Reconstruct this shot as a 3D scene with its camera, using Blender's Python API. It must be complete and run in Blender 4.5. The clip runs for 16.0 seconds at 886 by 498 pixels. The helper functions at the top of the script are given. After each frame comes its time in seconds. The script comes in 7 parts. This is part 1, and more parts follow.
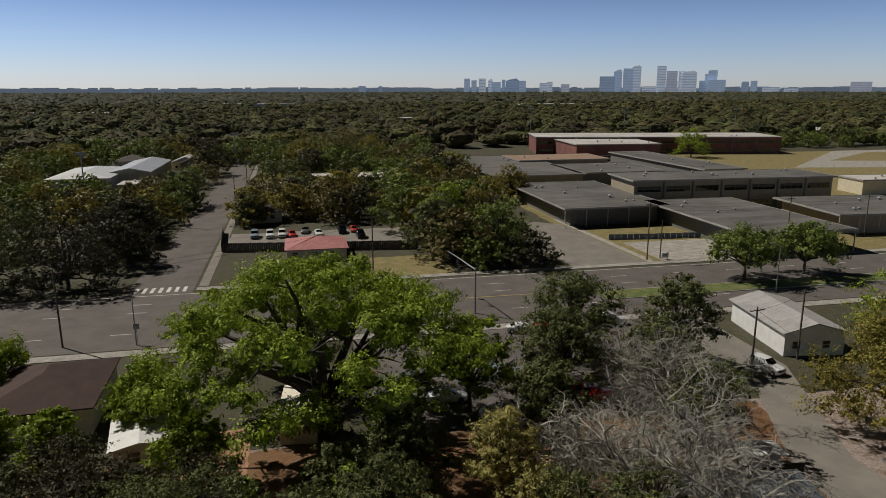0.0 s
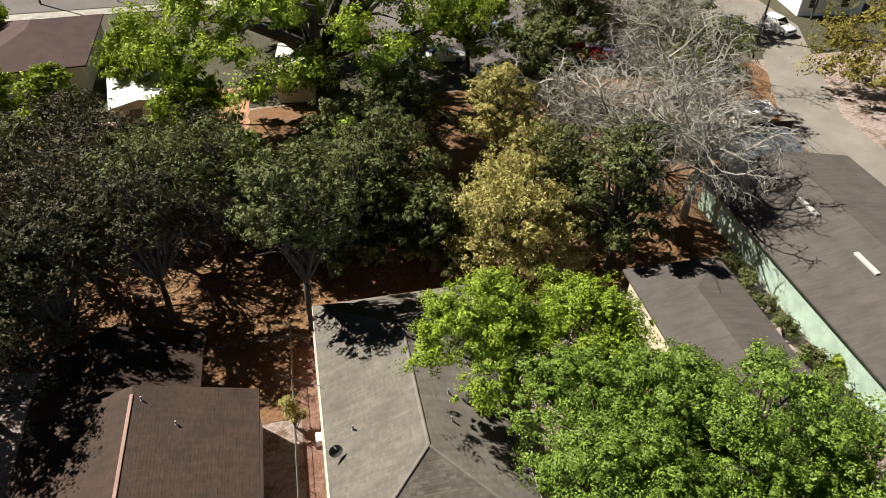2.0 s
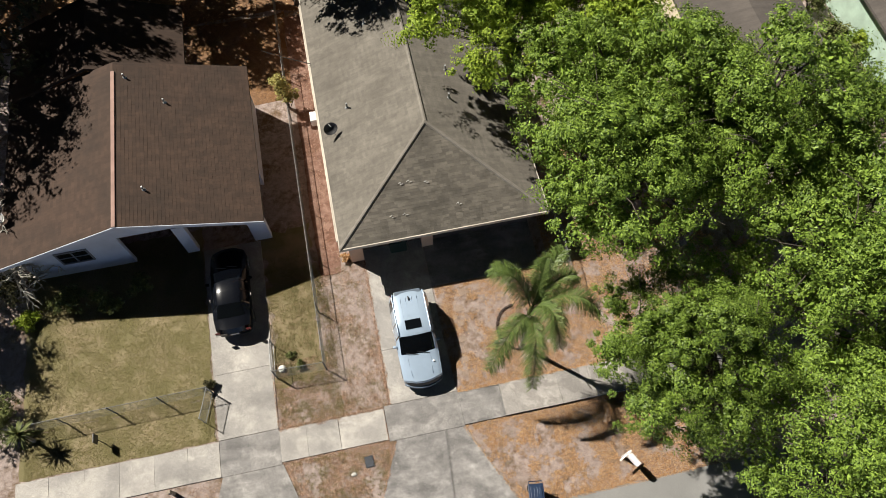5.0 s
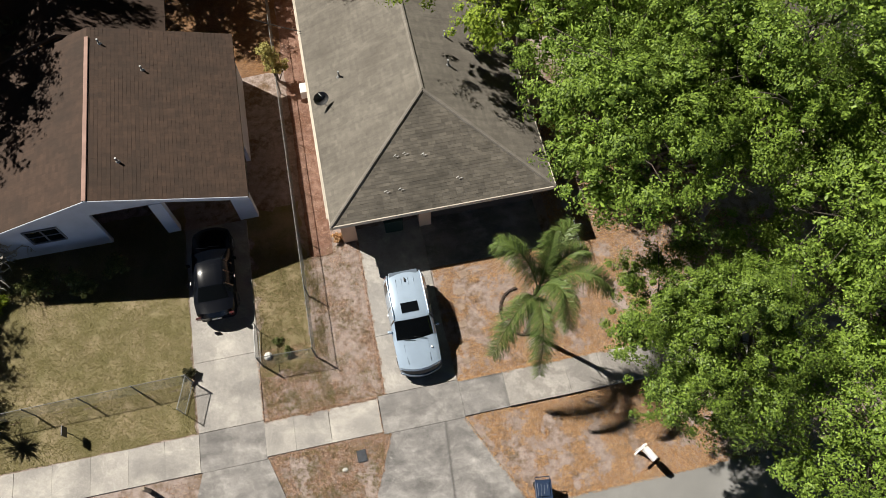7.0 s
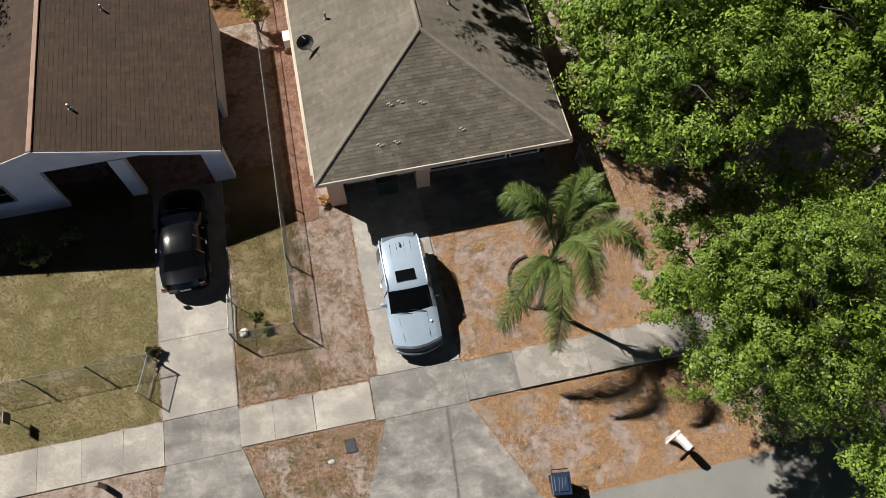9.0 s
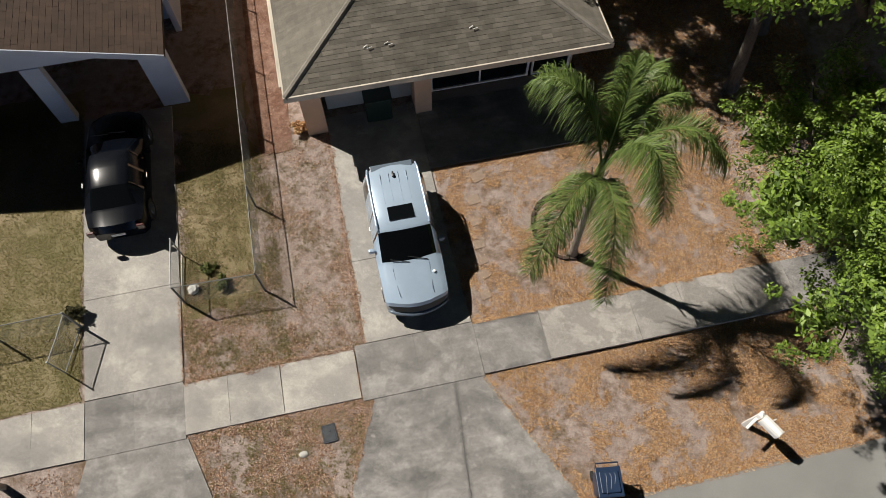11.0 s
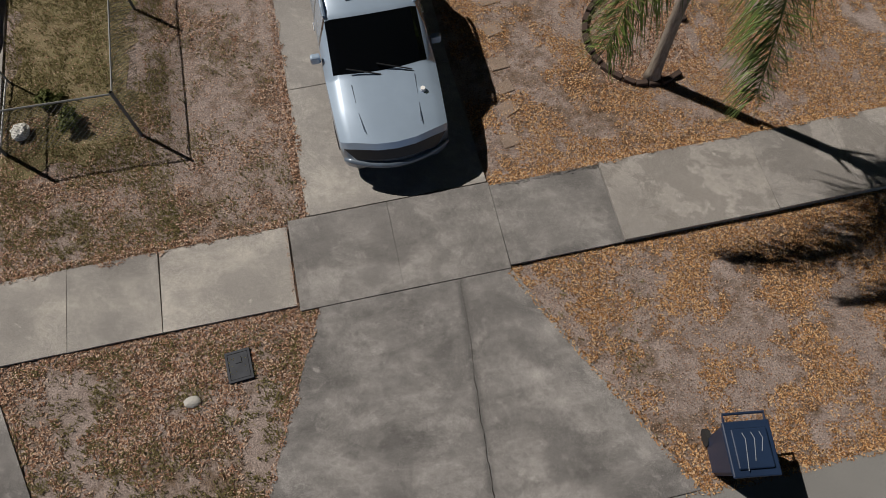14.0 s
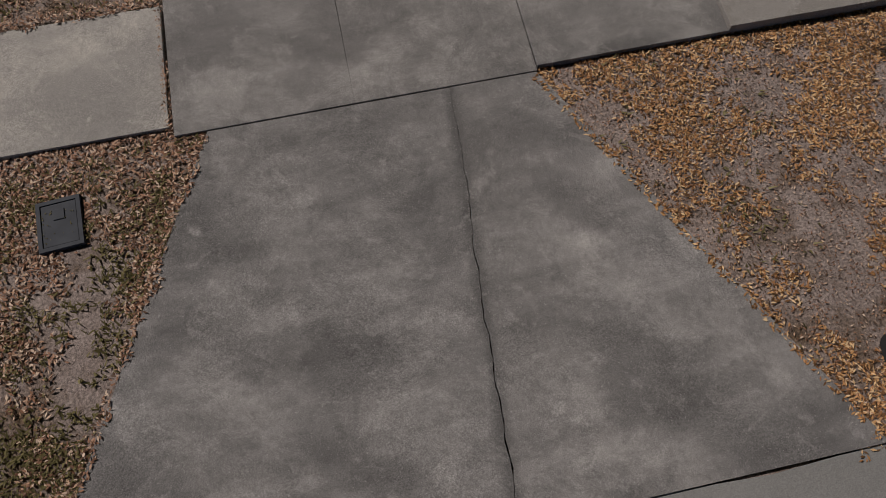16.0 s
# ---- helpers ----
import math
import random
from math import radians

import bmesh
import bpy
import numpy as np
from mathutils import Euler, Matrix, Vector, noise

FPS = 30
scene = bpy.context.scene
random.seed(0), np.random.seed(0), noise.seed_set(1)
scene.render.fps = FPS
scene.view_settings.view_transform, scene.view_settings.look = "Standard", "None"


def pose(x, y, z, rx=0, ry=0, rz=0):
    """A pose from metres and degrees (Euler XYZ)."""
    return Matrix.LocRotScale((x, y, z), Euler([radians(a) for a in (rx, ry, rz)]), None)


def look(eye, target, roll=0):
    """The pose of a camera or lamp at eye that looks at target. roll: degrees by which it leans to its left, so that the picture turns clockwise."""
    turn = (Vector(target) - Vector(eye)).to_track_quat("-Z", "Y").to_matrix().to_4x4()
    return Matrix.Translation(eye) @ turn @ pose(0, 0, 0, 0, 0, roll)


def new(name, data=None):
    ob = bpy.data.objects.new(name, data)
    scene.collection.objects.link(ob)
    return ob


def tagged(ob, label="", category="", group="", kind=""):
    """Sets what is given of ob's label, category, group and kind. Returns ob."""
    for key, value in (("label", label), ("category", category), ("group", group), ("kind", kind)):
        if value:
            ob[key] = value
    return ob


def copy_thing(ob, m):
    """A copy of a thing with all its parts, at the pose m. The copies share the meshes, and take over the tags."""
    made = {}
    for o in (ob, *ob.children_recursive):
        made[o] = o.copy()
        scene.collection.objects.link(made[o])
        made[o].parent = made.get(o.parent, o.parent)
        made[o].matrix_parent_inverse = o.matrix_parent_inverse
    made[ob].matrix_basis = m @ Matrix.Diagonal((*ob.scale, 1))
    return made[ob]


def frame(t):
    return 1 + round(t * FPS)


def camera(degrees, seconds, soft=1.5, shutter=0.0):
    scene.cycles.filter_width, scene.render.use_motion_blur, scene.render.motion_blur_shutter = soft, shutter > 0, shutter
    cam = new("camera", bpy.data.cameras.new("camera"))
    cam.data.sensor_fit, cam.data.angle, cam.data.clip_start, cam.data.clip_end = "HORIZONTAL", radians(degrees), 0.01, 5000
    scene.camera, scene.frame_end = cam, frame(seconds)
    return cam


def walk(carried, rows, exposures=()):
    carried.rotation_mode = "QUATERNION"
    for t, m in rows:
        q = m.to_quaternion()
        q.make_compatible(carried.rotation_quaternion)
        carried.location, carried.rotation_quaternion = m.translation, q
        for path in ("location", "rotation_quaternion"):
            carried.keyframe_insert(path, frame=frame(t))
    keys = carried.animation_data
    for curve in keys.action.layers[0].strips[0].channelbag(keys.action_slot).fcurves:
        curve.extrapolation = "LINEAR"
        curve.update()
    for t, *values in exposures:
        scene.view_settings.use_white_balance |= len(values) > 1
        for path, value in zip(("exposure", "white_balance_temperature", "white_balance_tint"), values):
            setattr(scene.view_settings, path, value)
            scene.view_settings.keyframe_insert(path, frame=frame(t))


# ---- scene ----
cam = camera(65.1, 16.0, soft=0.8)
PATH = [
    (0, (-2.712, -5.863, 34.506), (-2.311, -3.957, 34.054), -0.1),
    (0.5, (-2.613, -6.016, 34.091), (-2.228, -4.17, 33.423), -0.1),
    (1, (-2.498, -6.056, 33.606), (-2.133, -4.297, 32.725), 0.1),
    (1.5, (-2.499, -5.957, 33.484), (-2.155, -4.316, 32.393), 0.2),
    (2, (-2.455, -6.03, 33.339), (-2.139, -4.526, 32.059), 0.1),
    (2.5, (-2.447, -6.167, 33.029), (-2.163, -4.813, 31.585), 0.2),
    (3, (-2.457, -6.32, 32.585), (-2.205, -5.117, 31.007), 0.0),
    (3.5, (-2.468, -6.39, 32.294), (-2.251, -5.357, 30.595), -0.0),
    (4, (-2.361, -6.1, 32.191), (-2.183, -5.251, 30.389), -0.0),
    (6.5, (-2.238, -6.083, 29.64), (-2.058, -5.225, 27.843), -0.1),
    (7, (-2.197, -5.956, 28.965), (-2.018, -5.102, 27.165), -0.1),
    (7.5, (-2.16, -5.727, 28.42), (-1.982, -4.888, 26.613), 0.0),
    (8, (-2.179, -5.848, 27.488), (-1.998, -5.0, 25.686), 0.1),
    (10.5, (-2.239, -5.074, 20.455), (-2.055, -4.219, 18.656), -0.1),
    (11, (-2.251, -4.885, 18.906), (-2.067, -4.032, 17.106), -0.0),
    (11.5, (-2.206, -4.621, 17.526), (-2.025, -3.79, 15.716), 0.1),
    (12, (-2.176, -4.501, 16.067), (-1.995, -3.671, 14.257), 0.0),
    (12.5, (-2.05, -4.141, 14.674), (-1.876, -3.343, 12.848), 0.0),
    (13, (-2.006, -3.916, 13.251), (-1.836, -3.136, 11.417), -0.0),
    (13.5, (-1.979, -3.842, 11.778), (-1.809, -3.064, 9.943), -0.1),
    (14, (-1.959, -3.806, 10.435), (-1.791, -3.035, 8.598), -0.1),
    (14.5, (-1.965, -3.736, 9.067), (-1.799, -2.97, 7.227), -0.1),
    (15, (-1.909, -3.753, 7.782), (-1.745, -2.994, 5.939), -0.1),
    (15.5, (-1.826, -3.737, 6.584), (-1.666, -3.0, 4.732), 0.0),
    (16, (-1.704, -3.657, 5.569), (-1.553, -2.956, 3.701), 0.1),
]
EXPOSURE = [(0.0, -0.5), (0.5, 0.02), (1.0, 0.72), (2.0, 0.95), (2.5, 1.2), (3.0, 1.34), (3.5, 1.32), (4.0, 0.87), (6.5, 0.68), (8.0, 0.62), (10.5, 0.43), (12.0, 0.28), (13.0, 0.02), (14.0, -0.26), (15.0, -0.42), (15.5, -0.54), (16.0, -0.72)]
EXPOSURE = [(t, stops, 6500 - 150 * w, 10 + 7 * w) for t, stops in EXPOSURE for w in (max(0.0, (t - 12.5) / 3.5),)]
walk(cam, [(t, look(eye, target, roll)) for t, eye, target, roll in PATH], EXPOSURE)

# ---------------------------------------------------------------- world, sun
world = bpy.data.worlds.new("sky")
scene.world = world
world.use_nodes = True
wn = world.node_tree
sky = wn.nodes.new("ShaderNodeTexSky")
sky.sky_type = "NISHITA"
sky.sun_disc = False
sky.sun_elevation = radians(48.5)
sky.sun_rotation = radians(-49)
sky.altitude = 0
sky.air_density, sky.dust_density, sky.ozone_density = 1.0, 0.1, 1.5
tint = wn.nodes.new("ShaderNodeMix")
tint.data_type, tint.blend_type = "RGBA", "MULTIPLY"
tint.inputs[0].default_value = 1.0
tint.inputs[7].default_value = (0.84, 0.97, 1.44, 1)
wn.links.new(sky.outputs[0], tint.inputs[6])
# hazy towards the horizon; scaled almost to black overhead to deepen the shadows
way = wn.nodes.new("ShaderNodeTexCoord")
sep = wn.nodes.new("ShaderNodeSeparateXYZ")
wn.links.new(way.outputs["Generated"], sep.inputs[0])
sky_dim = wn.nodes.new("ShaderNodeMapRange")
sky_dim.interpolation_type = "SMOOTHSTEP"
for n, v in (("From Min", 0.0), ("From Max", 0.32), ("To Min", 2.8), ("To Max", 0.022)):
    sky_dim.inputs[n].default_value = v
wn.links.new(sep.outputs["Z"], sky_dim.inputs["Value"])
dimmed_sky = wn.nodes.new("ShaderNodeVectorMath")
dimmed_sky.operation = "SCALE"
wn.links.new(tint.outputs[2], dimmed_sky.inputs[0])
wn.links.new(sky_dim.outputs[0], dimmed_sky.inputs["Scale"])
wn.links.new(dimmed_sky.outputs[0], wn.nodes["Background"].inputs[0])
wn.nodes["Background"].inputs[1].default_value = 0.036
sun = new("sun", bpy.data.lights.new("sun", "SUN"))
sun.data.energy, sun.data.angle, sun.data.color = 5.0, radians(0.55), (1.0, 0.94, 0.84)
sun.matrix_world = look((-755, 653, 1120), (0, 0, 0))

# ---------------------------------------------------------------- materials
class Nodes:
    def __init__(self, name, rough=0.8, metal=0.0):
        self.m = bpy.data.materials.new(name)
        self.m.use_nodes = True
        self.t = self.m.node_tree
        self.b = self.t.nodes["Principled BSDF"]
        self.b.inputs["Roughness"].default_value = rough
        self.b.inputs["Metallic"].default_value = metal

    def add(self, kind, **ins):
        n = self.t.nodes.new("ShaderNode" + kind)
        for k, v in ins.items():
            self.put(n.inputs[k.replace("_", " ")], v)
        return n

    def put(self, socket, v):
        if hasattr(v, "links"):
            self.t.links.new(v, socket)
        else:
            socket.default_value = v

    def pos(self, scale=1.0, obj=False, stretch=None):
        c = self.add("TexCoord").outputs["Object"] if obj else self.add("NewGeometry").outputs["Position"]
        if stretch:
            mp = self.add("Mapping", Vector=c)
            mp.inputs["Scale"].default_value = stretch
            c = mp.outputs[0]
        return c

    def noise(self, scale, detail=6, rough=0.6, vec=None):
        n = self.add("TexNoise", Scale=scale, Detail=detail, Roughness=rough)
        self.t.links.new(vec or self.pos(), n.inputs["Vector"])
        return n.outputs["Fac"]

    def ramp(self, fac, stops):
        r = self.add("ValToRGB", Fac=fac)
        e = r.color_ramp.elements
        while len(e) < len(stops):
            e.new(0.5)
        for el, (p, c) in zip(e, stops):
            el.position = p
            el.color = (*c, 1) if len(c) == 3 else c
        return r.outputs["Color"]

    def mix(self, fac, a, b, mode="MIX"):
        n = self.t.nodes.new("ShaderNodeMix")
        n.data_type, n.blend_type = "RGBA", mode
        for i, v in ((0, fac), (6, a), (7, b)):
            self.put(n.inputs[i], (*v, 1) if isinstance(v, tuple) and len(v) == 3 else v)
        return n.outputs[2]

    def math(self, op, a, b=0.0):
        n = self.t.nodes.new("ShaderNodeMath")
        n.operation = op
        self.put(n.inputs[0], a)
        self.put(n.inputs[1], b)
        return n.outputs[0]

    def color(self, c):
        self.put(self.b.inputs["Base Color"], (*c, 1) if isinstance(c, tuple) and len(c) == 3 else c)
        return self

    def bump(self, h, dist=0.01, strength=0.6):
        n = self.add("Bump", Height=h, Distance=dist, Strength=strength)
        self.t.links.new(n.outputs[0], self.b.inputs["Normal"])
        return self


def plain(name, c, rough=0.6, metal=0.0, vary=0.12, scale=3.0, coat=0.0):
    """Paint, plastic or metal with faint uneven wear at two scales."""
    k = Nodes(name, rough, metal)
    lo, hi = tuple(v * (1 - vary) for v in c), tuple(min(1, v * (1 + vary)) for v in c)
    big = k.ramp(k.noise(scale * 0.3, 3), [(0.3, lo), (0.7, hi)])
    k.color(k.mix(k.noise(scale * 12, 4), big, k.mix(0.5, big, lo)))
    k.b.inputs["Coat Weight"].default_value = coat
    return k.m


def leaf_mat(name, dark, light, trans=0.35, tip=None, hues=None, gloss=0.12):
    k = Nodes(name, 0.6 - gloss * 0.5)
    rnd = k.add("NewGeometry").outputs["Random Per Island"]
    stops = [(0.0, dark), (0.55, tuple((a + b) / 2 for a, b in zip(dark, light))), (1.0, light)]
    if hues:
        stops = [((i + 0.5) / len(hues), h) for i, h in enumerate(hues)]
    c = k.ramp(rnd, stops)
    patch = k.noise(0.55, 3)
    c = k.mix(k.math("MULTIPLY", patch, 0.4), c, tip or light)
    k.color(c)
    k.b.inputs["Specular IOR Level"].default_value = gloss
    tr = k.add("BsdfTranslucent", Color=c)
    ms = k.add("MixShader", Fac=trans)
    k.t.links.new(k.b.outputs[0], ms.inputs[1])
    k.t.links.new(tr.outputs[0], ms.inputs[2])
    k.t.links.new(ms.outputs[0], k.t.nodes["Material Output"].inputs[0])
    return k.m


def concrete_mat(name, base, dark, bands=0.0, patch=False, seam=False):
    """Old concrete: blotched stains with crisp edges, sandy grain worn smooth in places, pale scuffs and pores."""
    k = Nodes(name, 0.9)
    warp = k.noise(2.3, 5, 0.65)
    vec = k.add("VectorMath", Vector=k.pos())
    vec.operation = "ADD"
    w = k.add("CombineXYZ", X=k.math("MULTIPLY", warp, 0.6), Y=k.math("MULTIPLY", warp, -0.45))
    k.t.links.new(w.outputs[0], vec.inputs[1])
    stain = k.noise(0.9, 10, 0.7, vec.outputs[0])
    blot = k.noise(2.7, 10, 0.75, vec.outputs[0])
    mid = tuple((a + b) / 2 for a, b in zip(base, dark))
    c = k.ramp(stain, [(0.38, tuple((a + 2 * b) / 3 for a, b in zip(base, dark))), (0.47, mid), (0.53, tuple((2 * a + b) / 3 for a, b in zip(base, dark))), (0.6, tuple(v * 1.05 for v in base))])
    c = k.mix(k.ramp(blot, [(0.51, (0, 0, 0)), (0.57, (0.4, 0.4, 0.4))]), c, tuple(v * 0.95 for v in dark))
    mottle = k.noise(14, 8, 0.78)
    c = k.mix(0.35, c, k.ramp(mottle, [(0.4, (0.72, 0.72, 0.72)), (0.6, (1.26, 1.26, 1.26))]), "MULTIPLY")
    # broad soft stains where water has stood
    pool = k.noise(0.62, 4, 0.5, vec.outputs[0])
    c = k.mix(k.ramp(pool, [(0.5, (0, 0, 0)), (0.56, (0.55, 0.55, 0.55)), (0.66, (0.75, 0.75, 0.75))]), c, tuple(v * 0.86 for v in dark))
    if patch:
        wet = k.noise(0.95, 9, 0.6, vec.outputs[0])
        c = k.mix(k.ramp(wet, [(0.48, (0, 0, 0)), (0.5, (0.85, 0.85, 0.85))]), c, tuple(v * 0.64 for v in base))
    if bands:
        band = k.noise(1.0, 5, 0.62, k.pos(stretch=(0.5, 1.9, 1)))
        c = k.mix(bands, c, k.ramp(band, [(0.4, (0.68, 0.68, 0.68)), (0.6, (1.26, 1.26, 1.26))]), "MULTIPLY")
    if seam:
        # damp-dark staining that follows the long crack
        p = k.add("SeparateXYZ", Vector=k.pos())
        off = k.math("ABSOLUTE", k.math("ADD", k.math("SUBTRACT", p.outputs["X"], k.math("MULTIPLY", p.outputs["Y"], 0.085)), k.math("ADD", 0.8, k.math("MULTIPLY", warp, 0.1))))
        c = k.mix(k.ramp(off, [(0.015, (0.75, 0.75, 0.75)), (0.1, (0, 0, 0))]), c, tuple(v * 0.62 for v in dark))
    cloud = k.noise(0.45, 3, 0.5)
    c = k.mix(0.35, c, k.ramp(cloud, [(0.35, (0.72, 0.72, 0.72)), (0.65, (1.26, 1.26, 1.26))]), "MULTIPLY")
    chip = k.add("TexVoronoi", Vector=vec.outputs[0], Scale=1.5).outputs["Distance"]
    c = k.mix(k.ramp(chip, [(0.025, (0.4, 0.4, 0.4)), (0.06, (0, 0, 0))]), c, tuple(min(1, v * 1.6) for v in base))
    scuff = k.noise(6.5, 9, 0.7, vec.outputs[0])
    c = k.mix(k.ramp(scuff, [(0.56, (0, 0, 0)), (0.64, (0.3, 0.3, 0.3))]), c, tuple(min(1, v * 1.35) for v in base))
    worn = k.ramp(k.noise(1.3, 6, 0.6), [(0.42, (0.25, 0.25, 0.25)), (0.58, (0.95, 0.95, 0.95))])
    grain, fine, pores = k.noise(85, 4, 0.8), k.noise(190, 2, 0.8), k.noise(34, 5, 0.8)
    c = k.mix(worn, c, k.ramp(grain, [(0.4, (0.6, 0.6, 0.6)), (0.6, (1.38, 1.38, 1.38))]), "MULTIPLY")
    c = k.mix(0.8, c, k.ramp(fine, [(0.4, (0.68, 0.68, 0.68)), (0.6, (1.3, 1.3, 1.3))]), "MULTIPLY")
    c = k.mix(k.ramp(pores, [(0.66, (0, 0, 0)), (0.7, (0.6, 0.6, 0.6))]), c, tuple(v * 0.5 for v in dark))
    speck = k.noise(55, 4, 0.75)
    c = k.mix(k.ramp(speck, [(0.62, (0, 0, 0)), (0.66, (0.55, 0.55, 0.55))]), c, tuple(min(1, v * 1.75) for v in base))
    rnd = k.add("ObjectInfo").outputs["Random"]
    c = k.mix(0.55, c, k.ramp(rnd, [(0, (0.8, 0.8, 0.8)), (1, (1.1, 1.09, 1.07))]), "MULTIPLY")
    k.color(c)
    k.bump(k.math("ADD", k.math("MULTIPLY", grain, 1.5), fine), 0.006, 0.8)
    return k.m


def asphalt_mat(name, base):
    k = Nodes(name, 0.9)
    fine = k.noise(120, 3, 0.8)
    c = k.ramp(k.noise(0.25, 5), [(0.3, tuple(v * 0.8 for v in base)), (0.7, tuple(v * 1.2 for v in base))])
    c = k.mix(0.7, c, k.ramp(fine, [(0.3, (0.4, 0.4, 0.4)), (0.72, (1.6, 1.6, 1.6))]), "MULTIPLY")
    k.color(c).bump(fine, 0.004, 0.6)
    return k.m


def ground_mat(name, sand_a=(0.17, 0.13, 0.105), sand_b=(0.35, 0.285, 0.24), straw_a=(0.07, 0.042, 0.02), straw_b=(0.3, 0.17, 0.075), cover=0.5):
    """Bare sandy soil with bits of thatch and leaf crumbs."""
    k = Nodes(name, 0.95)
    big, mid, fine = k.noise(0.5, 7, 0.65), k.noise(3.3, 8, 0.72), k.noise(38, 6, 0.8)
    sand = k.ramp(mid, [(0.3, sand_a), (0.7, sand_b)])
    straw = k.ramp(fine, [(0.3, straw_a), (0.55, tuple((a + b) / 2 for a, b in zip(straw_a, straw_b))), (0.72, straw_b)])
    c = k.mix(k.ramp(k.math("ADD", k.math("MULTIPLY", big, 0.6), k.math("MULTIPLY", mid, 0.4)), [(cover - 0.06, (0, 0, 0)), (cover + 0.06, (1, 1, 1))]), straw, sand)
    c = k.mix(0.75, c, k.ramp(fine, [(0.4, (0.4, 0.4, 0.4)), (0.6, (1.5, 1.5, 1.5))]), "MULTIPLY")
    k.color(c).bump(k.math("ADD", fine, mid), 0.03, 0.9)
    return k.m


def grass_mat(name, a, b, dry=(0.24, 0.2, 0.08)):
    k = Nodes(name, 0.95)
    fine, big = k.noise(34, 5, 0.8), k.noise(0.5, 5)
    c = k.mix(fine, a, b)
    c = k.mix(k.ramp(big, [(0.42, (0, 0, 0)), (0.7, (1, 1, 1))]), c, dry)
    c = k.mix(0.5, c, k.ramp(fine, [(0.3, (0.45, 0.45, 0.45)), (0.7, (1.4, 1.4, 1.4))]), "MULTIPLY")
    k.color(c).bump(fine, 0.03, 0.9)
    return k.m


def shingle_mat(name, base, dark, var=0.3):
    k = Nodes(name, 0.92)
    rnd = k.add("NewGeometry").outputs["Random Per Island"]
    obj = k.add("ObjectInfo").outputs["Random"]
    c = k.ramp(k.math("FRACT", k.math("ADD", rnd, obj)), [(0, tuple(v * (1 - var) for v in base)), (1, tuple(v * (1 + var) for v in base))])
    c = k.mix(k.ramp(k.noise(0.45, 6, 0.65), [(0.45, (0, 0, 0)), (0.75, (1, 1, 1))]), c, dark)
    fine = k.noise(60, 4, 0.8)
    streak = k.noise(1.0, 5, 0.7, k.pos(stretch=(0.5, 3.2, 1)))
    c = k.mix(0.36, c, k.ramp(streak, [(0.38, (0.6, 0.6, 0.6)), (0.62, (1.3, 1.3, 1.3))]), "MULTIPLY")
    c = k.mix(0.6, c, k.ramp(fine, [(0.35, (0.6, 0.6, 0.6)), (0.65, (1.35, 1.35, 1.35))]), "MULTIPLY")
    k.color(c).bump(fine, 0.006, 0.5)
    return k.m


def bark_mat(name, a, b):
    k = Nodes(name, 0.95)
    v = k.noise(6, 6, 0.7, k.pos(stretch=(3, 3, 0.6)))
    k.color(k.ramp(v, [(0.3, a), (0.7, b)])).bump(v, 0.03, 0.9)
    return k.m


def roof_mat(name, base, dark):
    """Old built-up flat roofing: streaked felt with ponding stains."""
    k = Nodes(name, 0.9)
    c = k.ramp(k.noise(0.06, 6, 0.7), [(0.35, dark), (0.65, base)])
    c = k.mix(k.ramp(k.noise(0.25, 6, 0.7, k.pos(stretch=(0.2, 2, 1))), [(0.45, (0, 0, 0)), (0.75, (0.7, 0.7, 0.7))]), c, tuple(v * 1.6 for v in base))
    k.color(c).bump(k.noise(3), 0.02, 0.4)
    return k.m


M_ground = ground_mat("yard_soil", (0.22, 0.172, 0.15), (0.42, 0.345, 0.31), (0.06, 0.04, 0.022), (0.25, 0.155, 0.085), 0.45)
M_lawn = grass_mat("lawn_grass", (0.1, 0.092, 0.034), (0.25, 0.212, 0.105), (0.33, 0.26, 0.165))
M_lawn_green = grass_mat("green_grass", (0.05, 0.085, 0.015), (0.13, 0.17, 0.04), (0.2, 0.19, 0.07))
M_litterground = ground_mat("rusty_leaf_ground", (0.1, 0.055, 0.03), (0.3, 0.17, 0.09), (0.06, 0.03, 0.014), (0.34, 0.17, 0.06))
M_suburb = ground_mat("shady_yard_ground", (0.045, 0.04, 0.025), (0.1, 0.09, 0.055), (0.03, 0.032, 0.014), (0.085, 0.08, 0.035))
M_field = grass_mat("dry_field", (0.12, 0.12, 0.035), (0.25, 0.2, 0.08), (0.3, 0.23, 0.11))
M_conc = concrete_mat("pavement_concrete", (0.42, 0.398, 0.364), (0.29, 0.276, 0.262))
M_apron = concrete_mat("weathered_concrete", (0.3, 0.288, 0.276), (0.165, 0.158, 0.154), 0.55)
M_drive_apron = concrete_mat("stained_apron_concrete", (0.296, 0.284, 0.275), (0.16, 0.154, 0.151), 0.7, seam=True)
M_side = concrete_mat("patchy_concrete", (0.36, 0.337, 0.312), (0.3, 0.283, 0.265), 0.0, True)
M_conc_far = concrete_mat("lot_concrete", (0.4, 0.375, 0.335), (0.29, 0.272, 0.245))
M_asph = asphalt_mat("street_asphalt", (0.2, 0.198, 0.19))
M_road = asphalt_mat("road_asphalt", (0.118, 0.103, 0.094))
M_lot = asphalt_mat("lot_asphalt", (0.21, 0.19, 0.165))
M_shing = shingle_mat("grey_brown_shingle", (0.15, 0.136, 0.114), (0.105, 0.094, 0.078), 0.12)
M_shing_red = shingle_mat("red_brown_shingle", (0.05, 0.029, 0.019), (0.03, 0.019, 0.013), 0.16)
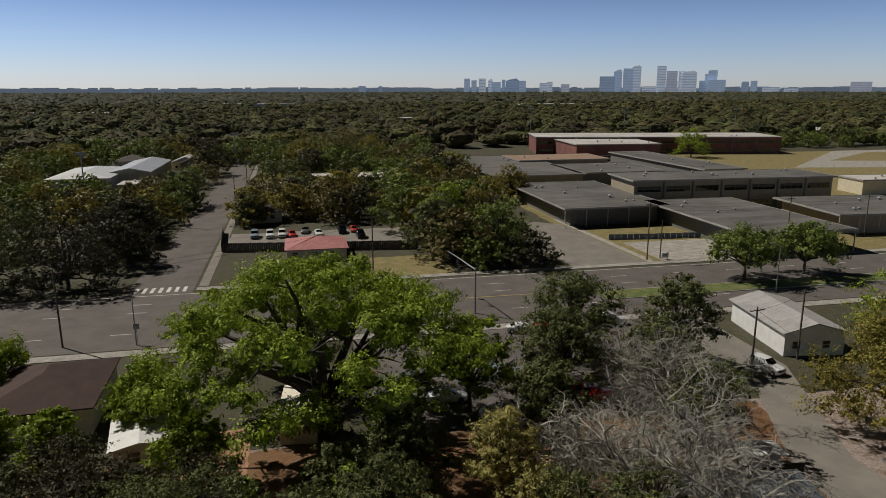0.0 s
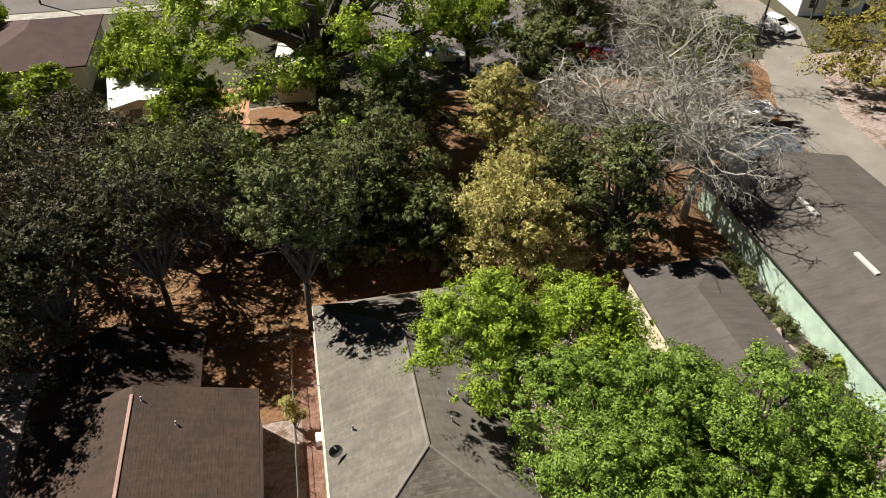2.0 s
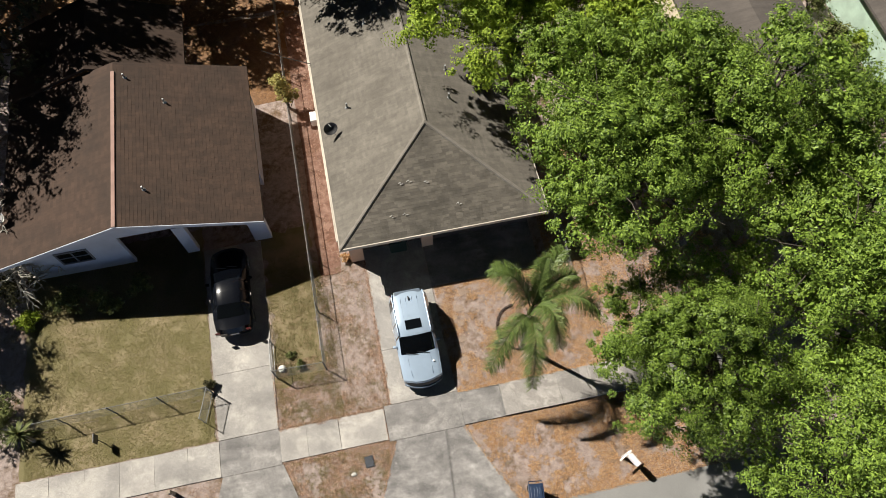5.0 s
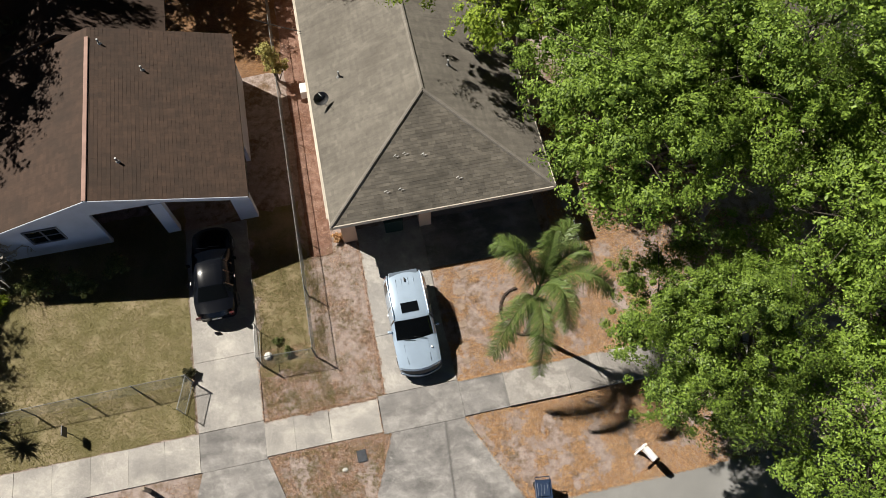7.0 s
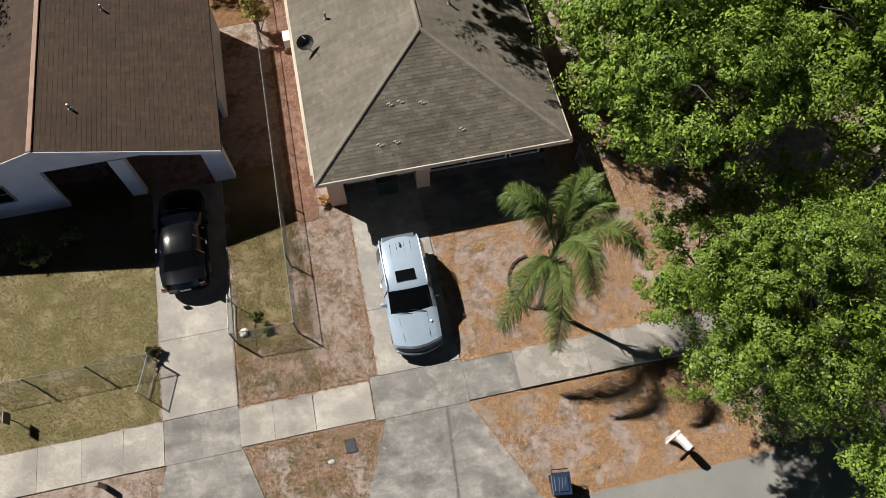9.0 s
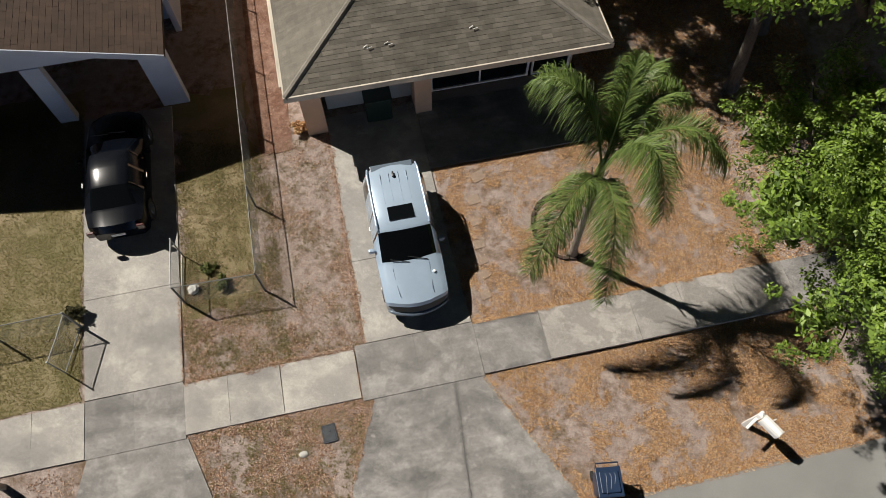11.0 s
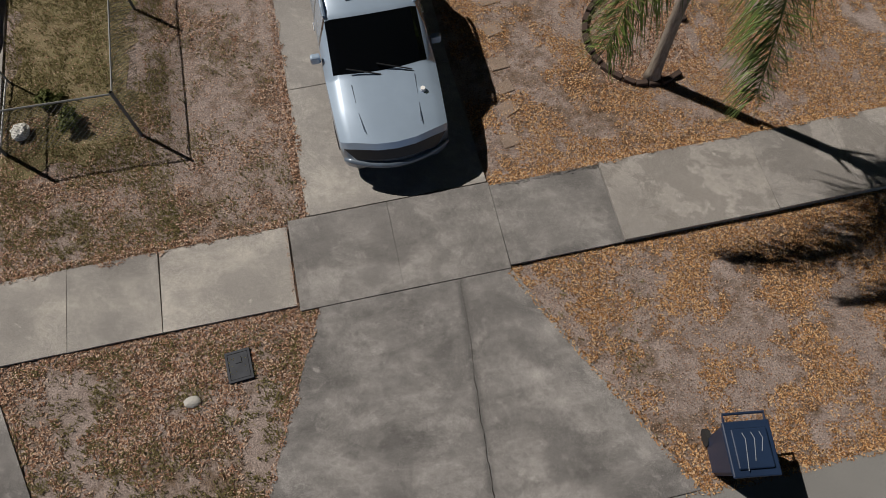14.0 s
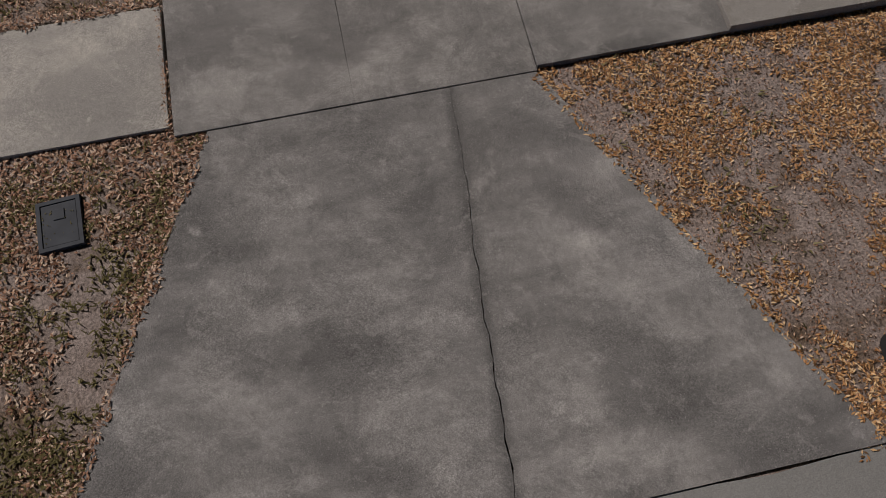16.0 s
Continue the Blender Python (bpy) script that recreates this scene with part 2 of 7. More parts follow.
M_shing_grey = shingle_mat("grey_shingle", (0.092, 0.08, 0.071), (0.066, 0.058, 0.052), 0.1)
M_white = plain("white_paint", (0.74, 0.74, 0.72), 0.55)
M_cream = plain("cream_render", (0.62, 0.55, 0.4), 0.85)
M_peach = plain("peach_render", (0.62, 0.42, 0.29), 0.85)
M_bluewhite = plain("pale_blue_render", (0.46, 0.5, 0.58), 0.85)
M_trimwhite = plain("fascia_paint", (0.5, 0.45, 0.38), 0.6, vary=0.25)
M_dark = plain("dark_interior", (0.02, 0.02, 0.022), 0.7)
M_glass = plain("dark_glass", (0.004, 0.005, 0.006), 0.05, coat=0.5)
M_galv = plain("galvanised_steel", (0.3, 0.31, 0.31), 0.55, 0.3)
M_wire = plain("weathered_wire", (0.15, 0.155, 0.15), 0.65, 0.2)
M_steel_dark = plain("dark_steel", (0.06, 0.06, 0.062), 0.5, 0.6)
M_black = plain("black_plastic", (0.02, 0.02, 0.021), 0.45)
M_rubber = plain("tyre_rubber", (0.018, 0.018, 0.018), 0.85)
M_bark = bark_mat("oak_bark", (0.035, 0.028, 0.022), (0.12, 0.1, 0.08))
M_bark_grey = bark_mat("bare_branch_bark", (0.2, 0.19, 0.16), (0.44, 0.42, 0.36))
M_palmbark = bark_mat("palm_bark", (0.16, 0.13, 0.1), (0.34, 0.3, 0.25))
M_leaf_oak = leaf_mat("oak_leaf", (0.05, 0.085, 0.01), (0.42, 0.52, 0.06), 0.22)
M_leaf_big = leaf_mat("laurel_leaf", (0.02, 0.052, 0.008), (0.27, 0.39, 0.06), 0.17, gloss=0.22)
M_leaf_lime = leaf_mat("lime_leaf", (0.05, 0.1, 0.01), (0.38, 0.49, 0.06), 0.2)
M_leaf_dark = leaf_mat("dark_oak_leaf", (0.028, 0.042, 0.012), (0.2, 0.22, 0.08), 0.16)
M_leaf_dusk = leaf_mat("grey_oak_leaf", (0.02, 0.021, 0.01), (0.11, 0.103, 0.052), 0.14)
M_leaf_yel = leaf_mat("yellow_leaf", (0.16, 0.148, 0.045), (0.6, 0.54, 0.2), 0.26)
M_leaf_olive = leaf_mat("olive_leaf", (0.075, 0.07, 0.017), (0.36, 0.31, 0.075), 0.26)
M_leaf_rust = leaf_mat("rust_leaf", (0.08, 0.07, 0.024), (0.22, 0.185, 0.068), 0.26)
M_palm = leaf_mat("palm_frond_leaf", (0.026, 0.052, 0.013), (0.19, 0.265, 0.068), 0.16, gloss=0.35)
M_litter = leaf_mat("fallen_leaf", (0.1, 0.042, 0.018), (0.56, 0.34, 0.14), 0.04, (0.42, 0.24, 0.1), ((0.045, 0.024, 0.014), (0.18, 0.08, 0.037), (0.37, 0.18, 0.08), (0.54, 0.305, 0.135), (0.7, 0.51, 0.3)))
M_litter_dark = leaf_mat("fallen_leaf_brown", (0.05, 0.03, 0.016), (0.45, 0.28, 0.16), 0.04, (0.32, 0.18, 0.115), ((0.04, 0.026, 0.018), (0.13, 0.066, 0.04), (0.29, 0.15, 0.093), (0.45, 0.28, 0.185), (0.64, 0.5, 0.38)))
M_blade = leaf_mat("grass_blade", (0.085, 0.078, 0.03), (0.25, 0.215, 0.1), 0.2, (0.2, 0.17, 0.08))
M_blade_green = leaf_mat("green_blade", (0.1, 0.095, 0.034), (0.31, 0.27, 0.125), 0.25)
def woodland_mat(name, tones):
    """Crowns that differ from tree to tree, with a little play from spray to spray."""
    k = Nodes(name, 0.8)
    tree_tone = k.ramp(k.noise(0.055, 2, 0.5), [(0.3 + 0.4 * i / (len(tones) - 1), c) for i, c in enumerate(tones)])
    rnd = k.add("NewGeometry").outputs["Random Per Island"]
    k.color(k.mix(0.7, tree_tone, k.ramp(rnd, [(0, (0.65, 0.65, 0.65)), (1, (1.3, 1.3, 1.3))]), "MULTIPLY"))
    k.b.inputs["Specular IOR Level"].default_value = 0.1
    return k.m


M_leaf_wood = woodland_mat("woodland_leaf", ((0.026, 0.033, 0.013), (0.06, 0.07, 0.027), (0.12, 0.122, 0.047), (0.066, 0.064, 0.03), (0.15, 0.12, 0.055)))
M_leaf_brush = woodland_mat("brown_woodland_leaf", ((0.04, 0.036, 0.019), (0.08, 0.066, 0.036), (0.06, 0.07, 0.028), (0.13, 0.105, 0.057)))

M_leaf_mid = leaf_mat("green_oak_leaf", (0.045, 0.07, 0.017), (0.26, 0.32, 0.075), 0.18)
M_leaf_deep = leaf_mat("deep_green_leaf", (0.02, 0.05, 0.007), (0.22, 0.32, 0.048), 0.15, gloss=0.3)
# front hip face: mottled copy of M_shing, also darkened to imitate its shade
M_shing_front = shingle_mat("mottled_shaded_shingle", (0.13, 0.116, 0.095), (0.05, 0.045, 0.036), 0.25)

# ---------------------------------------------------------------- building helpers
def mesh_of(bm, mat, name="mesh"):
    me = bpy.data.meshes.new(name)
    bm.to_mesh(me)
    bm.free()
    me.materials.append(mat)
    return me


def part(name, bm, material, parent=None, label="", smooth=False):
    me = mesh_of(bm, material, name)
    if smooth:
        me.polygons.foreach_set("use_smooth", [True] * len(me.polygons))
    ob = new(name, me)
    if parent:
        ob.parent = parent
    if label:
        tagged(ob, label)
    return ob


def thing(name, m, label, category, group="", kind=""):
    ob = new(name)
    ob.matrix_world = m
    return tagged(ob, label, category, group, kind)


def structure(name, bm, mat, label, category="ground"):
    return tagged(part(name, bm, mat), label, category, kind="structure")


def soup(name, verts, faces, mat, parent=None, label="", kind="", smooth=False):
    me = bpy.data.meshes.new(name)
    verts = np.asarray(verts, np.float32)
    faces = np.asarray(faces, np.int32)
    me.vertices.add(len(verts))
    me.vertices.foreach_set("co", verts.ravel())
    n = faces.shape[1]
    me.loops.add(faces.size)
    me.loops.foreach_set("vertex_index", faces.ravel())
    me.polygons.add(len(faces))
    me.polygons.foreach_set("loop_start", np.arange(0, faces.size, n, dtype=np.int32))
    me.polygons.foreach_set("use_smooth", np.full(len(faces), smooth, bool))
    me.update(calc_edges=True)
    me.materials.append(mat)
    ob = new(name, me)
    if parent:
        ob.parent = parent
    return tagged(ob, label, kind=kind)


def B():
    return bmesh.new()


def box(bm, x0, x1, y0, y1, z0, z1, bev=0.0):
    vs = [bm.verts.new((x, y, z)) for z in (z0, z1) for x, y in ((x0, y0), (x1, y0), (x1, y1), (x0, y1))]
    fs = [bm.faces.new([vs[i] for i in f]) for f in ((3, 2, 1, 0), (4, 5, 6, 7), (0, 1, 5, 4), (1, 2, 6, 5), (2, 3, 7, 6), (3, 0, 4, 7))]
    if bev:
        es = {e for f in fs for e in f.edges}
        bmesh.ops.bevel(bm, geom=list(es), offset=bev, segments=2, affect="EDGES", profile=0.5)
    return bm


def tube(bm, pts, radii, n=8, cap=True):
    """A tapered tube through points."""
    pts = [Vector(p) for p in pts]
    if not hasattr(radii, "__len__"):
        radii = [radii] * len(pts)
    rings = []
    for i, p in enumerate(pts):
        d = (pts[min(i + 1, len(pts) - 1)] - pts[max(i - 1, 0)]).normalized()
        a = d.orthogonal().normalized()
        if i and abs(a.dot(prev)) < 0.99:
            a = (prev - d * prev.dot(d)).normalized()
        prev = a
        b = d.cross(a)
        rings.append([bm.verts.new(p + (a * math.cos(2 * math.pi * k / n) + b * math.sin(2 * math.pi * k / n)) * radii[i]) for k in range(n)])
    for r, s in zip(rings, rings[1:]):
        for k in range(n):
            bm.faces.new((r[k], r[(k + 1) % n], s[(k + 1) % n], s[k]))
    if cap and n > 2:
        bm.faces.new(rings[0][::-1])
        bm.faces.new(rings[-1])
    return bm


def slab(bm, poly, z0, z1):
    """A prism over a ground polygon (anticlockwise)."""
    lo = [bm.verts.new((x, y, z0)) for x, y in poly]
    hi = [bm.verts.new((x, y, z1)) for x, y in poly]
    bm.faces.new(hi)
    n = len(poly)
    for i in range(n):
        bm.faces.new((lo[i], lo[(i + 1) % n], hi[(i + 1) % n], hi[i]))
    return bm


def prism(bm, profile, x0, x1, axis="x"):
    """Extrudes a (u, z) profile from x0 to x1."""
    put = (lambda a, u, z: (a, u, z)) if axis == "x" else (lambda a, u, z: (u, a, z))
    lo = [bm.verts.new(put(x0, u, z)) for u, z in profile]
    hi = [bm.verts.new(put(x1, u, z)) for u, z in profile]
    n = len(profile)
    bm.faces.new(lo[::-1])
    bm.faces.new(hi)
    for i in range(n):
        bm.faces.new((lo[i], lo[(i + 1) % n], hi[(i + 1) % n], hi[i]))
    bmesh.ops.recalc_face_normals(bm, faces=bm.faces)
    return bm


def disc(bm, c, r, n=12, rz=None, h=0.02):
    return tube(bm, [Vector(c), Vector(c) + Vector((0, 0, h))], r, n)


rng = np.random.default_rng(7)


def leaf_quads(centres, normals, size, aspect=0.6, jitter=0.7):
    """Leaves as small quads round the centres, facing the normals with some scatter."""
    n = len(centres)
    nrm = normals + rng.normal(0, jitter, (n, 3))
    nrm /= np.linalg.norm(nrm, axis=1, keepdims=True) + 1e-9
    a = np.cross(nrm, rng.normal(0, 1, (n, 3)))
    a /= np.linalg.norm(a, axis=1, keepdims=True) + 1e-9
    b = np.cross(nrm, a)
    s = (size * rng.uniform(0.65, 1.35, n))[:, None]
    a, b = a * s * 0.5, b * s * 0.5 * aspect
    v = np.stack([centres - a, centres - b, centres + a, centres + b], 1).reshape(-1, 3)
    return v, np.arange(4 * n).reshape(-1, 4)


def sphere_dirs(k):
    d = rng.normal(0, 1, (k, 3))
    return d / np.linalg.norm(d, axis=1, keepdims=True)


def sprigs(clumps, subs, sub_r, leaves, size, aspect=0.48, up=0.2, inner=0.2):
    """Leaves on small sprig tufts that cover the outside of each clump, with a few dark ones inside."""
    c = np.array(clumps, float)
    n = len(c)
    d = sphere_dirs(n * subs).reshape(n, subs, 3)
    d[..., 2] = np.where(d[..., 2] < -0.35, -d[..., 2] * 0.7, d[..., 2])
    rad = rng.uniform(0.62, 1.08, (n, subs, 1))
    tuft = c[:, None, :3] + d * rad * c[:, None, 3:]
    tr = sub_r * c[:, None, 3] * rng.uniform(0.55, 1.4, (n, subs))
    tuft, tr, td = tuft.reshape(-1, 3), tr.ravel(), d.reshape(-1, 3)
    keep = rng.random(len(tuft)) > 0.1
    tuft, tr, td = tuft[keep], tr[keep], td[keep]
    m = len(tuft)
    e = sphere_dirs(m * leaves).reshape(m, leaves, 3)
    e = e + td[:, None] * 0.55
    pos = tuft[:, None] + e * (tr[:, None] * rng.uniform(0.45, 1.05, (m, leaves)))[..., None] * [1, 1, 0.75]
    nrm = e * 0.5 + td[:, None] * 0.6 + [0, 0, up]
    pos, nrm = pos.reshape(-1, 3), nrm.reshape(-1, 3)
    k = int(len(pos) * inner / n)
    ins = (c[:, None, :3] + sphere_dirs(n * k).reshape(n, k, 3) * rng.uniform(0.05, 0.55, (n, k, 1)) * c[:, None, 3:]).reshape(-1, 3)
    pos = np.concatenate([pos, ins])
    nrm = np.concatenate([nrm, sphere_dirs(len(ins)) + [0, 0, 0.3]])
    big = np.concatenate([np.full(len(pos) - len(ins), size), np.full(len(ins), min(size * 2.0, 0.6))])
    return leaf_quads(pos, nrm, big, aspect, 0.4)


def limbs(bm, base, tips, r0, wander=0.25, seg=5, fork=None, n=7, twigs=3):
    """A trunk from base to a fork, and bent limbs from there to each tip."""
    base = Vector(base)
    mid = sum((Vector(t) for t in tips), Vector()) / len(tips)
    f = Vector(fork) if fork else base + Vector(((mid.x - base.x) * 0.25, (mid.y - base.y) * 0.25, max(0.8, (mid.z - base.z) * 0.4)))
    tube(bm, [base - Vector((0, 0, 0.1)), base + (f - base) * 0.12, base + (f - base) * 0.55 + Vector((random.uniform(-1, 1), random.uniform(-1, 1), 0)) * r0 * 0.5, f], [r0 * 1.5, r0 * 1.05, r0 * 0.9, r0 * 0.8], n)
    for t in tips:
        t = Vector(t)
        L = (t - f).length
        pts, rad = [], []
        off = Vector((0, 0, 0))
        for i in range(seg + 1):
            u = i / seg
            if 0 < i:
                off += Vector([random.gauss(0, 1) for _ in range(3)]) * L * wander * 0.12
            pts.append(f + (t - f) * u + Vector((0, 0, math.sin(u * math.pi) * L * 0.1)) + off * min(1, 2 * (1 - u) + 0.3))
            rad.append(max(0.02, r0 * 0.55 * (1 - u) ** 0.8 + 0.02))
        tube(bm, pts, rad, 5 if twigs else 3)
        if L > 2.5:
            for _ in range(twigs):
                i = random.randint(2, seg - 1)
                q = pts[i] + Vector((random.gauss(0, 1), random.gauss(0, 1), abs(random.gauss(0.3, 0.5)))).normalized() * L * random.uniform(0.2, 0.4)
                tube(bm, [pts[i], (pts[i] + q) / 2 + Vector((0, 0, L * 0.03)), q], [rad[i] * 0.6, rad[i] * 0.35, 0.015], 4)
    return bm


def crown_clumps(r, height, lean=(0, 0), count=26, size=0.3, flat=0.75, low=0.35, seed=0):
    """Clumps scattered over a lumpy dome: x, y, z and radii."""
    g = np.random.default_rng(seed)
    out = []
    for i in range(count):
        u = (i + 0.5) / count
        el = math.asin(min(1, 0.02 + 0.98 * u)) * 1.0
        az = i * 2.399963 + g.uniform(-0.4, 0.4)
        k = g.uniform(0.68, 1.0)
        x, y = r * k * math.cos(el) * math.cos(az) * g.uniform(0.85, 1.1), r * k * math.cos(el) * math.sin(az)
        z = height * (low + (1 - low) * math.sin(el) * g.uniform(0.8, 1.02))
        s = r * size * g.uniform(0.7, 1.35)
        out.append((x + lean[0] * u, y + lean[1] * u, z - s * flat * 0.6, s, s * g.uniform(0.8, 1.2), s * flat))
    for i in range(count // 3):
        az, k = g.uniform(0, 6.28), g.uniform(0.1, 0.65)
        s = r * size * g.uniform(0.8, 1.2)
        out.append((r * k * math.cos(az), r * k * math.sin(az), height * g.uniform(low, max(0.75, low + 0.08)), s, s, s * flat))
    return out


def tree(name, x, y, r, height, leaf, label, count=26, size=0.3, subs=16, leaves=40, leaf_size=0.16, trunk=0.22, seed=0, low=0.35, bark=None, flat=0.75, group="", stretch=(1, 1), lean=(0, 0), fork=None, z=0, sub_r=0.29, extra=(), nlimbs=18, shift=(0, 0)):
    random.seed(seed)
    ob = thing(name, pose(x, y, z), label, "tree", group)
    cl = [(a * stretch[0], b * stretch[1], c, d, e, f) for a, b, c, d, e, f in crown_clumps(r, height, lean, count, size, flat, low, seed)]
    cl += [tuple(c) for c in extra]
    cl = [(a + shift[0], b + shift[1], c, d, e, f) for a, b, c, d, e, f in cl]
    tips = [(c[0] * 0.92, c[1] * 0.92, c[2]) for c in cl[:: max(1, len(cl) // nlimbs)]]
    if nlimbs > 9:
        part("trunk", limbs(B(), (0, 0, 0), tips, trunk, fork=fork), bark or M_bark, ob, smooth=True)
    else:
        top = height * 0.4
        part("trunk", tube(B(), [(0, 0, -0.1), (0.05, 0, top * 0.5), (0.1, 0.05, top)], [trunk * 1.4, trunk, trunk * 0.8], 6), bark or M_bark, ob)
        for t in tips[:4]:
            part("limb", tube(B(), [(0.1, 0.05, top - 0.2), ((t[0] + 0.1) / 2, (t[1] + 0.05) / 2, (t[2] + top) / 2 + 0.5), t], [trunk * 0.6, trunk * 0.4, 0.05], 4), bark or M_bark, ob)
    v, f = sprigs(cl, subs, sub_r, leaves, leaf_size)
    soup("crown", v, f, leaf, ob)
    return ob

# ---------------------------------------------------------------- ground, streets, pavements
bm = B()
box(bm, -6000, 6000, -800, 6000, -3, 0)
structure("ground", bm, M_ground, "bare sandy soil with dry thatch and fallen leaves", "ground")


def sheet(name, poly, z, mat, label, category):
    return structure(name, slab(B(), poly, -0.2, z), mat, label, category)


def ragged(x0, x1, y0, y1, step=0.35, amp=0.06, seed=1):
    """A rectangle's outline with a worn, wandering edge."""
    g = random.Random(seed)
    pts = []
    for (ax, ay), (bx, by) in (((x0, y0), (x1, y0)), ((x1, y0), (x1, y1)), ((x1, y1), (x0, y1)), ((x0, y1), (x0, y0))):
        n = max(1, int(math.hypot(bx - ax, by - ay) / step))
        for i in range(n):
            u = i / n
            pts.append((ax + (bx - ax) * u + g.uniform(-amp, amp), ay + (by - ay) * u + g.uniform(-amp, amp)))
    return pts


sheet("street", ragged(-400, 400, -12.5, -3.87, 0.8, 0.035, 3), 0.02, M_asph, "grey worn asphalt street beside the yards", "street")
sheet("lawn", ragged(-19.5, -10.98, 3.6, 12.5, 0.4, 0.1, 4), 0.012, M_lawn, "patchy green and brown front lawn", "lawn")
sheet("verge", ragged(-19.5, -11.0, 1.6, 3.6, 0.4, 0.05, 6), 0.01, M_lawn, "dry mown grass verge along the fence", "lawn")
sheet("side_lawn", ragged(-8.0, -5.75, 3.6, 11.5, 0.3, 0.28, 7), 0.01, M_lawn, "thin olive-brown grass beside the fence", "lawn")
sheet("side_yard", ragged(-5.4, -4.3, 8.6, 26, 0.5, 0.06, 6), 0.02, ground_mat("red_mulch", (0.15, 0.085, 0.062), (0.32, 0.2, 0.155), (0.07, 0.036, 0.024), (0.26, 0.13, 0.085)), "narrow bed of reddish soil beside the house wall", "path")

sheet("back_yard", ragged(-60, 46, 26.4, 58, 2, 0.4, 41), 0.006, M_litterground, "rust-brown leaf-covered back yards", "ground")
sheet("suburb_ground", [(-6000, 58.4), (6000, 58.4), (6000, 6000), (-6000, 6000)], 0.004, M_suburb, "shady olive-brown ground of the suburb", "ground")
sheet("back_yard", ragged(-19, -5.4, 19.9, 26.4, 1, 0.2, 42), 0.008, M_litterground, "rust-brown leaf-covered yard behind the house", "ground")
# the wide road beyond the houses, with its median
sheet("road", [(-700, 89.5), (900, 89.5), (900, 116), (-700, 116)], 0.03, M_road, "wide grey asphalt main road", "road")
sheet("road_median", ragged(47, 400, 97.2, 101.6, 2, 0.1, 8), 0.16, M_lawn_green, "grass median with a pale kerb", "median")
bm = B()
box(bm, 46.8, 400, 96.95, 97.2, 0, 0.15, 0.02), box(bm, 46.8, 400, 101.6, 101.85, 0, 0.15, 0.02)
structure("kerb", bm, M_conc_far, "pale concrete kerb of the road median", "kerb")
sheet("pavement_near", [(-700, 86.9), (400, 86.9), (400, 89), (-700, 89)], 0.08, M_conc_far, "pale concrete pavement along the main road", "pavement")
sheet("pavement_far", [(-21, 117.2), (330, 117.2), (330, 119.2), (-21, 119.2)], 0.08, M_conc_far, "pale concrete pavement along the main road", "pavement")
sheet("side_street", [(-32.5, 116), (-21.5, 116), (-21.5, 520), (-29.5, 520)], 0.03, M_road, "straight grey asphalt side street", "road")
sheet("side_path", [(-20.9, 120), (-19.2, 120), (-19.2, 330), (-20.9, 330)], 0.05, M_lot, "worn sandy path along the side street", "pavement")
sheet("lane", [(40.5, 20), (47.5, 20), (48, 45), (57, 66), (57, 90), (48, 90), (48.5, 60), (41, 44)], 0.03, M_lot, "sunlit worn asphalt lane beside the white house", "lane")
sheet("car_lot", ragged(4, 46, 58, 89.4, 2, 0.3, 9), 0.024, M_road, "grey asphalt car lot under the trees", "car park")
sheet("school_drive", [(50, 118), (66, 118), (64, 160), (46, 176)], 0.022, M_lot, "brown worn asphalt school drive", "car park")
sheet("school_path", [(66.4, 118), (68, 118), (65.6, 168), (64, 168)], 0.04, M_conc_far, "pale concrete path beside the school drive", "pavement")
sheet("school_forecourt", ragged(69.5, 99, 119.6, 137, 2, 0.2, 10), 0.03, M_conc_far, "pale concrete forecourt before the school", "car park")
sheet("school_lawn", ragged(62, 330, 119.3, 330, 4, 0.4, 11), 0.012, M_field, "dry yellowed school grass", "lawn")
sheet("running_track", [(212, 262), (330, 240), (420, 300), (420, 330), (290, 330)], 0.022, M_conc_far, "pale sandy running track", "track")
sheet("running_track_infield", [(250, 285), (330, 262), (420, 308), (420, 322), (300, 318)], 0.03, M_field, "dry grass inside the running track", "lawn")
sheet("far_lot", ragged(-18, 22, 232, 262, 3, 0.3, 12), 0.02, M_conc_far, "pale empty concrete lot", "car park")
sheet("dry_lot", ragged(8, 26, 118.6, 135, 2, 0.3, 13), 0.014, M_field, "dry grass plot beside the road", "lawn")
sheet("corner_lawn", ragged(-18, 40, 262, 420, 4, 0.3, 14), 0.012, M_lawn_green, "mown green corner lawn", "lawn")
sheet("lot_yard", ragged(-19, 22, 148, 166, 2, 0.3, 15), 0.016, M_lot, "sandy parking yard behind a dark fence", "car park")
sheet("far_road", [(22, 300), (29, 296), (90, 480), (84, 480)], 0.03, M_conc_far, "pale road leading away between the trees", "road")


def slab_piece(parent, x0, x1, y0, y1, z, mat, g, skew=0.0):
    bm = B()
    box(bm, x0 + g.uniform(0.001, 0.004), x1 - g.uniform(0.001, 0.004), y0, y1, -0.12, z + g.uniform(-0.004, 0.006), 0.005)
    bmesh.ops.rotate(bm, cent=((x0 + x1) / 2, (y0 + y1) / 2, 0), matrix=Matrix.Rotation(g.uniform(-0.006, 0.006), 3, "Z"), verts=bm.verts)
    return part("paving_slab", bm, mat, parent)


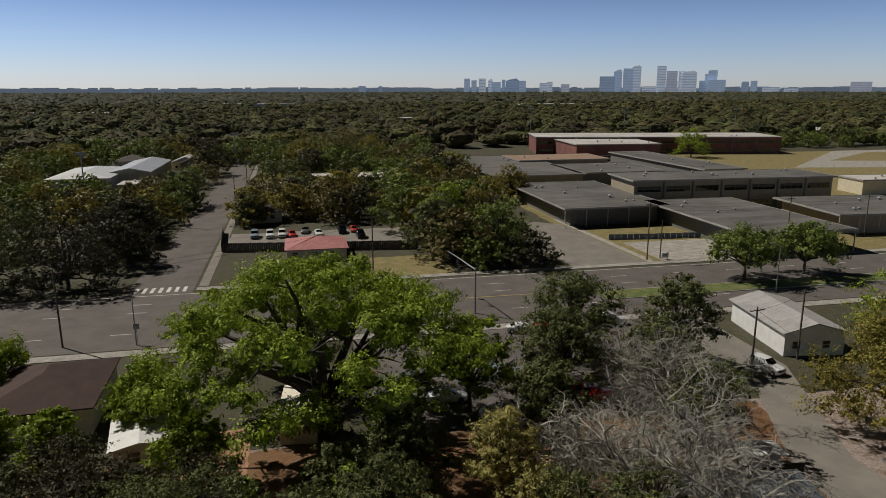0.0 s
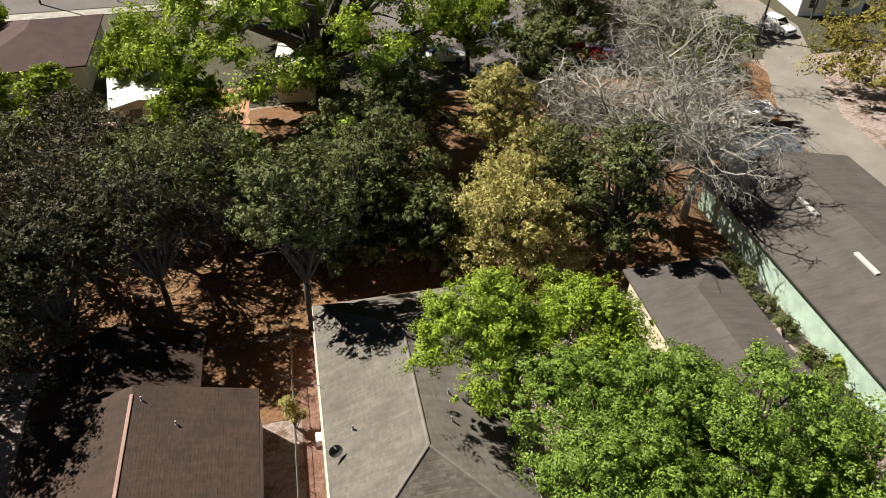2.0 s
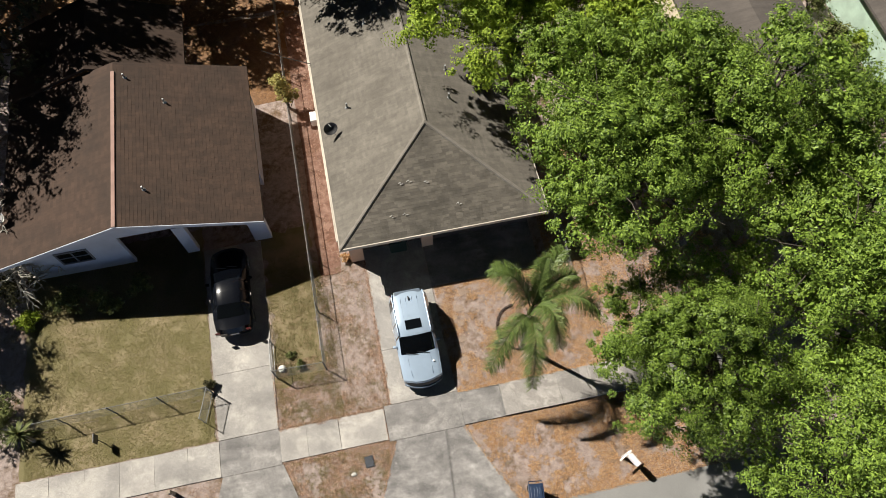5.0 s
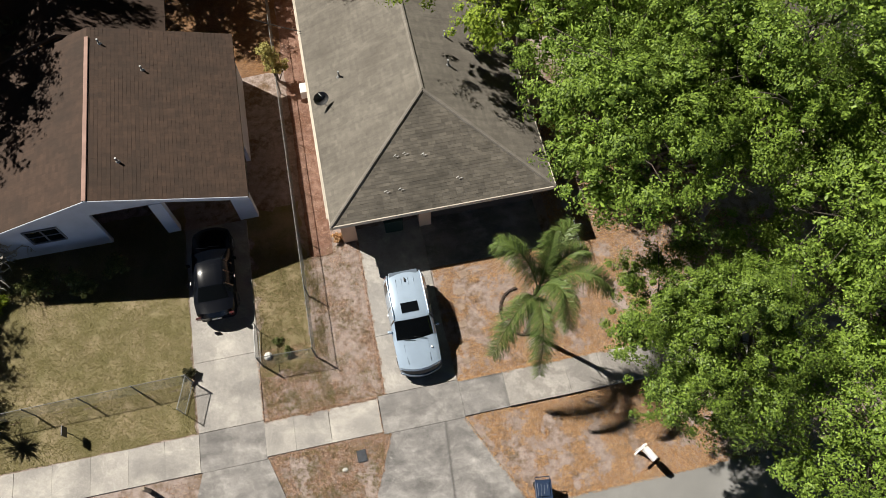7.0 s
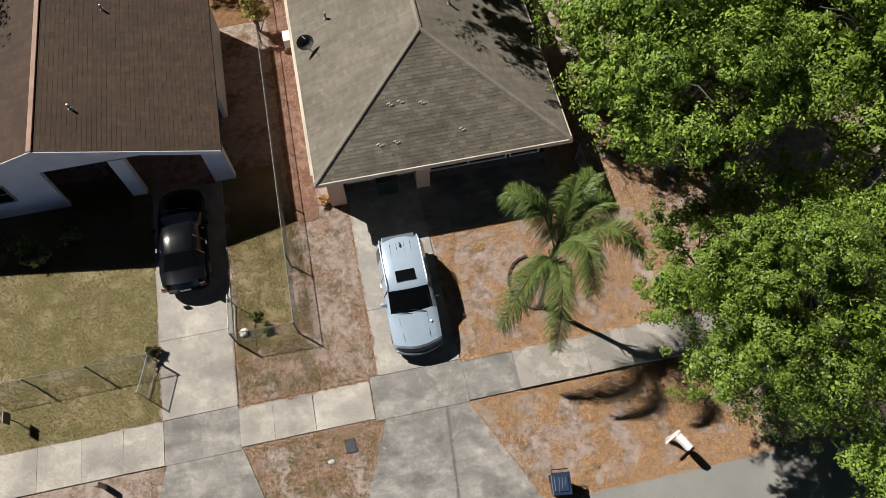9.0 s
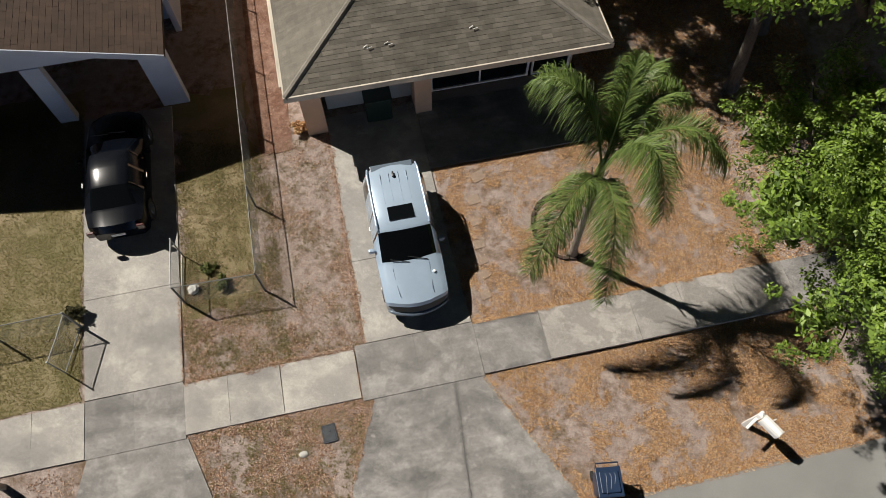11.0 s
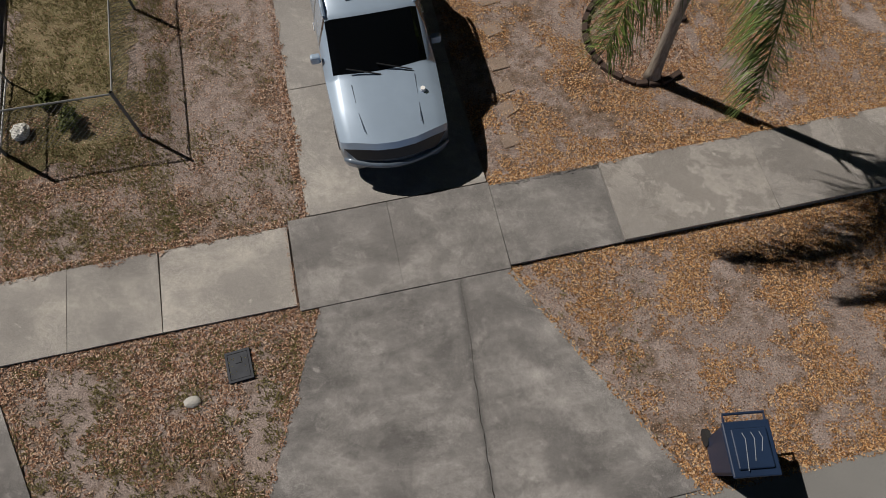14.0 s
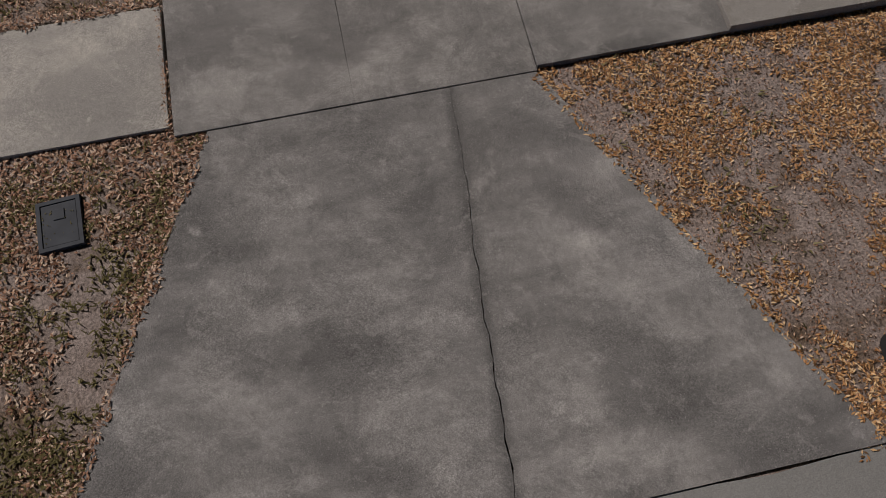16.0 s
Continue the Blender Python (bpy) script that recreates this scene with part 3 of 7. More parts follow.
g = random.Random(5)
walkway = tagged(new("pavement"), "pale stained concrete pavement of separate slabs", "pavement", kind="structure")
edges = [-19.6, -18.2, -16.7, -15.2, -13.7, -12.25, -10.86]
for a, b in zip(edges, edges[1:]):
    slab_piece(walkway, a, b, 0.02, 1.55, 0.05, M_conc, g)
for a, b in ((-10.86, -9.55), (-9.55, -8.2)):
    slab_piece(walkway, a, b, 0.0, 1.58, 0.04, M_apron, g)
for a, b in ((-8.2, -7.0), (-7.0, -5.55), (-5.54, -3.45)):
    slab_piece(walkway, a, b, 0.1, 1.5, 0.055, M_conc, g)
for a, b in ((-3.42, -1.75), (-1.75, 0.0)):
    slab_piece(walkway, a, b, 0.0, 1.6, 0.05, M_apron, g)
for (a, b), z, mt in zip(((0.0, 1.92), (1.92, 4.6), (4.6, 6.1), (6.1, 7.75), (7.75, 9.4), (9.4, 11), (11, 12.6), (12.6, 14.2), (14.2, 15.8)), (0.07, 0.12, 0.14, 0.14, 0.13, 0.12, 0.1, 0.1, 0.1), (M_apron, M_side, M_side, M_side, M_side, M_apron, M_apron, M_side, M_apron)):
    slab_piece(walkway, a, b, 0.04, 1.52, z, mt, g)

drive = tagged(new("driveway"), "weathered grey concrete driveway with oil stains", "driveway", kind="structure")
part("drive_slab", slab(B(), [(-3.1, 1.62), (-0.02, 1.62), (-0.1, 4.2), (-3.08, 4.2)], -0.1, 0.045), M_conc, drive)
part("drive_slab", slab(B(), [(-3.08, 4.215), (-0.1, 4.215), (-0.12, 9.6), (-3.1, 9.6)], -0.1, 0.045), M_conc, drive)
# a crack wanders down the apron and divides it in two
g = random.Random(31)
crack, wob = [], 0.0
for i in range(56):
    u = i / 55
    wob = 0.8 * wob + g.uniform(-0.012, 0.012)
    crack.append((-0.845 + (-1.172 + 0.845) * u + wob + 0.02 * math.sin(u * 9), -0.01 - 3.85 * u, 0.0012 + 0.009 * u * g.random()))
part("drive_apron", slab(B(), [(-4.75, -3.86)] + [(x - w, y) for x, y, w in crack[::-1]] + [(-3.12, -0.01)], -0.1, 0.04), M_drive_apron, drive)
part("drive_apron", slab(B(), [(x + w, y) for x, y, w in crack] + [(1.78, -3.86), (-0.02, -0.01)], -0.1, 0.043), M_drive_apron, drive)
part("porch_slab", slab(B(), [(-0.1, 6.95), (5.4, 6.95), (5.4, 9.9), (-0.1, 9.9)], -0.1, 0.06), M_apron, drive)

drive2 = tagged(new("driveway"), "pale concrete driveway with long stains", "driveway", kind="structure")
part("drive_slab", slab(B(), [(-10.86, 1.6), (-8.2, 1.6), (-8.15, 4.6), (-10.9, 4.6)], -0.1, 0.045), M_conc, drive2)
part("drive_slab", slab(B(), [(-10.9, 4.615), (-8.15, 4.615), (-8.1, 11.2), (-10.95, 11.2)], -0.1, 0.045), M_conc, drive2)
part("drive_apron", slab(B(), [(-11.9, -3.86), (-6.9, -3.86), (-8.15, -0.01), (-10.8, -0.01)], -0.1, 0.04), M_apron, drive2)

# ---------------------------------------------------------------- houses
def hip_roof(bm, x0, x1, y0, y1, z, rise, t=0.16):
    """A closed hip roof with its ridge along y."""
    xm, k = (x0 + x1) / 2, (x1 - x0) / 2
    lo = [bm.verts.new(p) for p in ((x0, y0, z - t), (x1, y0, z - t), (x1, y1, z - t), (x0, y1, z - t))]
    e = [bm.verts.new(p) for p in ((x0, y0, z), (x1, y0, z), (x1, y1, z), (x0, y1, z))]
    a, b = bm.verts.new((xm, y0 + k * 0.95, z + rise)), bm.verts.new((xm, y1 - k * 0.95, z + rise))
    bm.faces.new(lo[::-1])
    for i in range(4):
        bm.faces.new((lo[i], lo[(i + 1) % 4], e[(i + 1) % 4], e[i]))
    bm.faces.new((e[0], e[1], a)), bm.faces.new((e[1], e[2], b, a)), bm.faces.new((e[2], e[3], b)), bm.faces.new((e[3], e[0], a, b))
    return bm


def gable_roof(bm, x0, xr, x1, y0, y1, z0, zr, z1, t=0.15):
    return prism(bm, [(x0, z0 - t), (xr, zr - t), (x1, z1 - t), (x1, z1), (xr, zr), (x0, z0)], y0, y1, "y")


def shingles(corners, parent, mat, course=0.142, tab=0.32, lift=0.008, keep=0, seed=2):
    """Rows of overlapping shingles over a roof face: corners from the eave's left and right to the top's right and left."""
    g = random.Random(seed)
    a, b, c, d = [Vector(p) for p in corners]
    n = (b - a).cross(d - a).normalized()
    if n.z < 0:
        n = -n
    rows = max(2, int(((c + d) / 2 - (a + b) / 2).length / course))
    cells = []
    for r in range(rows):
        u0, u1 = r / rows, min(1, (r + 1.25) / rows)
        p, q = a.lerp(d, u0), b.lerp(c, u0)
        p2, q2 = a.lerp(d, u1), b.lerp(c, u1)
        L, L2 = (q - p).length, (q2 - p2).length
        if L < 0.1:
            continue
        axis, axis2 = (q - p) / L, (q - p) / L
        s = -g.uniform(0, tab)
        while s < L:
            e0, e1 = max(0, s), min(L, s + tab - 0.004)
            if e1 - e0 > 0.03:
                f = lambda e: p2 + axis * min(max(e - (p2 - p).dot(axis), 0), L2)
                j = g.uniform(0, 0.006)
                lo0, lo1 = p + axis * e0 + n * (lift + j), p + axis * e1 + n * (lift + j)
                cells.append((lo0, lo1, f(e1) + n * 0.004, f(e0) + n * 0.004, lo0 - n * (lift + j), lo1 - n * (lift + j)))
            s += tab
    verts, faces = [], []
    for k, cell in enumerate(cells):
        if k < keep:
            bm = B()
            vs = [bm.verts.new(v) for v in cell]
            bm.faces.new(vs[:4]), bm.faces.new((vs[4], vs[5], vs[1], vs[0]))
            part("shingle", bm, mat, parent)
        else:
            o = len(verts)
            verts += [tuple(v) for v in cell]
            faces += [(o, o + 1, o + 2, o + 3), (o + 4, o + 5, o + 1, o)]
    if verts:
        soup("shingles", verts, faces, mat, parent, kind="stuff")


def window(parent, x, y, z, w, h, frame_mat, nx=2, ny=2, depth=0.07, ry=0):
    """A framed window in a wall facing -y (local), its lower left corner at x, y, z."""
    bm = B()
    t = 0.06
    box(bm, x, x + w, y - depth, y, z, z + t), box(bm, x, x + w, y - depth, y, z + h - t, z + h)
    box(bm, x, x + t, y - depth, y, z + t, z + h - t), box(bm, x + w - t, x + w, y - depth, y, z + t, z + h - t)
    for i in range(1, nx):
        box(bm, x + w * i / nx - 0.025, x + w * i / nx + 0.025, y - depth * 0.8, y, z + t, z + h - t)
    for j in range(1, ny):
        for i in range(nx):
            box(bm, x + w * i / nx + 0.03 + (t - 0.03) * (i == 0), x + w * (i + 1) / nx - 0.03 - (t - 0.03) * (i == nx - 1), y - depth * 0.7, y, z + h * j / ny - 0.02, z + h * j / ny + 0.02)
    win = part("window", bm, frame_mat, parent)
    part("pane", box(B(), x + t, x + w - t, y - 0.012, y - 0.004, z + t, z + h - t), M_glass, win)
    return win


# the hip-roofed house
H = thing("house", pose(0, 0, 0), "single-storey house with a grey-brown shingled hip roof and peach walls", "house")
x0, x1, y0, y1, ze, rise = -4.06, 5.88, 8.48, 26.1, 2.76, 2.13
part("roof", hip_roof(B(), x0, x1, y0, y1, ze, rise), M_shing, H)
xm, k = (x0 + x1) / 2, (x1 - x0) / 2 * 0.95
A, Bk = (xm, y0 + k, ze + rise), (xm, y1 - k, ze + rise)
for b in ((x0 - 0.05, x1 + 0.05, y0 - 0.05, y0 - 0.003), (x0 - 0.05, x0 - 0.003, y0 - 0.001, y1), (x1 + 0.003, x1 + 0.05, y0 - 0.001, y1)):
    part("fascia", box(B(), *b, ze - 0.2, ze + 0.012), M_trimwhite, H, "flaking cream fascia board")
wt = ze - 0.17
for nm, b in (("pillar", (-3.75, -3.1, 9.05, 9.4, 0, wt)), ("wall", (-3.75, -3.5, 9.4, 25.5, 0, wt)), ("wall", (5.2, 5.4, 9.9, 25.5, 0, wt)), ("wall", (-3.5, 5.2, 25.3, 25.5, 0, wt)), ("pillar", (-0.15, 0.4, 9.15, 9.5, 0, wt)), ("wall", (-0.15, 0.05, 9.5, 11.4, 0, wt)), ("lintel", (0.4, 5.4, 9.5, 9.7, 2.25, wt))):
    part(nm, box(B(), *b), M_peach, H, "peach rendered wall")
# deep eave shade is painted into this low wall's dark brown colour
part("wall", box(B(), 0.4, 5.4, 9.5, 9.7, 0, 0.55), plain("shade_brown_plinth", (0.07, 0.05, 0.04), 0.9), H, "wall below the porch windows, its deep shade put into a dark brown colour")
part("garage_door", box(B(), -3.0, -0.15, 9.95, 10.05, 0.02, 2.3, 0.01), M_white, H, "white panelled garage door")
window(H, 0.45, 9.6, 0.55, 3.3, 1.7, M_white, 2, 2)
window(H, 3.85, 9.6, 0.55, 1.3, 1.7, M_white, 1, 2)

# the gabled house
M_wallgrey_dim = plain("dull_frame_paint", (0.16, 0.17, 0.19), 0.7)
G = thing("house", pose(0, 0, 0), "house with a red-brown shingled gable roof and pale blue-white front", "house")
gx0, gxr, gx1, gy0, gy1 = -19.25, -13.4, -7.3, 10.5, 19.85
zl, zr, z1 = 3.05, 4.88, 3.1
part("roof", gable_roof(B(), gx0, gxr, gx1, gy0, gy1, zl, zr, z1), M_shing_red, G)
part("rear_roof", gable_roof(B(), -19.4, -14.85, -10.45, 19.87, 24.8, 3.0, 4.75, 3.1), M_shing_red, G)
wall_bm = B()
prism(wall_bm, [(-19.0, 0), (-14.25, 0), (-14.25, 2.6), (-8.2, 2.6), (-7.6, 2.4), (-7.6, 2.86), (-13.4, 4.68), (-19.0, 2.9)], 11.3, 11.5, "y")
part("wall", wall_bm, M_bluewhite, G, "pale blue-white rendered wall")
for nm, b in (("pillar", (-11.72, -11.14, 11.26, 11.54, 0, 2.599)), ("pillar", (-8.35, -7.5, 11.26, 11.54, 0, 2.38)), ("wall", (-19.0, -18.8, 11.5, 24.4, 0, 2.85)), ("wall", (-7.8, -7.6, 14.5, 19.6, 0, 2.8)), ("wall", (-18.8, -7.8, 15.2, 15.4, 0, 2.8))):
    part(nm, box(B(), *b), M_bluewhite, G, "pale blue-white rendered wall")
bm = B()
box(bm, gxr - 0.09, gxr + 0.09, gy0, gy1 - 0.6, zr - 0.02, zr + 0.05, 0.02)
part("ridge_cap", bm, plain("pink_ridge", (0.3, 0.19, 0.155), 0.8, vary=0.3), G, "faded pink ridge capping")
window(G, -17.3, 11.3, 1.1, 1.5, 1.1, M_wallgrey_dim)
verge = B()
prism(verge, [(gx0, zl - 0.2), (gxr, zr - 0.2), (gx1, z1 - 0.2), (gx1, z1 + 0.015), (gxr, zr + 0.015), (gx0, zl + 0.015)], gy0 - 0.035, gy0 - 0.003, "y")
part("bargeboard", verge, M_bluewhite, G, "pale painted bargeboard")


def simple_house(name, x, y, w, d, h, rise, wall, roofm, label, yaw=0, hip=False, wins=3, mono=False):
    ob = thing(name, pose(x, y, 0, 0, 0, yaw), label, "house")
    o = 0.45
    if hip:
        part("roof", hip_roof(B(), -w / 2 - o, w / 2 + o, -d / 2 - o, d / 2 + o, h, rise), roofm, ob)
    else:
        part("roof", gable_roof(B(), -w / 2 - o, 0, w / 2 + o, -d / 2 - o, d / 2 + o, h, h + rise, h), roofm, ob)
    bm = B()
    prism(bm, [(-w / 2, 0), (w / 2, 0), (w / 2, h - 0.16), (0, h - 0.16 + (0 if hip else rise * 0.9)), (-w / 2, h - 0.16)], -d / 2, d / 2, "y")
    part("wall", bm, wall, ob)
    for i in range(wins):
        window(ob, -w / 2 + w * (i + 0.25) / wins, -d / 2, 1.0, min(1.2, w / wins * 0.5), 1.1, M_white, 1, 2)
    return ob


simple_house("house", -30.2, 71.5, 11, 13, 3.1, 2.0, M_cream, plain("brown_roof", (0.06, 0.031, 0.026), 0.9, vary=0.3, scale=2), "house with a dark brown hip roof under the trees", 2, True)
simple_house("house", 63.8, 75.5, 8.2, 14.5, 3.3, 1.3, M_white, shingle_mat("pale_shingle", (0.42, 0.41, 0.4), (0.28, 0.27, 0.26)), "long white house with a pale grey gable roof", -8, False, 2)
simple_house("house", 19.8, 18.8, 6.0, 12.2, 2.8, 0.75, M_cream, M_shing_grey, "low house with a grey-brown hip roof half under trees", 0, True)
M_edge_pale = plain("clouded_dome", (0.5, 0.49, 0.46), 0.5)
R = thing("house", pose(0, 0, 0), "long house with a wide grey-brown roof and pale green wall", "house")
part("roof", gable_roof(B(), 26.6, 33.2, 39.8, 4, 34.6, 3.0, 4.3, 3.0), M_shing_grey, R)
part("wall", box(B(), 27.1, 39.3, 4.3, 34.3, 0, 2.83), plain("pale_green_render", (0.42, 0.55, 0.45), 0.85, vary=0.25), R, "weathered pale green wall")
for yy in (27.8, 21.5):
    part("skylight", box(B(), 31.15, 31.5, yy - 1.1, yy + 1.1, 3.85, 4.05, 0.04), M_edge_pale, R, "white domed skylight")

# ---------------------------------------------------------------- the school and other far buildings
M_felt = roof_mat("grey_roof_felt", (0.14, 0.133, 0.122), (0.06, 0.057, 0.053))
M_feltw = roof_mat("white_roof_felt", (0.5, 0.48, 0.46), (0.34, 0.32, 0.3))
M_brick = plain("red_brick", (0.2, 0.085, 0.07), 0.9, vary=0.25, scale=1)
M_tan = plain("tan_block", (0.34, 0.29, 0.21), 0.9)
M_wallgrey = plain("grey_panel", (0.16, 0.16, 0.155), 0.8)


M_edge = plain("weathered_roof_edge", (0.34, 0.33, 0.31), 0.7, vary=0.2, scale=1)


def flat_block(name, x, y, w, d, h, yaw, wall, roofm, label, eave=0.8, bays=0, vents=4, seed=0, storeys=1):
    g = random.Random(seed)
    ob = thing(name, pose(x, y, 0, 0, 0, yaw), label, "school building")
    part("wall", box(B(), -w / 2, w / 2, -d / 2, d / 2, 0, h - 0.35), wall, ob)
    part("roof", box(B(), -w / 2 - eave, w / 2 + eave, -d / 2 - eave, d / 2 + eave, h - 0.35, h, 0.03), roofm, ob)
    part("roof_edge", box(box(box(box(B(), -w / 2 - eave - .03, w / 2 + eave + .03, -d / 2 - eave - 0.06, -d / 2 - eave - 0.003, h - 0.4, h + 0.08), -w / 2 - eave - .03, w / 2 + eave + .03, d / 2 + eave + 0.003, d / 2 + eave + 0.06, h - 0.4, h + 0.08), -w / 2 - eave - 0.06, -w / 2 - eave - .003, -d / 2 - eave, d / 2 + eave, h - 0.4, h + 0.08), w / 2 + eave + .003, w / 2 + eave + .06, -d / 2 - eave, d / 2 + eave, h - 0.4, h + 0.08), M_edge, ob)
    if eave > 1.5:
        n = int(w / 4.5)
        for i in range(n + 1):
            px = -w / 2 - eave + 0.2 + (w + 2 * eave - 0.4) * i / n
            part("column", box(B(), px - 0.09, px + 0.09, -d / 2 - eave + 0.1, -d / 2 - eave + 0.28, 0, h - 0.351), M_trimwhite, ob)
    for s in range(storeys):
        for i in range(bays):
            bw = w / bays
            zz = 1.0 + s * (h / storeys)
            window(ob, -w / 2 + bw * i + bw * 0.1, -d / 2, zz, bw * 0.8, 1.6, M_wallgrey if storeys > 1 else M_white, 4, 2, 0.12)
            if storeys > 1 and s == 0:
                part("pier", box(B(), -w / 2 + bw * i - 0.2, -w / 2 + bw * i + 0.2, -d / 2 - 0.35, -d / 2 - 0.003, 0, h - 0.4), M_wallgrey, ob)
    for i in range(vents):
        vx, vy, s = g.uniform(-0.42, 0.42) * w, g.uniform(-0.4, 0.4) * d, g.uniform(0.35, 0.6)
        bm = B()
        tube(bm, [(vx, vy, h), (vx, vy, h + s), (vx, vy, h + s), (vx, vy, h + s * 1.5)], [s * 0.6, s * 0.6, s, s * 0.3], 8)
        part("roof_vent", bm, M_galv, ob)
    return ob


flat_block("school_building", 77, 180, 24, 44, 5, 0, M_wallgrey, M_felt, "low school block with a grey flat roof", 2.6, 0, 7, 1)
flat_block("school_building", 122, 181, 62, 17, 9, -3, M_tan, M_felt, "two-storey school block with a window front", 0.9, 7, 9, 2, 2)
flat_block("school_building", 101, 141, 21, 40, 5, 0, M_wallgrey, M_felt, "low school block with a wide grey flat roof", 2.6, 0, 4, 3)
flat_block("school_building", 140, 146, 28, 24, 5, -5, M_tan, M_felt, "low school block with tan walls", 1.8, 0, 8, 4)
flat_block("school_building", 80, 258, 32, 70, 5, 0, M_tan, M_felt, "long low school wing with a grey flat roof", 1, 4, 5, 5)
flat_block("school_building", 112, 240, 32, 28, 5, 0, M_wallgrey, M_felt, "low school block with a grey flat roof", 1, 0, 4, 6)
flat_block("school_building", 106, 277, 38, 22, 5.6, 0, M_tan, plain("tan_gravel_roof", (0.3, 0.2, 0.14), 0.9, vary=0.25, scale=0.4), "school block with a tan gravel roof", 1, 0, 2, 7)
flat_block("school_building", 147, 254, 16, 72, 6, 2, M_wallgrey, M_felt, "long low school block with a grey roof", 0.8, 0, 6, 8)
flat_block("school_building", 190, 352, 130, 34, 9, -12, M_brick, M_feltw, "red brick school building with a white flat roof", 0.5, 10, 5, 9, 2)
flat_block("school_building", 152, 330, 42, 46, 8, -5, M_brick, M_feltw, "red brick school wing with a white flat roof", 0.5, 4, 5, 10)
flat_block("school_building", 192, 192, 26, 12, 5, -5, M_cream, M_feltw, "cream block hall beside the field", 0.3, 0, 2, 12)
simple_house("hall", -76, 268, 20, 36, 4.6, 1.6, M_white, plain("white_metal_roof", (0.7, 0.71, 0.72), 0.4, 0.2), "white hall with a pale metal roof", 0, True, 4)
simple_house("hall", -62, 285, 14, 44, 5, 1.5, M_cream, plain("grey_metal_roof", (0.5, 0.52, 0.55), 0.4, 0.3), "hall with a grey metal gable roof", 0, False, 4)
flat_block("hall", -52, 236, 14, 10, 4.6, 0, M_tan, M_feltw, "small hall with a white flat roof", 0.3, 3, 1, 13)
simple_house("house", 0.5, 140, 12, 11, 2.6, 1.6, M_cream, plain("faded_red_roof", (0.42, 0.17, 0.16), 0.8, vary=0.2), "house with a faded red metal roof", 0, True)

# ---------------------------------------------------------------- trees close by
GREEN = "tall leafy tree with bright green rounded clumps"
YARD = "trees beside the house"
tree("tree", 12.6, 10.2, 3.5, 12.2, M_leaf_big, GREEN, 30, 0.32, 18, 84, 0.11, 0.24, 11, 0.58, group=YARD, sub_r=0.25, shift=(-1.8, -0.3), extra=((-3.2, -2.0, 9.4, 1.0, 1.0, 0.8), (-1.2, -3.2, 9.2, 1.1, 1.1, 0.9), (-3.6, 0.6, 8.6, 1.0, 1.0, 0.8)))
tree("tree", 12.8, 6.9, 4.3, 13.0, M_leaf_big, GREEN, 36, 0.29, 18, 76, 0.115, 0.3, 9, 0.55, group=YARD, sub_r=0.25, shift=(1.2, 0.9), extra=((-4.8, -1.2, 8.6, 1.2, 1.2, 0.9), (-3.8, -2.2, 8.4, 1.2, 1.2, 0.9), (-2.6, -3, 8.8, 1.3, 1.3, 1)))
tree("tree", 15.4, 1.4, 4.6, 12.4, M_leaf_big, GREEN, 36, 0.29, 18, 76, 0.115, 0.26, 12, 0.45, group=YARD, sub_r=0.25)
tree("tree", 11.0, -1.6, 3.0, 10.4, M_leaf_deep, "leafy green tree leaning over the pavement", 28, 0.32, 21, 110, 0.085, 0.17, 13, 0.58, group=YARD, sub_r=0.24, shift=(-2.7, 0.8), extra=((-3.5, 0.5, 8.6, 1.0, 1.1, 0.9), (-2.6, 1.2, 6.9, 1.0, 1.0, 0.8), (-2.4, -1.8, 8.2, 1.1, 1.1, 0.9), (-2.1, 2.8, 6.8, 1, 1, 0.8), (-0.9, 3.4, 6.4, 1.1, 1.1, 0.9), (0.5, 3.7, 6.6, 1.1, 1.1, 0.9), (1.8, 3.6, 7.2, 1.2, 1.2, 0.9)))
tree("tree", 18.4, 5.6, 4.6, 11.6, M_leaf_big, GREEN, 30, 0.28, 16, 56, 0.135, 0.24, 14, 0.35, group=YARD, sub_r=0.25)
tree("tree", 13.4, -5.4, 4.6, 11.2, M_leaf_big, "leafy green tree beside the street", 30, 0.3, 18, 90, 0.1, 0.2, 15, 0.35, group=YARD, sub_r=0.25)
tree("tree", 19.5, -1.5, 5.0, 11.0, M_leaf_big, GREEN, 28, 0.3, 16, 56, 0.135, 0.24, 10, 0.3, group=YARD, sub_r=0.25)
tree("tree", 9.6, 12.8, 2.9, 11.2, M_leaf_big, GREEN, 24, 0.34, 17, 70, 0.115, 0.18, 21, 0.66, shift=(-2.4, -1.0), group=YARD, sub_r=0.25)
tree("tree", 10.6, 8.0, 3.2, 12.0, M_leaf_big, GREEN, 26, 0.31, 18, 78, 0.11, 0.2, 23, 0.8, group=YARD, sub_r=0.25, shift=(-3.9, -1.4), extra=((-1.8, -2.6, 10, 1.2, 1.2, 0.9), (0.0, -3.2, 9.8, 1.3, 1.3, 0.9), (1.8, -3.0, 9.6, 1.3, 1.3, 0.9), (-2.2, -1.0, 10.2, 1.2, 1.2, 0.9), (-2.3, 1.2, 10.2, 1.2, 1.2, 0.9)))
tree("tree", 11.6, 12.4, 2.9, 8.2, M_leaf_big, GREEN, 20, 0.34, 15, 44, 0.14, 0.18, 22, 0.45, group=YARD, sub_r=0.26)
tree("tree", 7.0, 17.4, 3.5, 12.0, M_leaf_lime, "lime green tree leaning over the roof", 30, 0.31, 18, 64, 0.14, 0.2, 16, 0.62, sub_r=0.26, shift=(-2.6, -1.0))
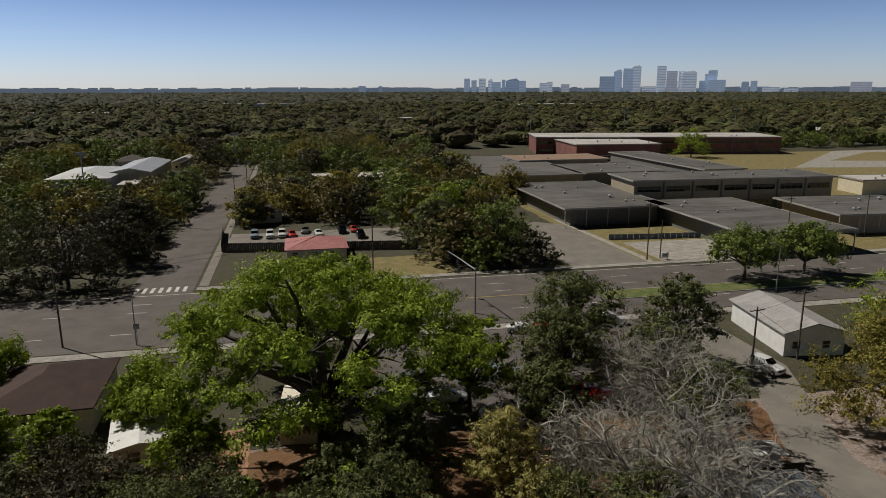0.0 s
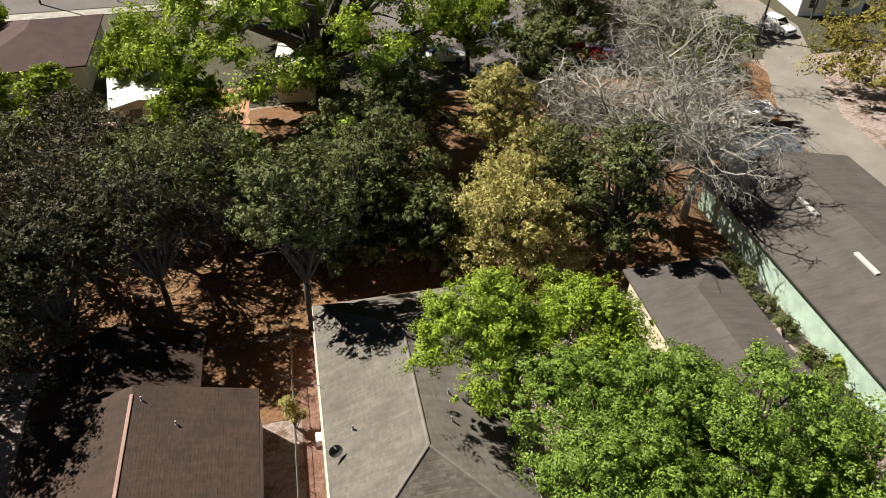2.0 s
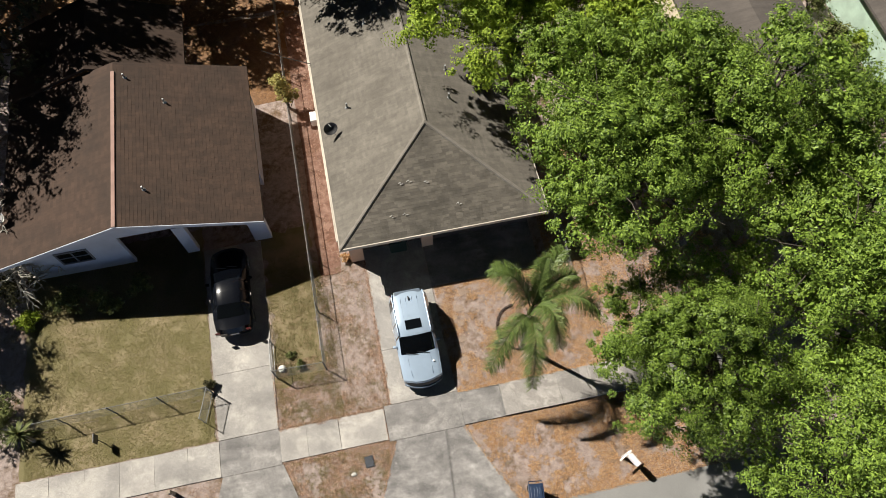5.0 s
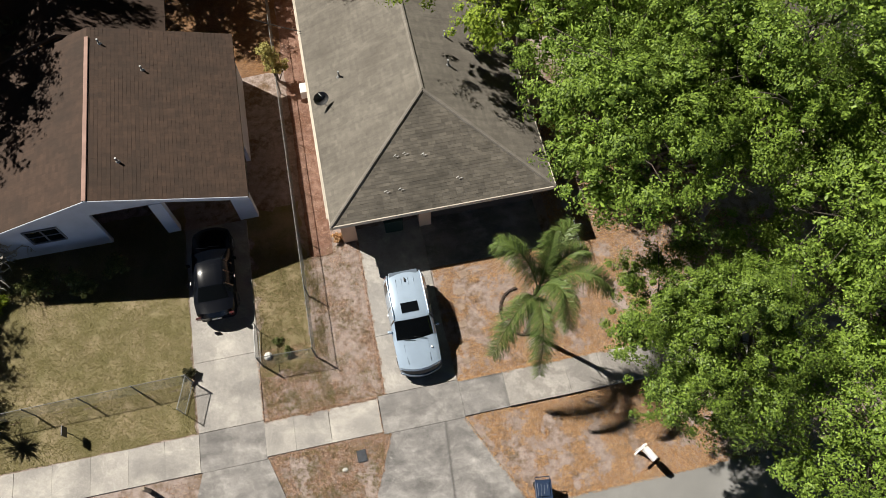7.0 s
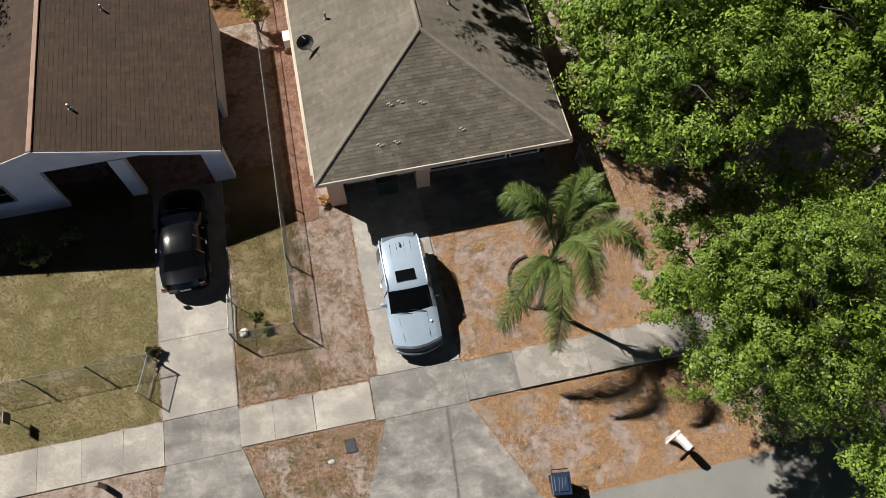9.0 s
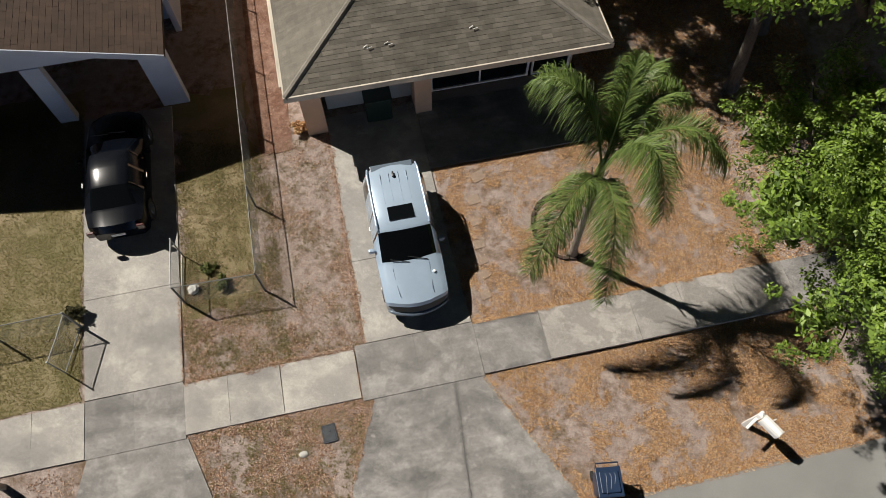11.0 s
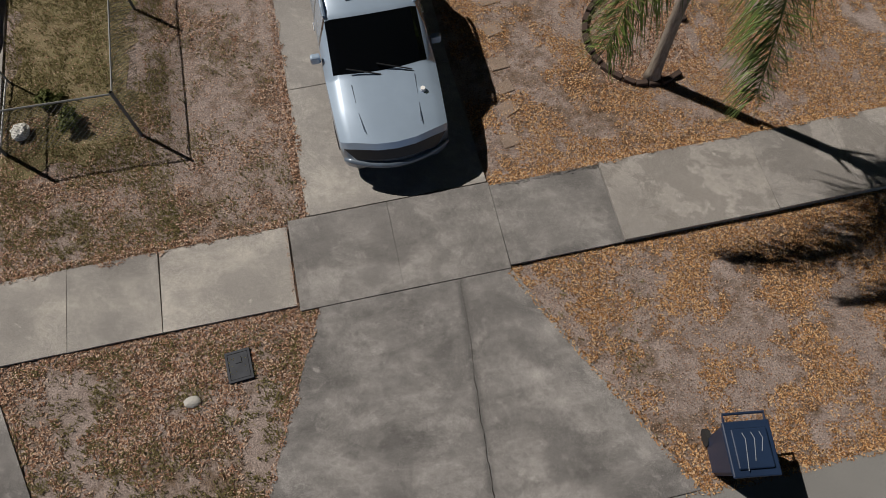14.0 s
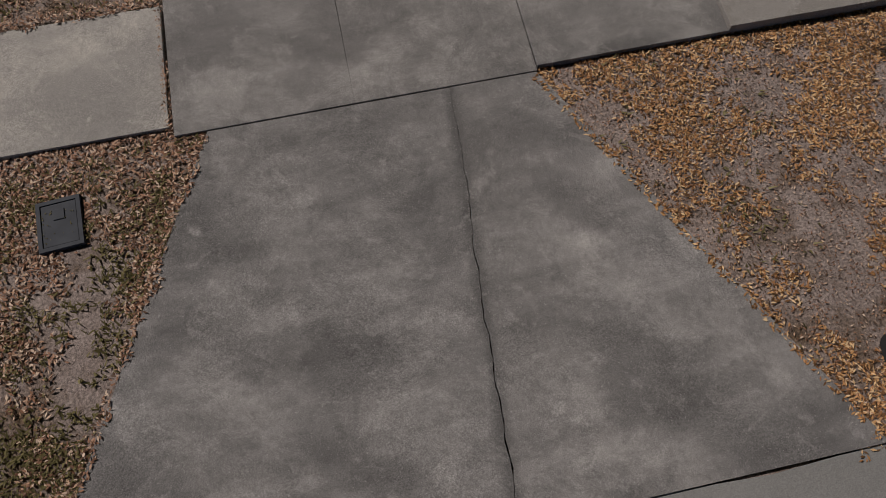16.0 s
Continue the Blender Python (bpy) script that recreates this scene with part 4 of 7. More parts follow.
tree("tree", 10.9, 16.8, 3.3, 11.6, M_leaf_lime, "lime green tree between two houses", 28, 0.31, 18, 64, 0.14, 0.2, 17, 0.58, sub_r=0.26, shift=(-1.5, -1.4))
tree("tree", 10.0, 30.2, 5.2, 9.0, M_leaf_yel, "dense yellow-green flowering tree", 44, 0.26, 17, 42, 0.18, 0.24, 18, 0.2, sub_r=0.26, extra=((2.6, 5.8, 7.6, 1.9, 1.8, 1.5), (1.2, 4.6, 6.6, 1.6, 1.6, 1.2), (3.8, 4.4, 6.6, 1.6, 1.6, 1.2)))
tree("tree", 12.8, 44.5, 3.3, 9.2, M_leaf_yel, "yellow-green tree among darker ones", 22, 0.32, 16, 36, 0.2, 0.2, 19, 0.35, sub_r=0.26)
tree("live_oak", -1.6, 61, 17.8, 18.2, M_leaf_oak, "huge spreading oak with bright spring leaves", 104, 0.108, 18, 40, 0.3, 1.0, 20, 0.42, flat=0.7, fork=(0.5, -1, 3.4), sub_r=0.34, extra=((-12, -8, 7.5, 2, 2, 1.2), (-8, -4.5, 8, 2, 2, 1.2), (-16, 0, 8.5, 2.4, 2.4, 1.4), (-11.5, -9.5, 5.5, 1.6, 1.6, 1)))
tree("tree", 14.5, 62, 5, 11.5, M_leaf_oak, "bright green tree beside the car lot", 26, 0.28, 16, 36, 0.26, 0.25, 48, 0.35, sub_r=0.26)
# open-crowned shade trees over the back yards
for i, (x, y, r, hgt, mat) in enumerate(((-14, 35.5, 4.6, 11, M_leaf_dark), (-9.6, 37.6, 4, 10.4, M_leaf_dark), (-18.4, 33.2, 4.4, 11.5, M_leaf_dusk), (-4.3, 26.9, 3.5, 13.8, M_leaf_dark), (-13.4, 29.6, 3.6, 11.6, M_leaf_dusk), (-0.4, 33.6, 2.8, 9.6, M_leaf_dark), (-18.6, 26.6, 3.9, 12, M_leaf_dusk), (-22.4, 22.6, 4.4, 12.5, M_leaf_dusk), (14.6, 34.2, 3.0, 9, M_leaf_dark), (20.4, 33.6, 3.0, 9.5, M_leaf_dark), (30, 44.5, 3.4, 8.6, M_leaf_dark), (35.4, 49.6, 4, 9.6, M_leaf_dark))):
    tree("tree", x, y, r, hgt, mat, "open-crowned oak shading a back yard", 24, 0.3, 12 if y < 30 else 9, 30 if y < 30 else 16, 0.21, 0.22, 170 + i, 0.64, sub_r=0.25)
# yard trees between the two streets: x, y, crown radius, height, leaf
for i, (x, y, r, hgt, mat) in enumerate((
    (-3.7, 36.4, 4.2, 8.6, M_leaf_dark), (-8.0, 38.2, 3.2, 7.6, M_leaf_dark), (-2.6, 31.8, 2.6, 8.6, M_leaf_dark), (2.2, 37.6, 4.4, 10, M_leaf_dark), (4.6, 31, 2.8, 7.4, M_leaf_dark), (1.2, 32.4, 2.8, 7.6, M_leaf_dark), (4.5, 46.5, 4.4, 9.5, M_leaf_dark), (-1, 43, 3, 8, M_leaf_dark),
    (-22, 48.5, 5.5, 8.5, M_leaf_dusk), (-17.5, 45, 4.4, 8, M_leaf_dusk), (-22.5, 38.5, 6.5, 10, M_leaf_dusk), (-14.5, 41, 4, 8, M_leaf_dark), (-22.6, 32, 4.6, 11, M_leaf_dusk), (-21.5, 27.2, 4.4, 12, M_leaf_dusk), (-23, 20.8, 5, 13, M_leaf_dusk), (-27, 15, 5, 12, M_leaf_dusk), (-28, 27, 6.5, 11.5, M_leaf_dark), (-30.5, 36, 7, 11, M_leaf_dark), (-29, 46, 6, 10, M_leaf_dark), (-11.5, 45.5, 3.6, 7.4, M_leaf_dusk), (-26.5, 10, 4.5, 9, M_leaf_dark),
    (-13, 52.5, 3.4, 8, M_leaf_oak), (-18.4, 63, 3.6, 8.4, M_leaf_oak), (-25.5, 57, 2.8, 7, M_leaf_oak), (-33.5, 60, 3.4, 8, M_leaf_oak), (-40, 62, 7, 11, M_leaf_oak), (-38, 76, 4.6, 8.4, M_leaf_oak), (-7.2, 37.8, 1.8, 8.8, M_leaf_lime), (-0.2, 39.6, 1.7, 8.6, M_leaf_lime), (-8.6, 44, 2.2, 6, M_leaf_lime),
    (31, 74, 6.5, 12.5, M_leaf_dark), (44, 70, 5, 12, M_leaf_dark), (36, 61, 4.6, 10, M_leaf_dark), (20, 54, 4.2, 9, M_leaf_dark), (26.5, 65, 5, 11, M_leaf_dark), (17.0, 28.6, 3.0, 11.4, M_leaf_dark), (15.6, 36.5, 2.8, 6, M_leaf_dark), (40, 10, 5, 9, M_leaf_dark), (52, 30, 5, 10, M_leaf_olive))):
    words = {M_leaf_oak: "bright green tree in a back yard", M_leaf_lime: "slender lime green tree in a shady yard", M_leaf_dusk: "dull grey-green oak in a shady back yard", M_leaf_olive: "olive-yellow oak beside the lane"}
    tree("tree", x, y, r, hgt, mat, words.get(mat, "dark evergreen oak in a shady back yard"), 26 if r > 2.5 else 12, 0.3, 10 if mat is M_leaf_dusk else 14, 16 if mat is M_leaf_dusk else 26, 0.24 if y < 50 else 0.3, 0.25, 70 + i, 0.3, sub_r=0.27)
tree("tree", 56.5, 46.5, 9.5, 16, M_leaf_olive, "large olive-yellow oak beside the lane", 46, 0.24, 16, 32, 0.3, 0.4, 51, 0.2)
tree("tree", 74, 62, 9, 16, M_leaf_oak, "tall green tree behind the white house", 34, 0.27, 14, 28, 0.34, 0.4, 52, 0.2)
tree("tree", 66, 33, 8, 13, M_leaf_olive, "olive-yellow oak beside the lane", 34, 0.27, 14, 28, 0.32, 0.4, 53, 0.2)
for x, y in ((77, 102), (90.5, 103.2)):
    tree("tree", x, y + 1.5, 7, 10, M_leaf_mid, "round green oak standing by the road", 26, 0.28, 14, 28, 0.4, 0.3, int(x), 0.45)
for i, (x, y, r, hgt, mat) in enumerate(((27, 134, 8, 13, M_leaf_dark), (-43, 122.5, 9, 13, M_leaf_dusk), (-57, 124, 9, 13, M_leaf_dark), (-43, 147, 7.5, 11, M_leaf_dusk), (-60, 150, 8, 11, M_leaf_dark), (-41, 168, 6, 10, M_leaf_dark), (-72, 126, 8, 11, M_leaf_mid), (-15, 178, 4.5, 8, M_leaf_dark), (-4, 184, 6, 9, M_leaf_olive), (37, 128, 8, 14, M_leaf_mid), (30, 146, 8, 14, M_leaf_oak), (40, 146, 8, 15, M_leaf_olive), (22, 160, 7, 13, M_leaf_mid), (33, 168, 8, 12, M_leaf_mid), (62, 200, 7, 11, M_leaf_olive), (3, 301, 11, 17, M_leaf_olive), (18, 306, 12, 18, M_leaf_rust), (31, 312, 9, 15, M_leaf_olive), (193, 314, 9, 15, M_leaf_oak), (-37, 138, 6.5, 11, M_leaf_dusk), (-39, 160, 7, 12, M_leaf_dusk))):
    tree("tree", x, y, r, hgt, mat, "broad oak behind the main road", 26, 0.28, 11, 18, 0.55, 0.35, 110 + i, 0.15)


def bare_tree(x, y, r, height, label, seed, mat, n=9, depth=4, limb=0.15, rise=0.0):
    """A leafless tree: limbs that fork again and again into fine twigs."""
    g = random.Random(seed)
    verts, faces = [], []

    def stick(p, q, a, b):
        d = (q - p).normalized()
        u = d.orthogonal().normalized()
        w = d.cross(u)
        o = len(verts)
        for c, rad in ((p, a), (q, b)):
            for k in range(3):
                an = 2.0944 * k
                verts.append(tuple(c + (u * math.cos(an) + w * math.sin(an)) * rad))
        for k in range(3):
            faces.append((o + k, o + (k + 1) % 3, o + 3 + (k + 1) % 3, o + 3 + k))

    def grow(p, d, L, rad, lev):
        q = p
        for i in range(3):
            d = (d + Vector((g.gauss(0, 0.3), g.gauss(0, 0.3), g.gauss(0.0, 0.2) - 0.07 * lev))).normalized()
            e = q + d * L / 3
            if e.z < 0.6:
                return
            stick(q, e, rad * (1 - 0.2 * i), rad * (0.8 - 0.2 * i))
            q = e
            if lev < depth:
                for _ in range(g.choice((1, 2))):
                    s = (d + Vector((g.gauss(0, 0.85), g.gauss(0, 0.85), g.gauss(0.1, 0.5)))).normalized()
                    grow(q, s, L * g.uniform(0.45, 0.78), max(0.016, rad * 0.58), lev + 1)

    ob = thing("bare_tree", pose(x, y, 0), label, "tree")
    bm = B()
    tube(bm, [(0, 0, -0.1), (0.1, 0, height * 0.15), (0.2, 0.1, height * 0.3)], [0.34, 0.25, 0.2], 8)
    part("trunk", bm, mat, ob, smooth=True)
    for i in range(n):
        a = 6.283 * i / n + g.uniform(-0.2, 0.2)
        grow(Vector((0.2, 0.1, height * 0.27)), Vector((math.cos(a), math.sin(a), rise + g.uniform(0.3, 1.1))).normalized(), r * g.uniform(0.6, 0.9), limb, 0)
    soup("twig_spray", verts, faces, mat, ob, kind="stuff")
    return ob


bare_tree(24.6, 40.5, 8.6, 9, "bare grey spreading tree with fine twigs", 3, M_bark_grey, 11, 4)
bare_tree(19.2, 47, 6, 8, "bare grey tree with fine twigs", 5, M_bark_grey, 8, 4)
bare_tree(33.6, 55, 7.6, 11, "bare grey tree with a dense twiggy crown", 4, M_bark_grey, 11, 4)
bare_tree(25.3, 33.2, 6.6, 17, "tall bare grey tree with drooping twigs", 6, M_bark_grey, 9, 4, 0.18, 1.1)
for i, (x, y) in enumerate(((-21, 41), (-24, 46), (-28, 40), (-12, 37))):
    bare_tree(x, y, 5.5, 8, "half-bare dark tree in the back yard", 11 + i, M_bark, 8, 3)

# ---------------------------------------------------------------- trees beyond the road
protos = []
for i, (mat, lab) in enumerate(((M_leaf_dark, "dark green oak in the suburb"), (M_leaf_dusk, "grey-green oak in the suburb"), (M_leaf_olive, "olive oak in the suburb"), (M_leaf_mid, "leafy green oak in the suburb"), (M_leaf_rust, "rust-brown oak in the suburb"))):
    protos.append(tree("oak", -500, 300 + 40 * i, 6.5, 10.5, mat, lab, 20, 0.3, 7, 8, 0.98, 0.35, 60 + i, 0.15, nlimbs=6, sub_r=0.38, group="suburban oaks"))


def blocked(x, y):
    if 84 < y < 118.5:
        return True
    if -36 < x < -17 and y < 330:
        return True
    if 60 < x < 262 and 118 < y < 395 and not (60 < x < 66 and y < 150):
        return True
    if 262 <= x < 430 and 225 < y < 345:
        return True
    if -20 < x < 30 and 228 < y < 268:
        return True
    if -22 < x < 26 and 117 < y < 176:
        return True
    if 44 < x < 68 and 117 < y < 205:
        return True
    if -80 < x < -36 and 117 < y < 178:
        return True
    if -92 < x < -40 and 222 < y < 312:
        return True
    if 22 + (y - 300) * 0.33 < x < 34 + (y - 300) * 0.33 and y > 290:
        return True
    return False


g = random.Random(21)
used = []
tries = 0
while len(used) < 292 and tries < 60000:
    tries += 1
    y = 118 + 250 * g.random()
    x = g.uniform(-0.46 * y - 30, 1.02 * y + 25)
    if blocked(x, y) or any((x - a) ** 2 + (y - b) ** 2 < 42 for a, b in used):
        continue
    used.append((x, y))
    s = g.uniform(0.7, 1.25)
    o = copy_thing(g.choices(protos, (3, 2, 3, 5, 2))[0], pose(x, y, 0, 0, 0, g.uniform(0, 360)))
    o.scale = (s, s, s * g.uniform(0.8, 1.05))
for o in protos:
    x, y = -150 + 20 * protos.index(o), 330 + 15 * protos.index(o)
    o.matrix_world = pose(x, y, 0)

# far woods as one rolling canopy of crowns
def ball(level):
    ico = bmesh.new()
    bmesh.ops.create_icosphere(ico, subdivisions=level, radius=1)
    v, f = np.array([v.co[:] for v in ico.verts]), np.array([[v.index for v in f.verts] for f in ico.faces])
    ico.free()
    return v, f



def canopy(name, y0, y1, spacing, size, label, seed, mat, iv, jf):
    g = np.random.default_rng(seed)
    n = int((y1 - y0) * ((y0 + y1) / 2 * 1.55 + 60) / spacing**2)
    y = np.sqrt(g.uniform(y0**2, y1**2, n))
    x = g.uniform(-0.48, 1.06, n) * y
    ok = np.array([not blocked(a, b) for a, b in zip(x, y)])
    x, y = x[ok], y[ok]
    n = len(x)
    s = size * g.uniform(0.4, 1.4, n)
    h = g.uniform(7, 12.5, n)
    v = iv[None] * (1 + g.normal(0, 0.16, (n, len(iv), 1)))
    v = v * (s[:, None, None] * np.array([1, 1, 0.62])) + np.stack([x, y, h - s * 0.62], 1)[:, None]
    f = (jf[None] + (np.arange(n) * len(iv))[:, None, None]).reshape(-1, 3)
    ob = soup(name, v.reshape(-1, 3), f, mat, None, label, "stuff")
    return tagged(ob, category="trees")


def leafy_canopy(name, y0, y1, spacing, label, seed, mat, quads, size):
    """Crowns of the middle distance: a dome of leaf sprays for each tree."""
    g = np.random.default_rng(seed)
    n = int((y1 - y0) * ((y0 + y1) / 2 * 1.55 + 60) / spacing**2)
    y = np.sqrt(g.uniform(y0**2, y1**2, n))
    x = g.uniform(-0.48, 1.06, n) * y
    ok = np.array([not blocked(a, b) for a, b in zip(x, y)])
    x, y = x[ok], y[ok]
    n = len(x)
    r, h = g.uniform(5, 11, n), g.uniform(6, 13.5, n)
    d = sphere_dirs(n * quads).reshape(n, quads, 3)
    d[..., 2] = np.abs(d[..., 2])
    lump = 1 + 0.22 * np.sin(d[..., 0] * 5 + x[:, None]) * np.sin(d[..., 1] * 5 + y[:, None])
    p = np.stack([x, y, h * 0.5], 1)[:, None] + d * (lump * g.uniform(0.75, 1.05, (n, quads)))[..., None] * np.stack([r, r, h * 0.5], 1)[:, None]
    v, f = leaf_quads(p.reshape(-1, 3), (d + [0, 0, 0.6]).reshape(-1, 3), size, 0.9, 0.25)
    bv, bf = ball(1)
    core = np.stack([x, y, h * 0.5], 1)[:, None] + bv[None] * (np.stack([r, r, h * 0.5], 1) * 0.86)[:, None]
    tri = (bf[None] + (np.arange(n) * len(bv))[:, None, None]).reshape(-1, 3) + len(v)
    v = np.concatenate([v, core.reshape(-1, 3)])
    f = np.concatenate([f[:, [0, 1, 2]], f[:, [0, 2, 3]], tri])
    return tagged(soup(name, v, f, mat, None, label, "stuff"), category="trees")


def canopy_mat(name):
    k = Nodes(name, 0.9)
    rnd = k.add("NewGeometry").outputs["Random Per Island"]
    c = k.ramp(rnd, [(0, (0.02, 0.027, 0.011)), (0.4, (0.036, 0.045, 0.018)), (0.7, (0.062, 0.06, 0.024)), (1, (0.095, 0.08, 0.034))])
    fine = k.noise(0.9, 5, 0.8)
    k.color(k.mix(0.8, c, k.ramp(fine, [(0.35, (0.3, 0.3, 0.3)), (0.7, (1.7, 1.7, 1.7))]), "MULTIPLY")).bump(fine, 0.8, 1.0)
    return k.m


M_canopy = canopy_mat("far_canopy")
for i, (mat, near, far, gap, quads, size) in enumerate(((M_leaf_wood, 360, 760, 21, 84, 1.75), (M_leaf_brush, 360, 760, 27, 84, 1.75), (M_leaf_wood, 740, 1300, 24, 40, 2.4), (M_leaf_brush, 740, 1300, 30, 40, 2.4))):
    leafy_canopy("woodland", near, far, gap, "suburban oak canopy stretching into the distance", 5 + i, mat, quads, size)
canopy("far_woodland", 1250, 4600, 30, 15, "hazy distant tree canopy", 6, M_canopy, *ball(1))

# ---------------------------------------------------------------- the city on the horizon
def hazy_glow_mat(name, c, glow):
    """Pale tones of the far skyline, its hazy look painted in as colour and emission."""
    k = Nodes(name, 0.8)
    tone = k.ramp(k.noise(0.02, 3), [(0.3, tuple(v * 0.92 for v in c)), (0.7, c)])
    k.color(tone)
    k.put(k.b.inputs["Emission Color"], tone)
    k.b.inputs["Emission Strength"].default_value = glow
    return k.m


# towers and their glass emit slightly to stand in for hazy air
M_tower = [hazy_glow_mat("tower_" + n, c, 0.36) for n, c in (("pale", (0.8, 0.85, 0.95)), ("blue", (0.5, 0.62, 0.8)), ("dark", (0.32, 0.42, 0.58)), ("warm", (0.66, 0.64, 0.7)))]
M_band = hazy_glow_mat("tower_glass_glow", (0.42, 0.52, 0.68), 0.36)
fx = 784 / math.tan(radians(65.1 / 2))


def tower(az_px, w_px, h_px, mi, dist=4450, cap=0):
    """A tower named by its bearing and apparent size, far off."""
    yaw = math.atan2(0.401, 1.906)
    a = yaw + math.atan((az_px - 784) / fx)
    x, y = -2.7 + dist * math.sin(a), -5.9 + dist * math.cos(a)
    k = dist / fx * math.cos(a - yaw) ** -1 / 1.0
    w, h = w_px * k, h_px * k
    ob = thing("tower", pose(x, y, 0, 0, 0, -math.degrees(a)), "tall hazy city tower on the horizon", "tower", "city skyline")
    bm = B()
    d = w * 0.8
    box(bm, -w / 2, w / 2, -d / 2, d / 2, 0, h)
    if cap:
        prism(bm, [(-w / 2, h), (w / 2, h), (w / 2 * 0.6, h + cap * k), (-w / 2 * 0.3, h + cap * k * 0.6)], -d / 2, d / 2, "y")
    part("shaft", bm, M_tower[mi], ob)
    bm = B()
    n = max(3, int(h / 9))
    for i in range(n):
        z = h * (i + 0.5) / n
        box(bm, -w / 2 * 0.94, w / 2 * 0.94, -d / 2 - 0.6, -d / 2 - 0.05, z, z + h / n * 0.45)
    part("window_bands", bm, M_band, ob)
    return ob


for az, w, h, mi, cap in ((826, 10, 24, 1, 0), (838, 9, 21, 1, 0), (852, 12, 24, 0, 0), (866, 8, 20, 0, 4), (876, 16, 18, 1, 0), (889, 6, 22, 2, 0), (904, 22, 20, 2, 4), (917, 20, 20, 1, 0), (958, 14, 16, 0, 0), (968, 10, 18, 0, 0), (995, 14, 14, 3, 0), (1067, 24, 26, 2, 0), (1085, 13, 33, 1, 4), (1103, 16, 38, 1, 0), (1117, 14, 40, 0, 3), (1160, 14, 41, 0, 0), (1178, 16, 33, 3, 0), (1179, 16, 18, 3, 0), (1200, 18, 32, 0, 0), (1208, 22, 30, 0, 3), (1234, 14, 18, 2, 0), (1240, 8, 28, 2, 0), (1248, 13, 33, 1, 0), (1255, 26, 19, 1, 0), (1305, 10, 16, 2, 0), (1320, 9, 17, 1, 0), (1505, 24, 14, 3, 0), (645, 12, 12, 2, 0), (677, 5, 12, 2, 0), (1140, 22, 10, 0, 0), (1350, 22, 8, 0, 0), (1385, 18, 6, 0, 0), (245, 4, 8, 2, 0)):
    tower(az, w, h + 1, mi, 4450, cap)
bm = B()
g = random.Random(8)
for i in range(260):
    a = -0.42 + 1.3 * i / 260
    x, y = 4750 * math.sin(a), 4750 * math.cos(a)
    w, h = g.uniform(30, 90), g.uniform(26, 40)
    bmesh.ops.create_cube(bm, size=1, matrix=Matrix.Translation((x, y, h / 2)) @ Matrix.Rotation(-a, 4, "Z") @ Matrix.Diagonal((w, 20, h, 1)))
# horizon blocks get a bluish emission in place of hazy air
structure("backdrop", bm, hazy_glow_mat("hazy_glow_horizon", (0.36, 0.44, 0.56), 0.25), "low hazy buildings and trees along the horizon", "backdrop")

# ---------------------------------------------------------------- vehicles
def paint(name, c, metal=0.5, rough=0.32, coat=0.7, spec=0.5):
    k = Nodes(name, rough, metal)
    k.b.inputs["Specular IOR Level"].default_value = spec
    k.color(k.ramp(k.noise(1.4, 4), [(0.3, tuple(v * 0.9 for v in c)), (0.7, c)]))
    k.b.inputs["Coat Weight"].default_value = coat
    k.b.inputs["Coat Roughness"].default_value = 0.12
    return k.m


M_silver = paint("silver_paint", (0.35, 0.445, 0.56), 0.15, 0.26)
M_skin = paint("bumper_silver", (0.12, 0.155, 0.2), 0.1, 0.35)
M_blackpaint = paint("black_paint", (0.005, 0.006, 0.009), 0.0, 0.2, 0.0, 0.22)
M_whitepaint = paint("white_car_paint", (0.75, 0.76, 0.77), 0.0, 0.35)
M_redpaint = paint("red_paint", (0.5, 0.03, 0.03), 0.1, 0.35)
M_greypaint = paint("grey_paint", (0.2, 0.21, 0.22), 0.5, 0.35)
M_chrome = plain("bright_trim", (0.6, 0.61, 0.62), 0.25, 0.9)
M_lamp = plain("lamp_lens", (0.55, 0.56, 0.58), 0.12, coat=0.6)
M_red_lens = plain("red_lens", (0.05, 0.004, 0.004), 0.2, coat=0.6)
M_plate = plain("plate", (0.6, 0.6, 0.58), 0.5)

# stations: y, bottom z, half widths at sill, waist and belt, belt z, half width and height of the top
SUV_ROWS = ((-0.09, 0.38, 0.66, 0.7, 0.66, 0.58, 0.58, 0.62), (-0.01, 0.30, 0.82, 0.86, 0.84, 0.73, 0.76, 0.775), (0.05, 0.27, 0.86, 0.9, 0.88, 0.83, 0.79, 0.87), (0.6, 0.26, 0.88, 0.93, 0.9, 0.94, 0.81, 1.0), (1.18, 0.26, 0.89, 0.94, 0.92, 0.99, 0.80, 1.07), (1.28, 0.26, 0.89, 0.94, 0.92, 1.0, 0.78, 1.1), (1.98, 0.26, 0.89, 0.94, 0.92, 1.03, 0.66, 1.62), (2.06, 0.26, 0.89, 0.94, 0.92, 1.03, 0.66, 1.66), (2.66, 0.26, 0.89, 0.94, 0.92, 1.04, 0.67, 1.7), (2.74, 0.26, 0.89, 0.94, 0.92, 1.04, 0.67, 1.7), (3.46, 0.26, 0.89, 0.94, 0.92, 1.06, 0.66, 1.7), (3.56, 0.26, 0.89, 0.94, 0.92, 1.06, 0.66, 1.69), (4.06, 0.27, 0.88, 0.93, 0.91, 1.08, 0.63, 1.66), (4.16, 0.28, 0.87, 0.92, 0.9, 1.08, 0.62, 1.63), (4.36, 0.34, 0.84, 0.89, 0.86, 1.04, 0.74, 1.1), (4.42, 0.4, 0.8, 0.85, 0.8, 0.8, 0.7, 0.84))
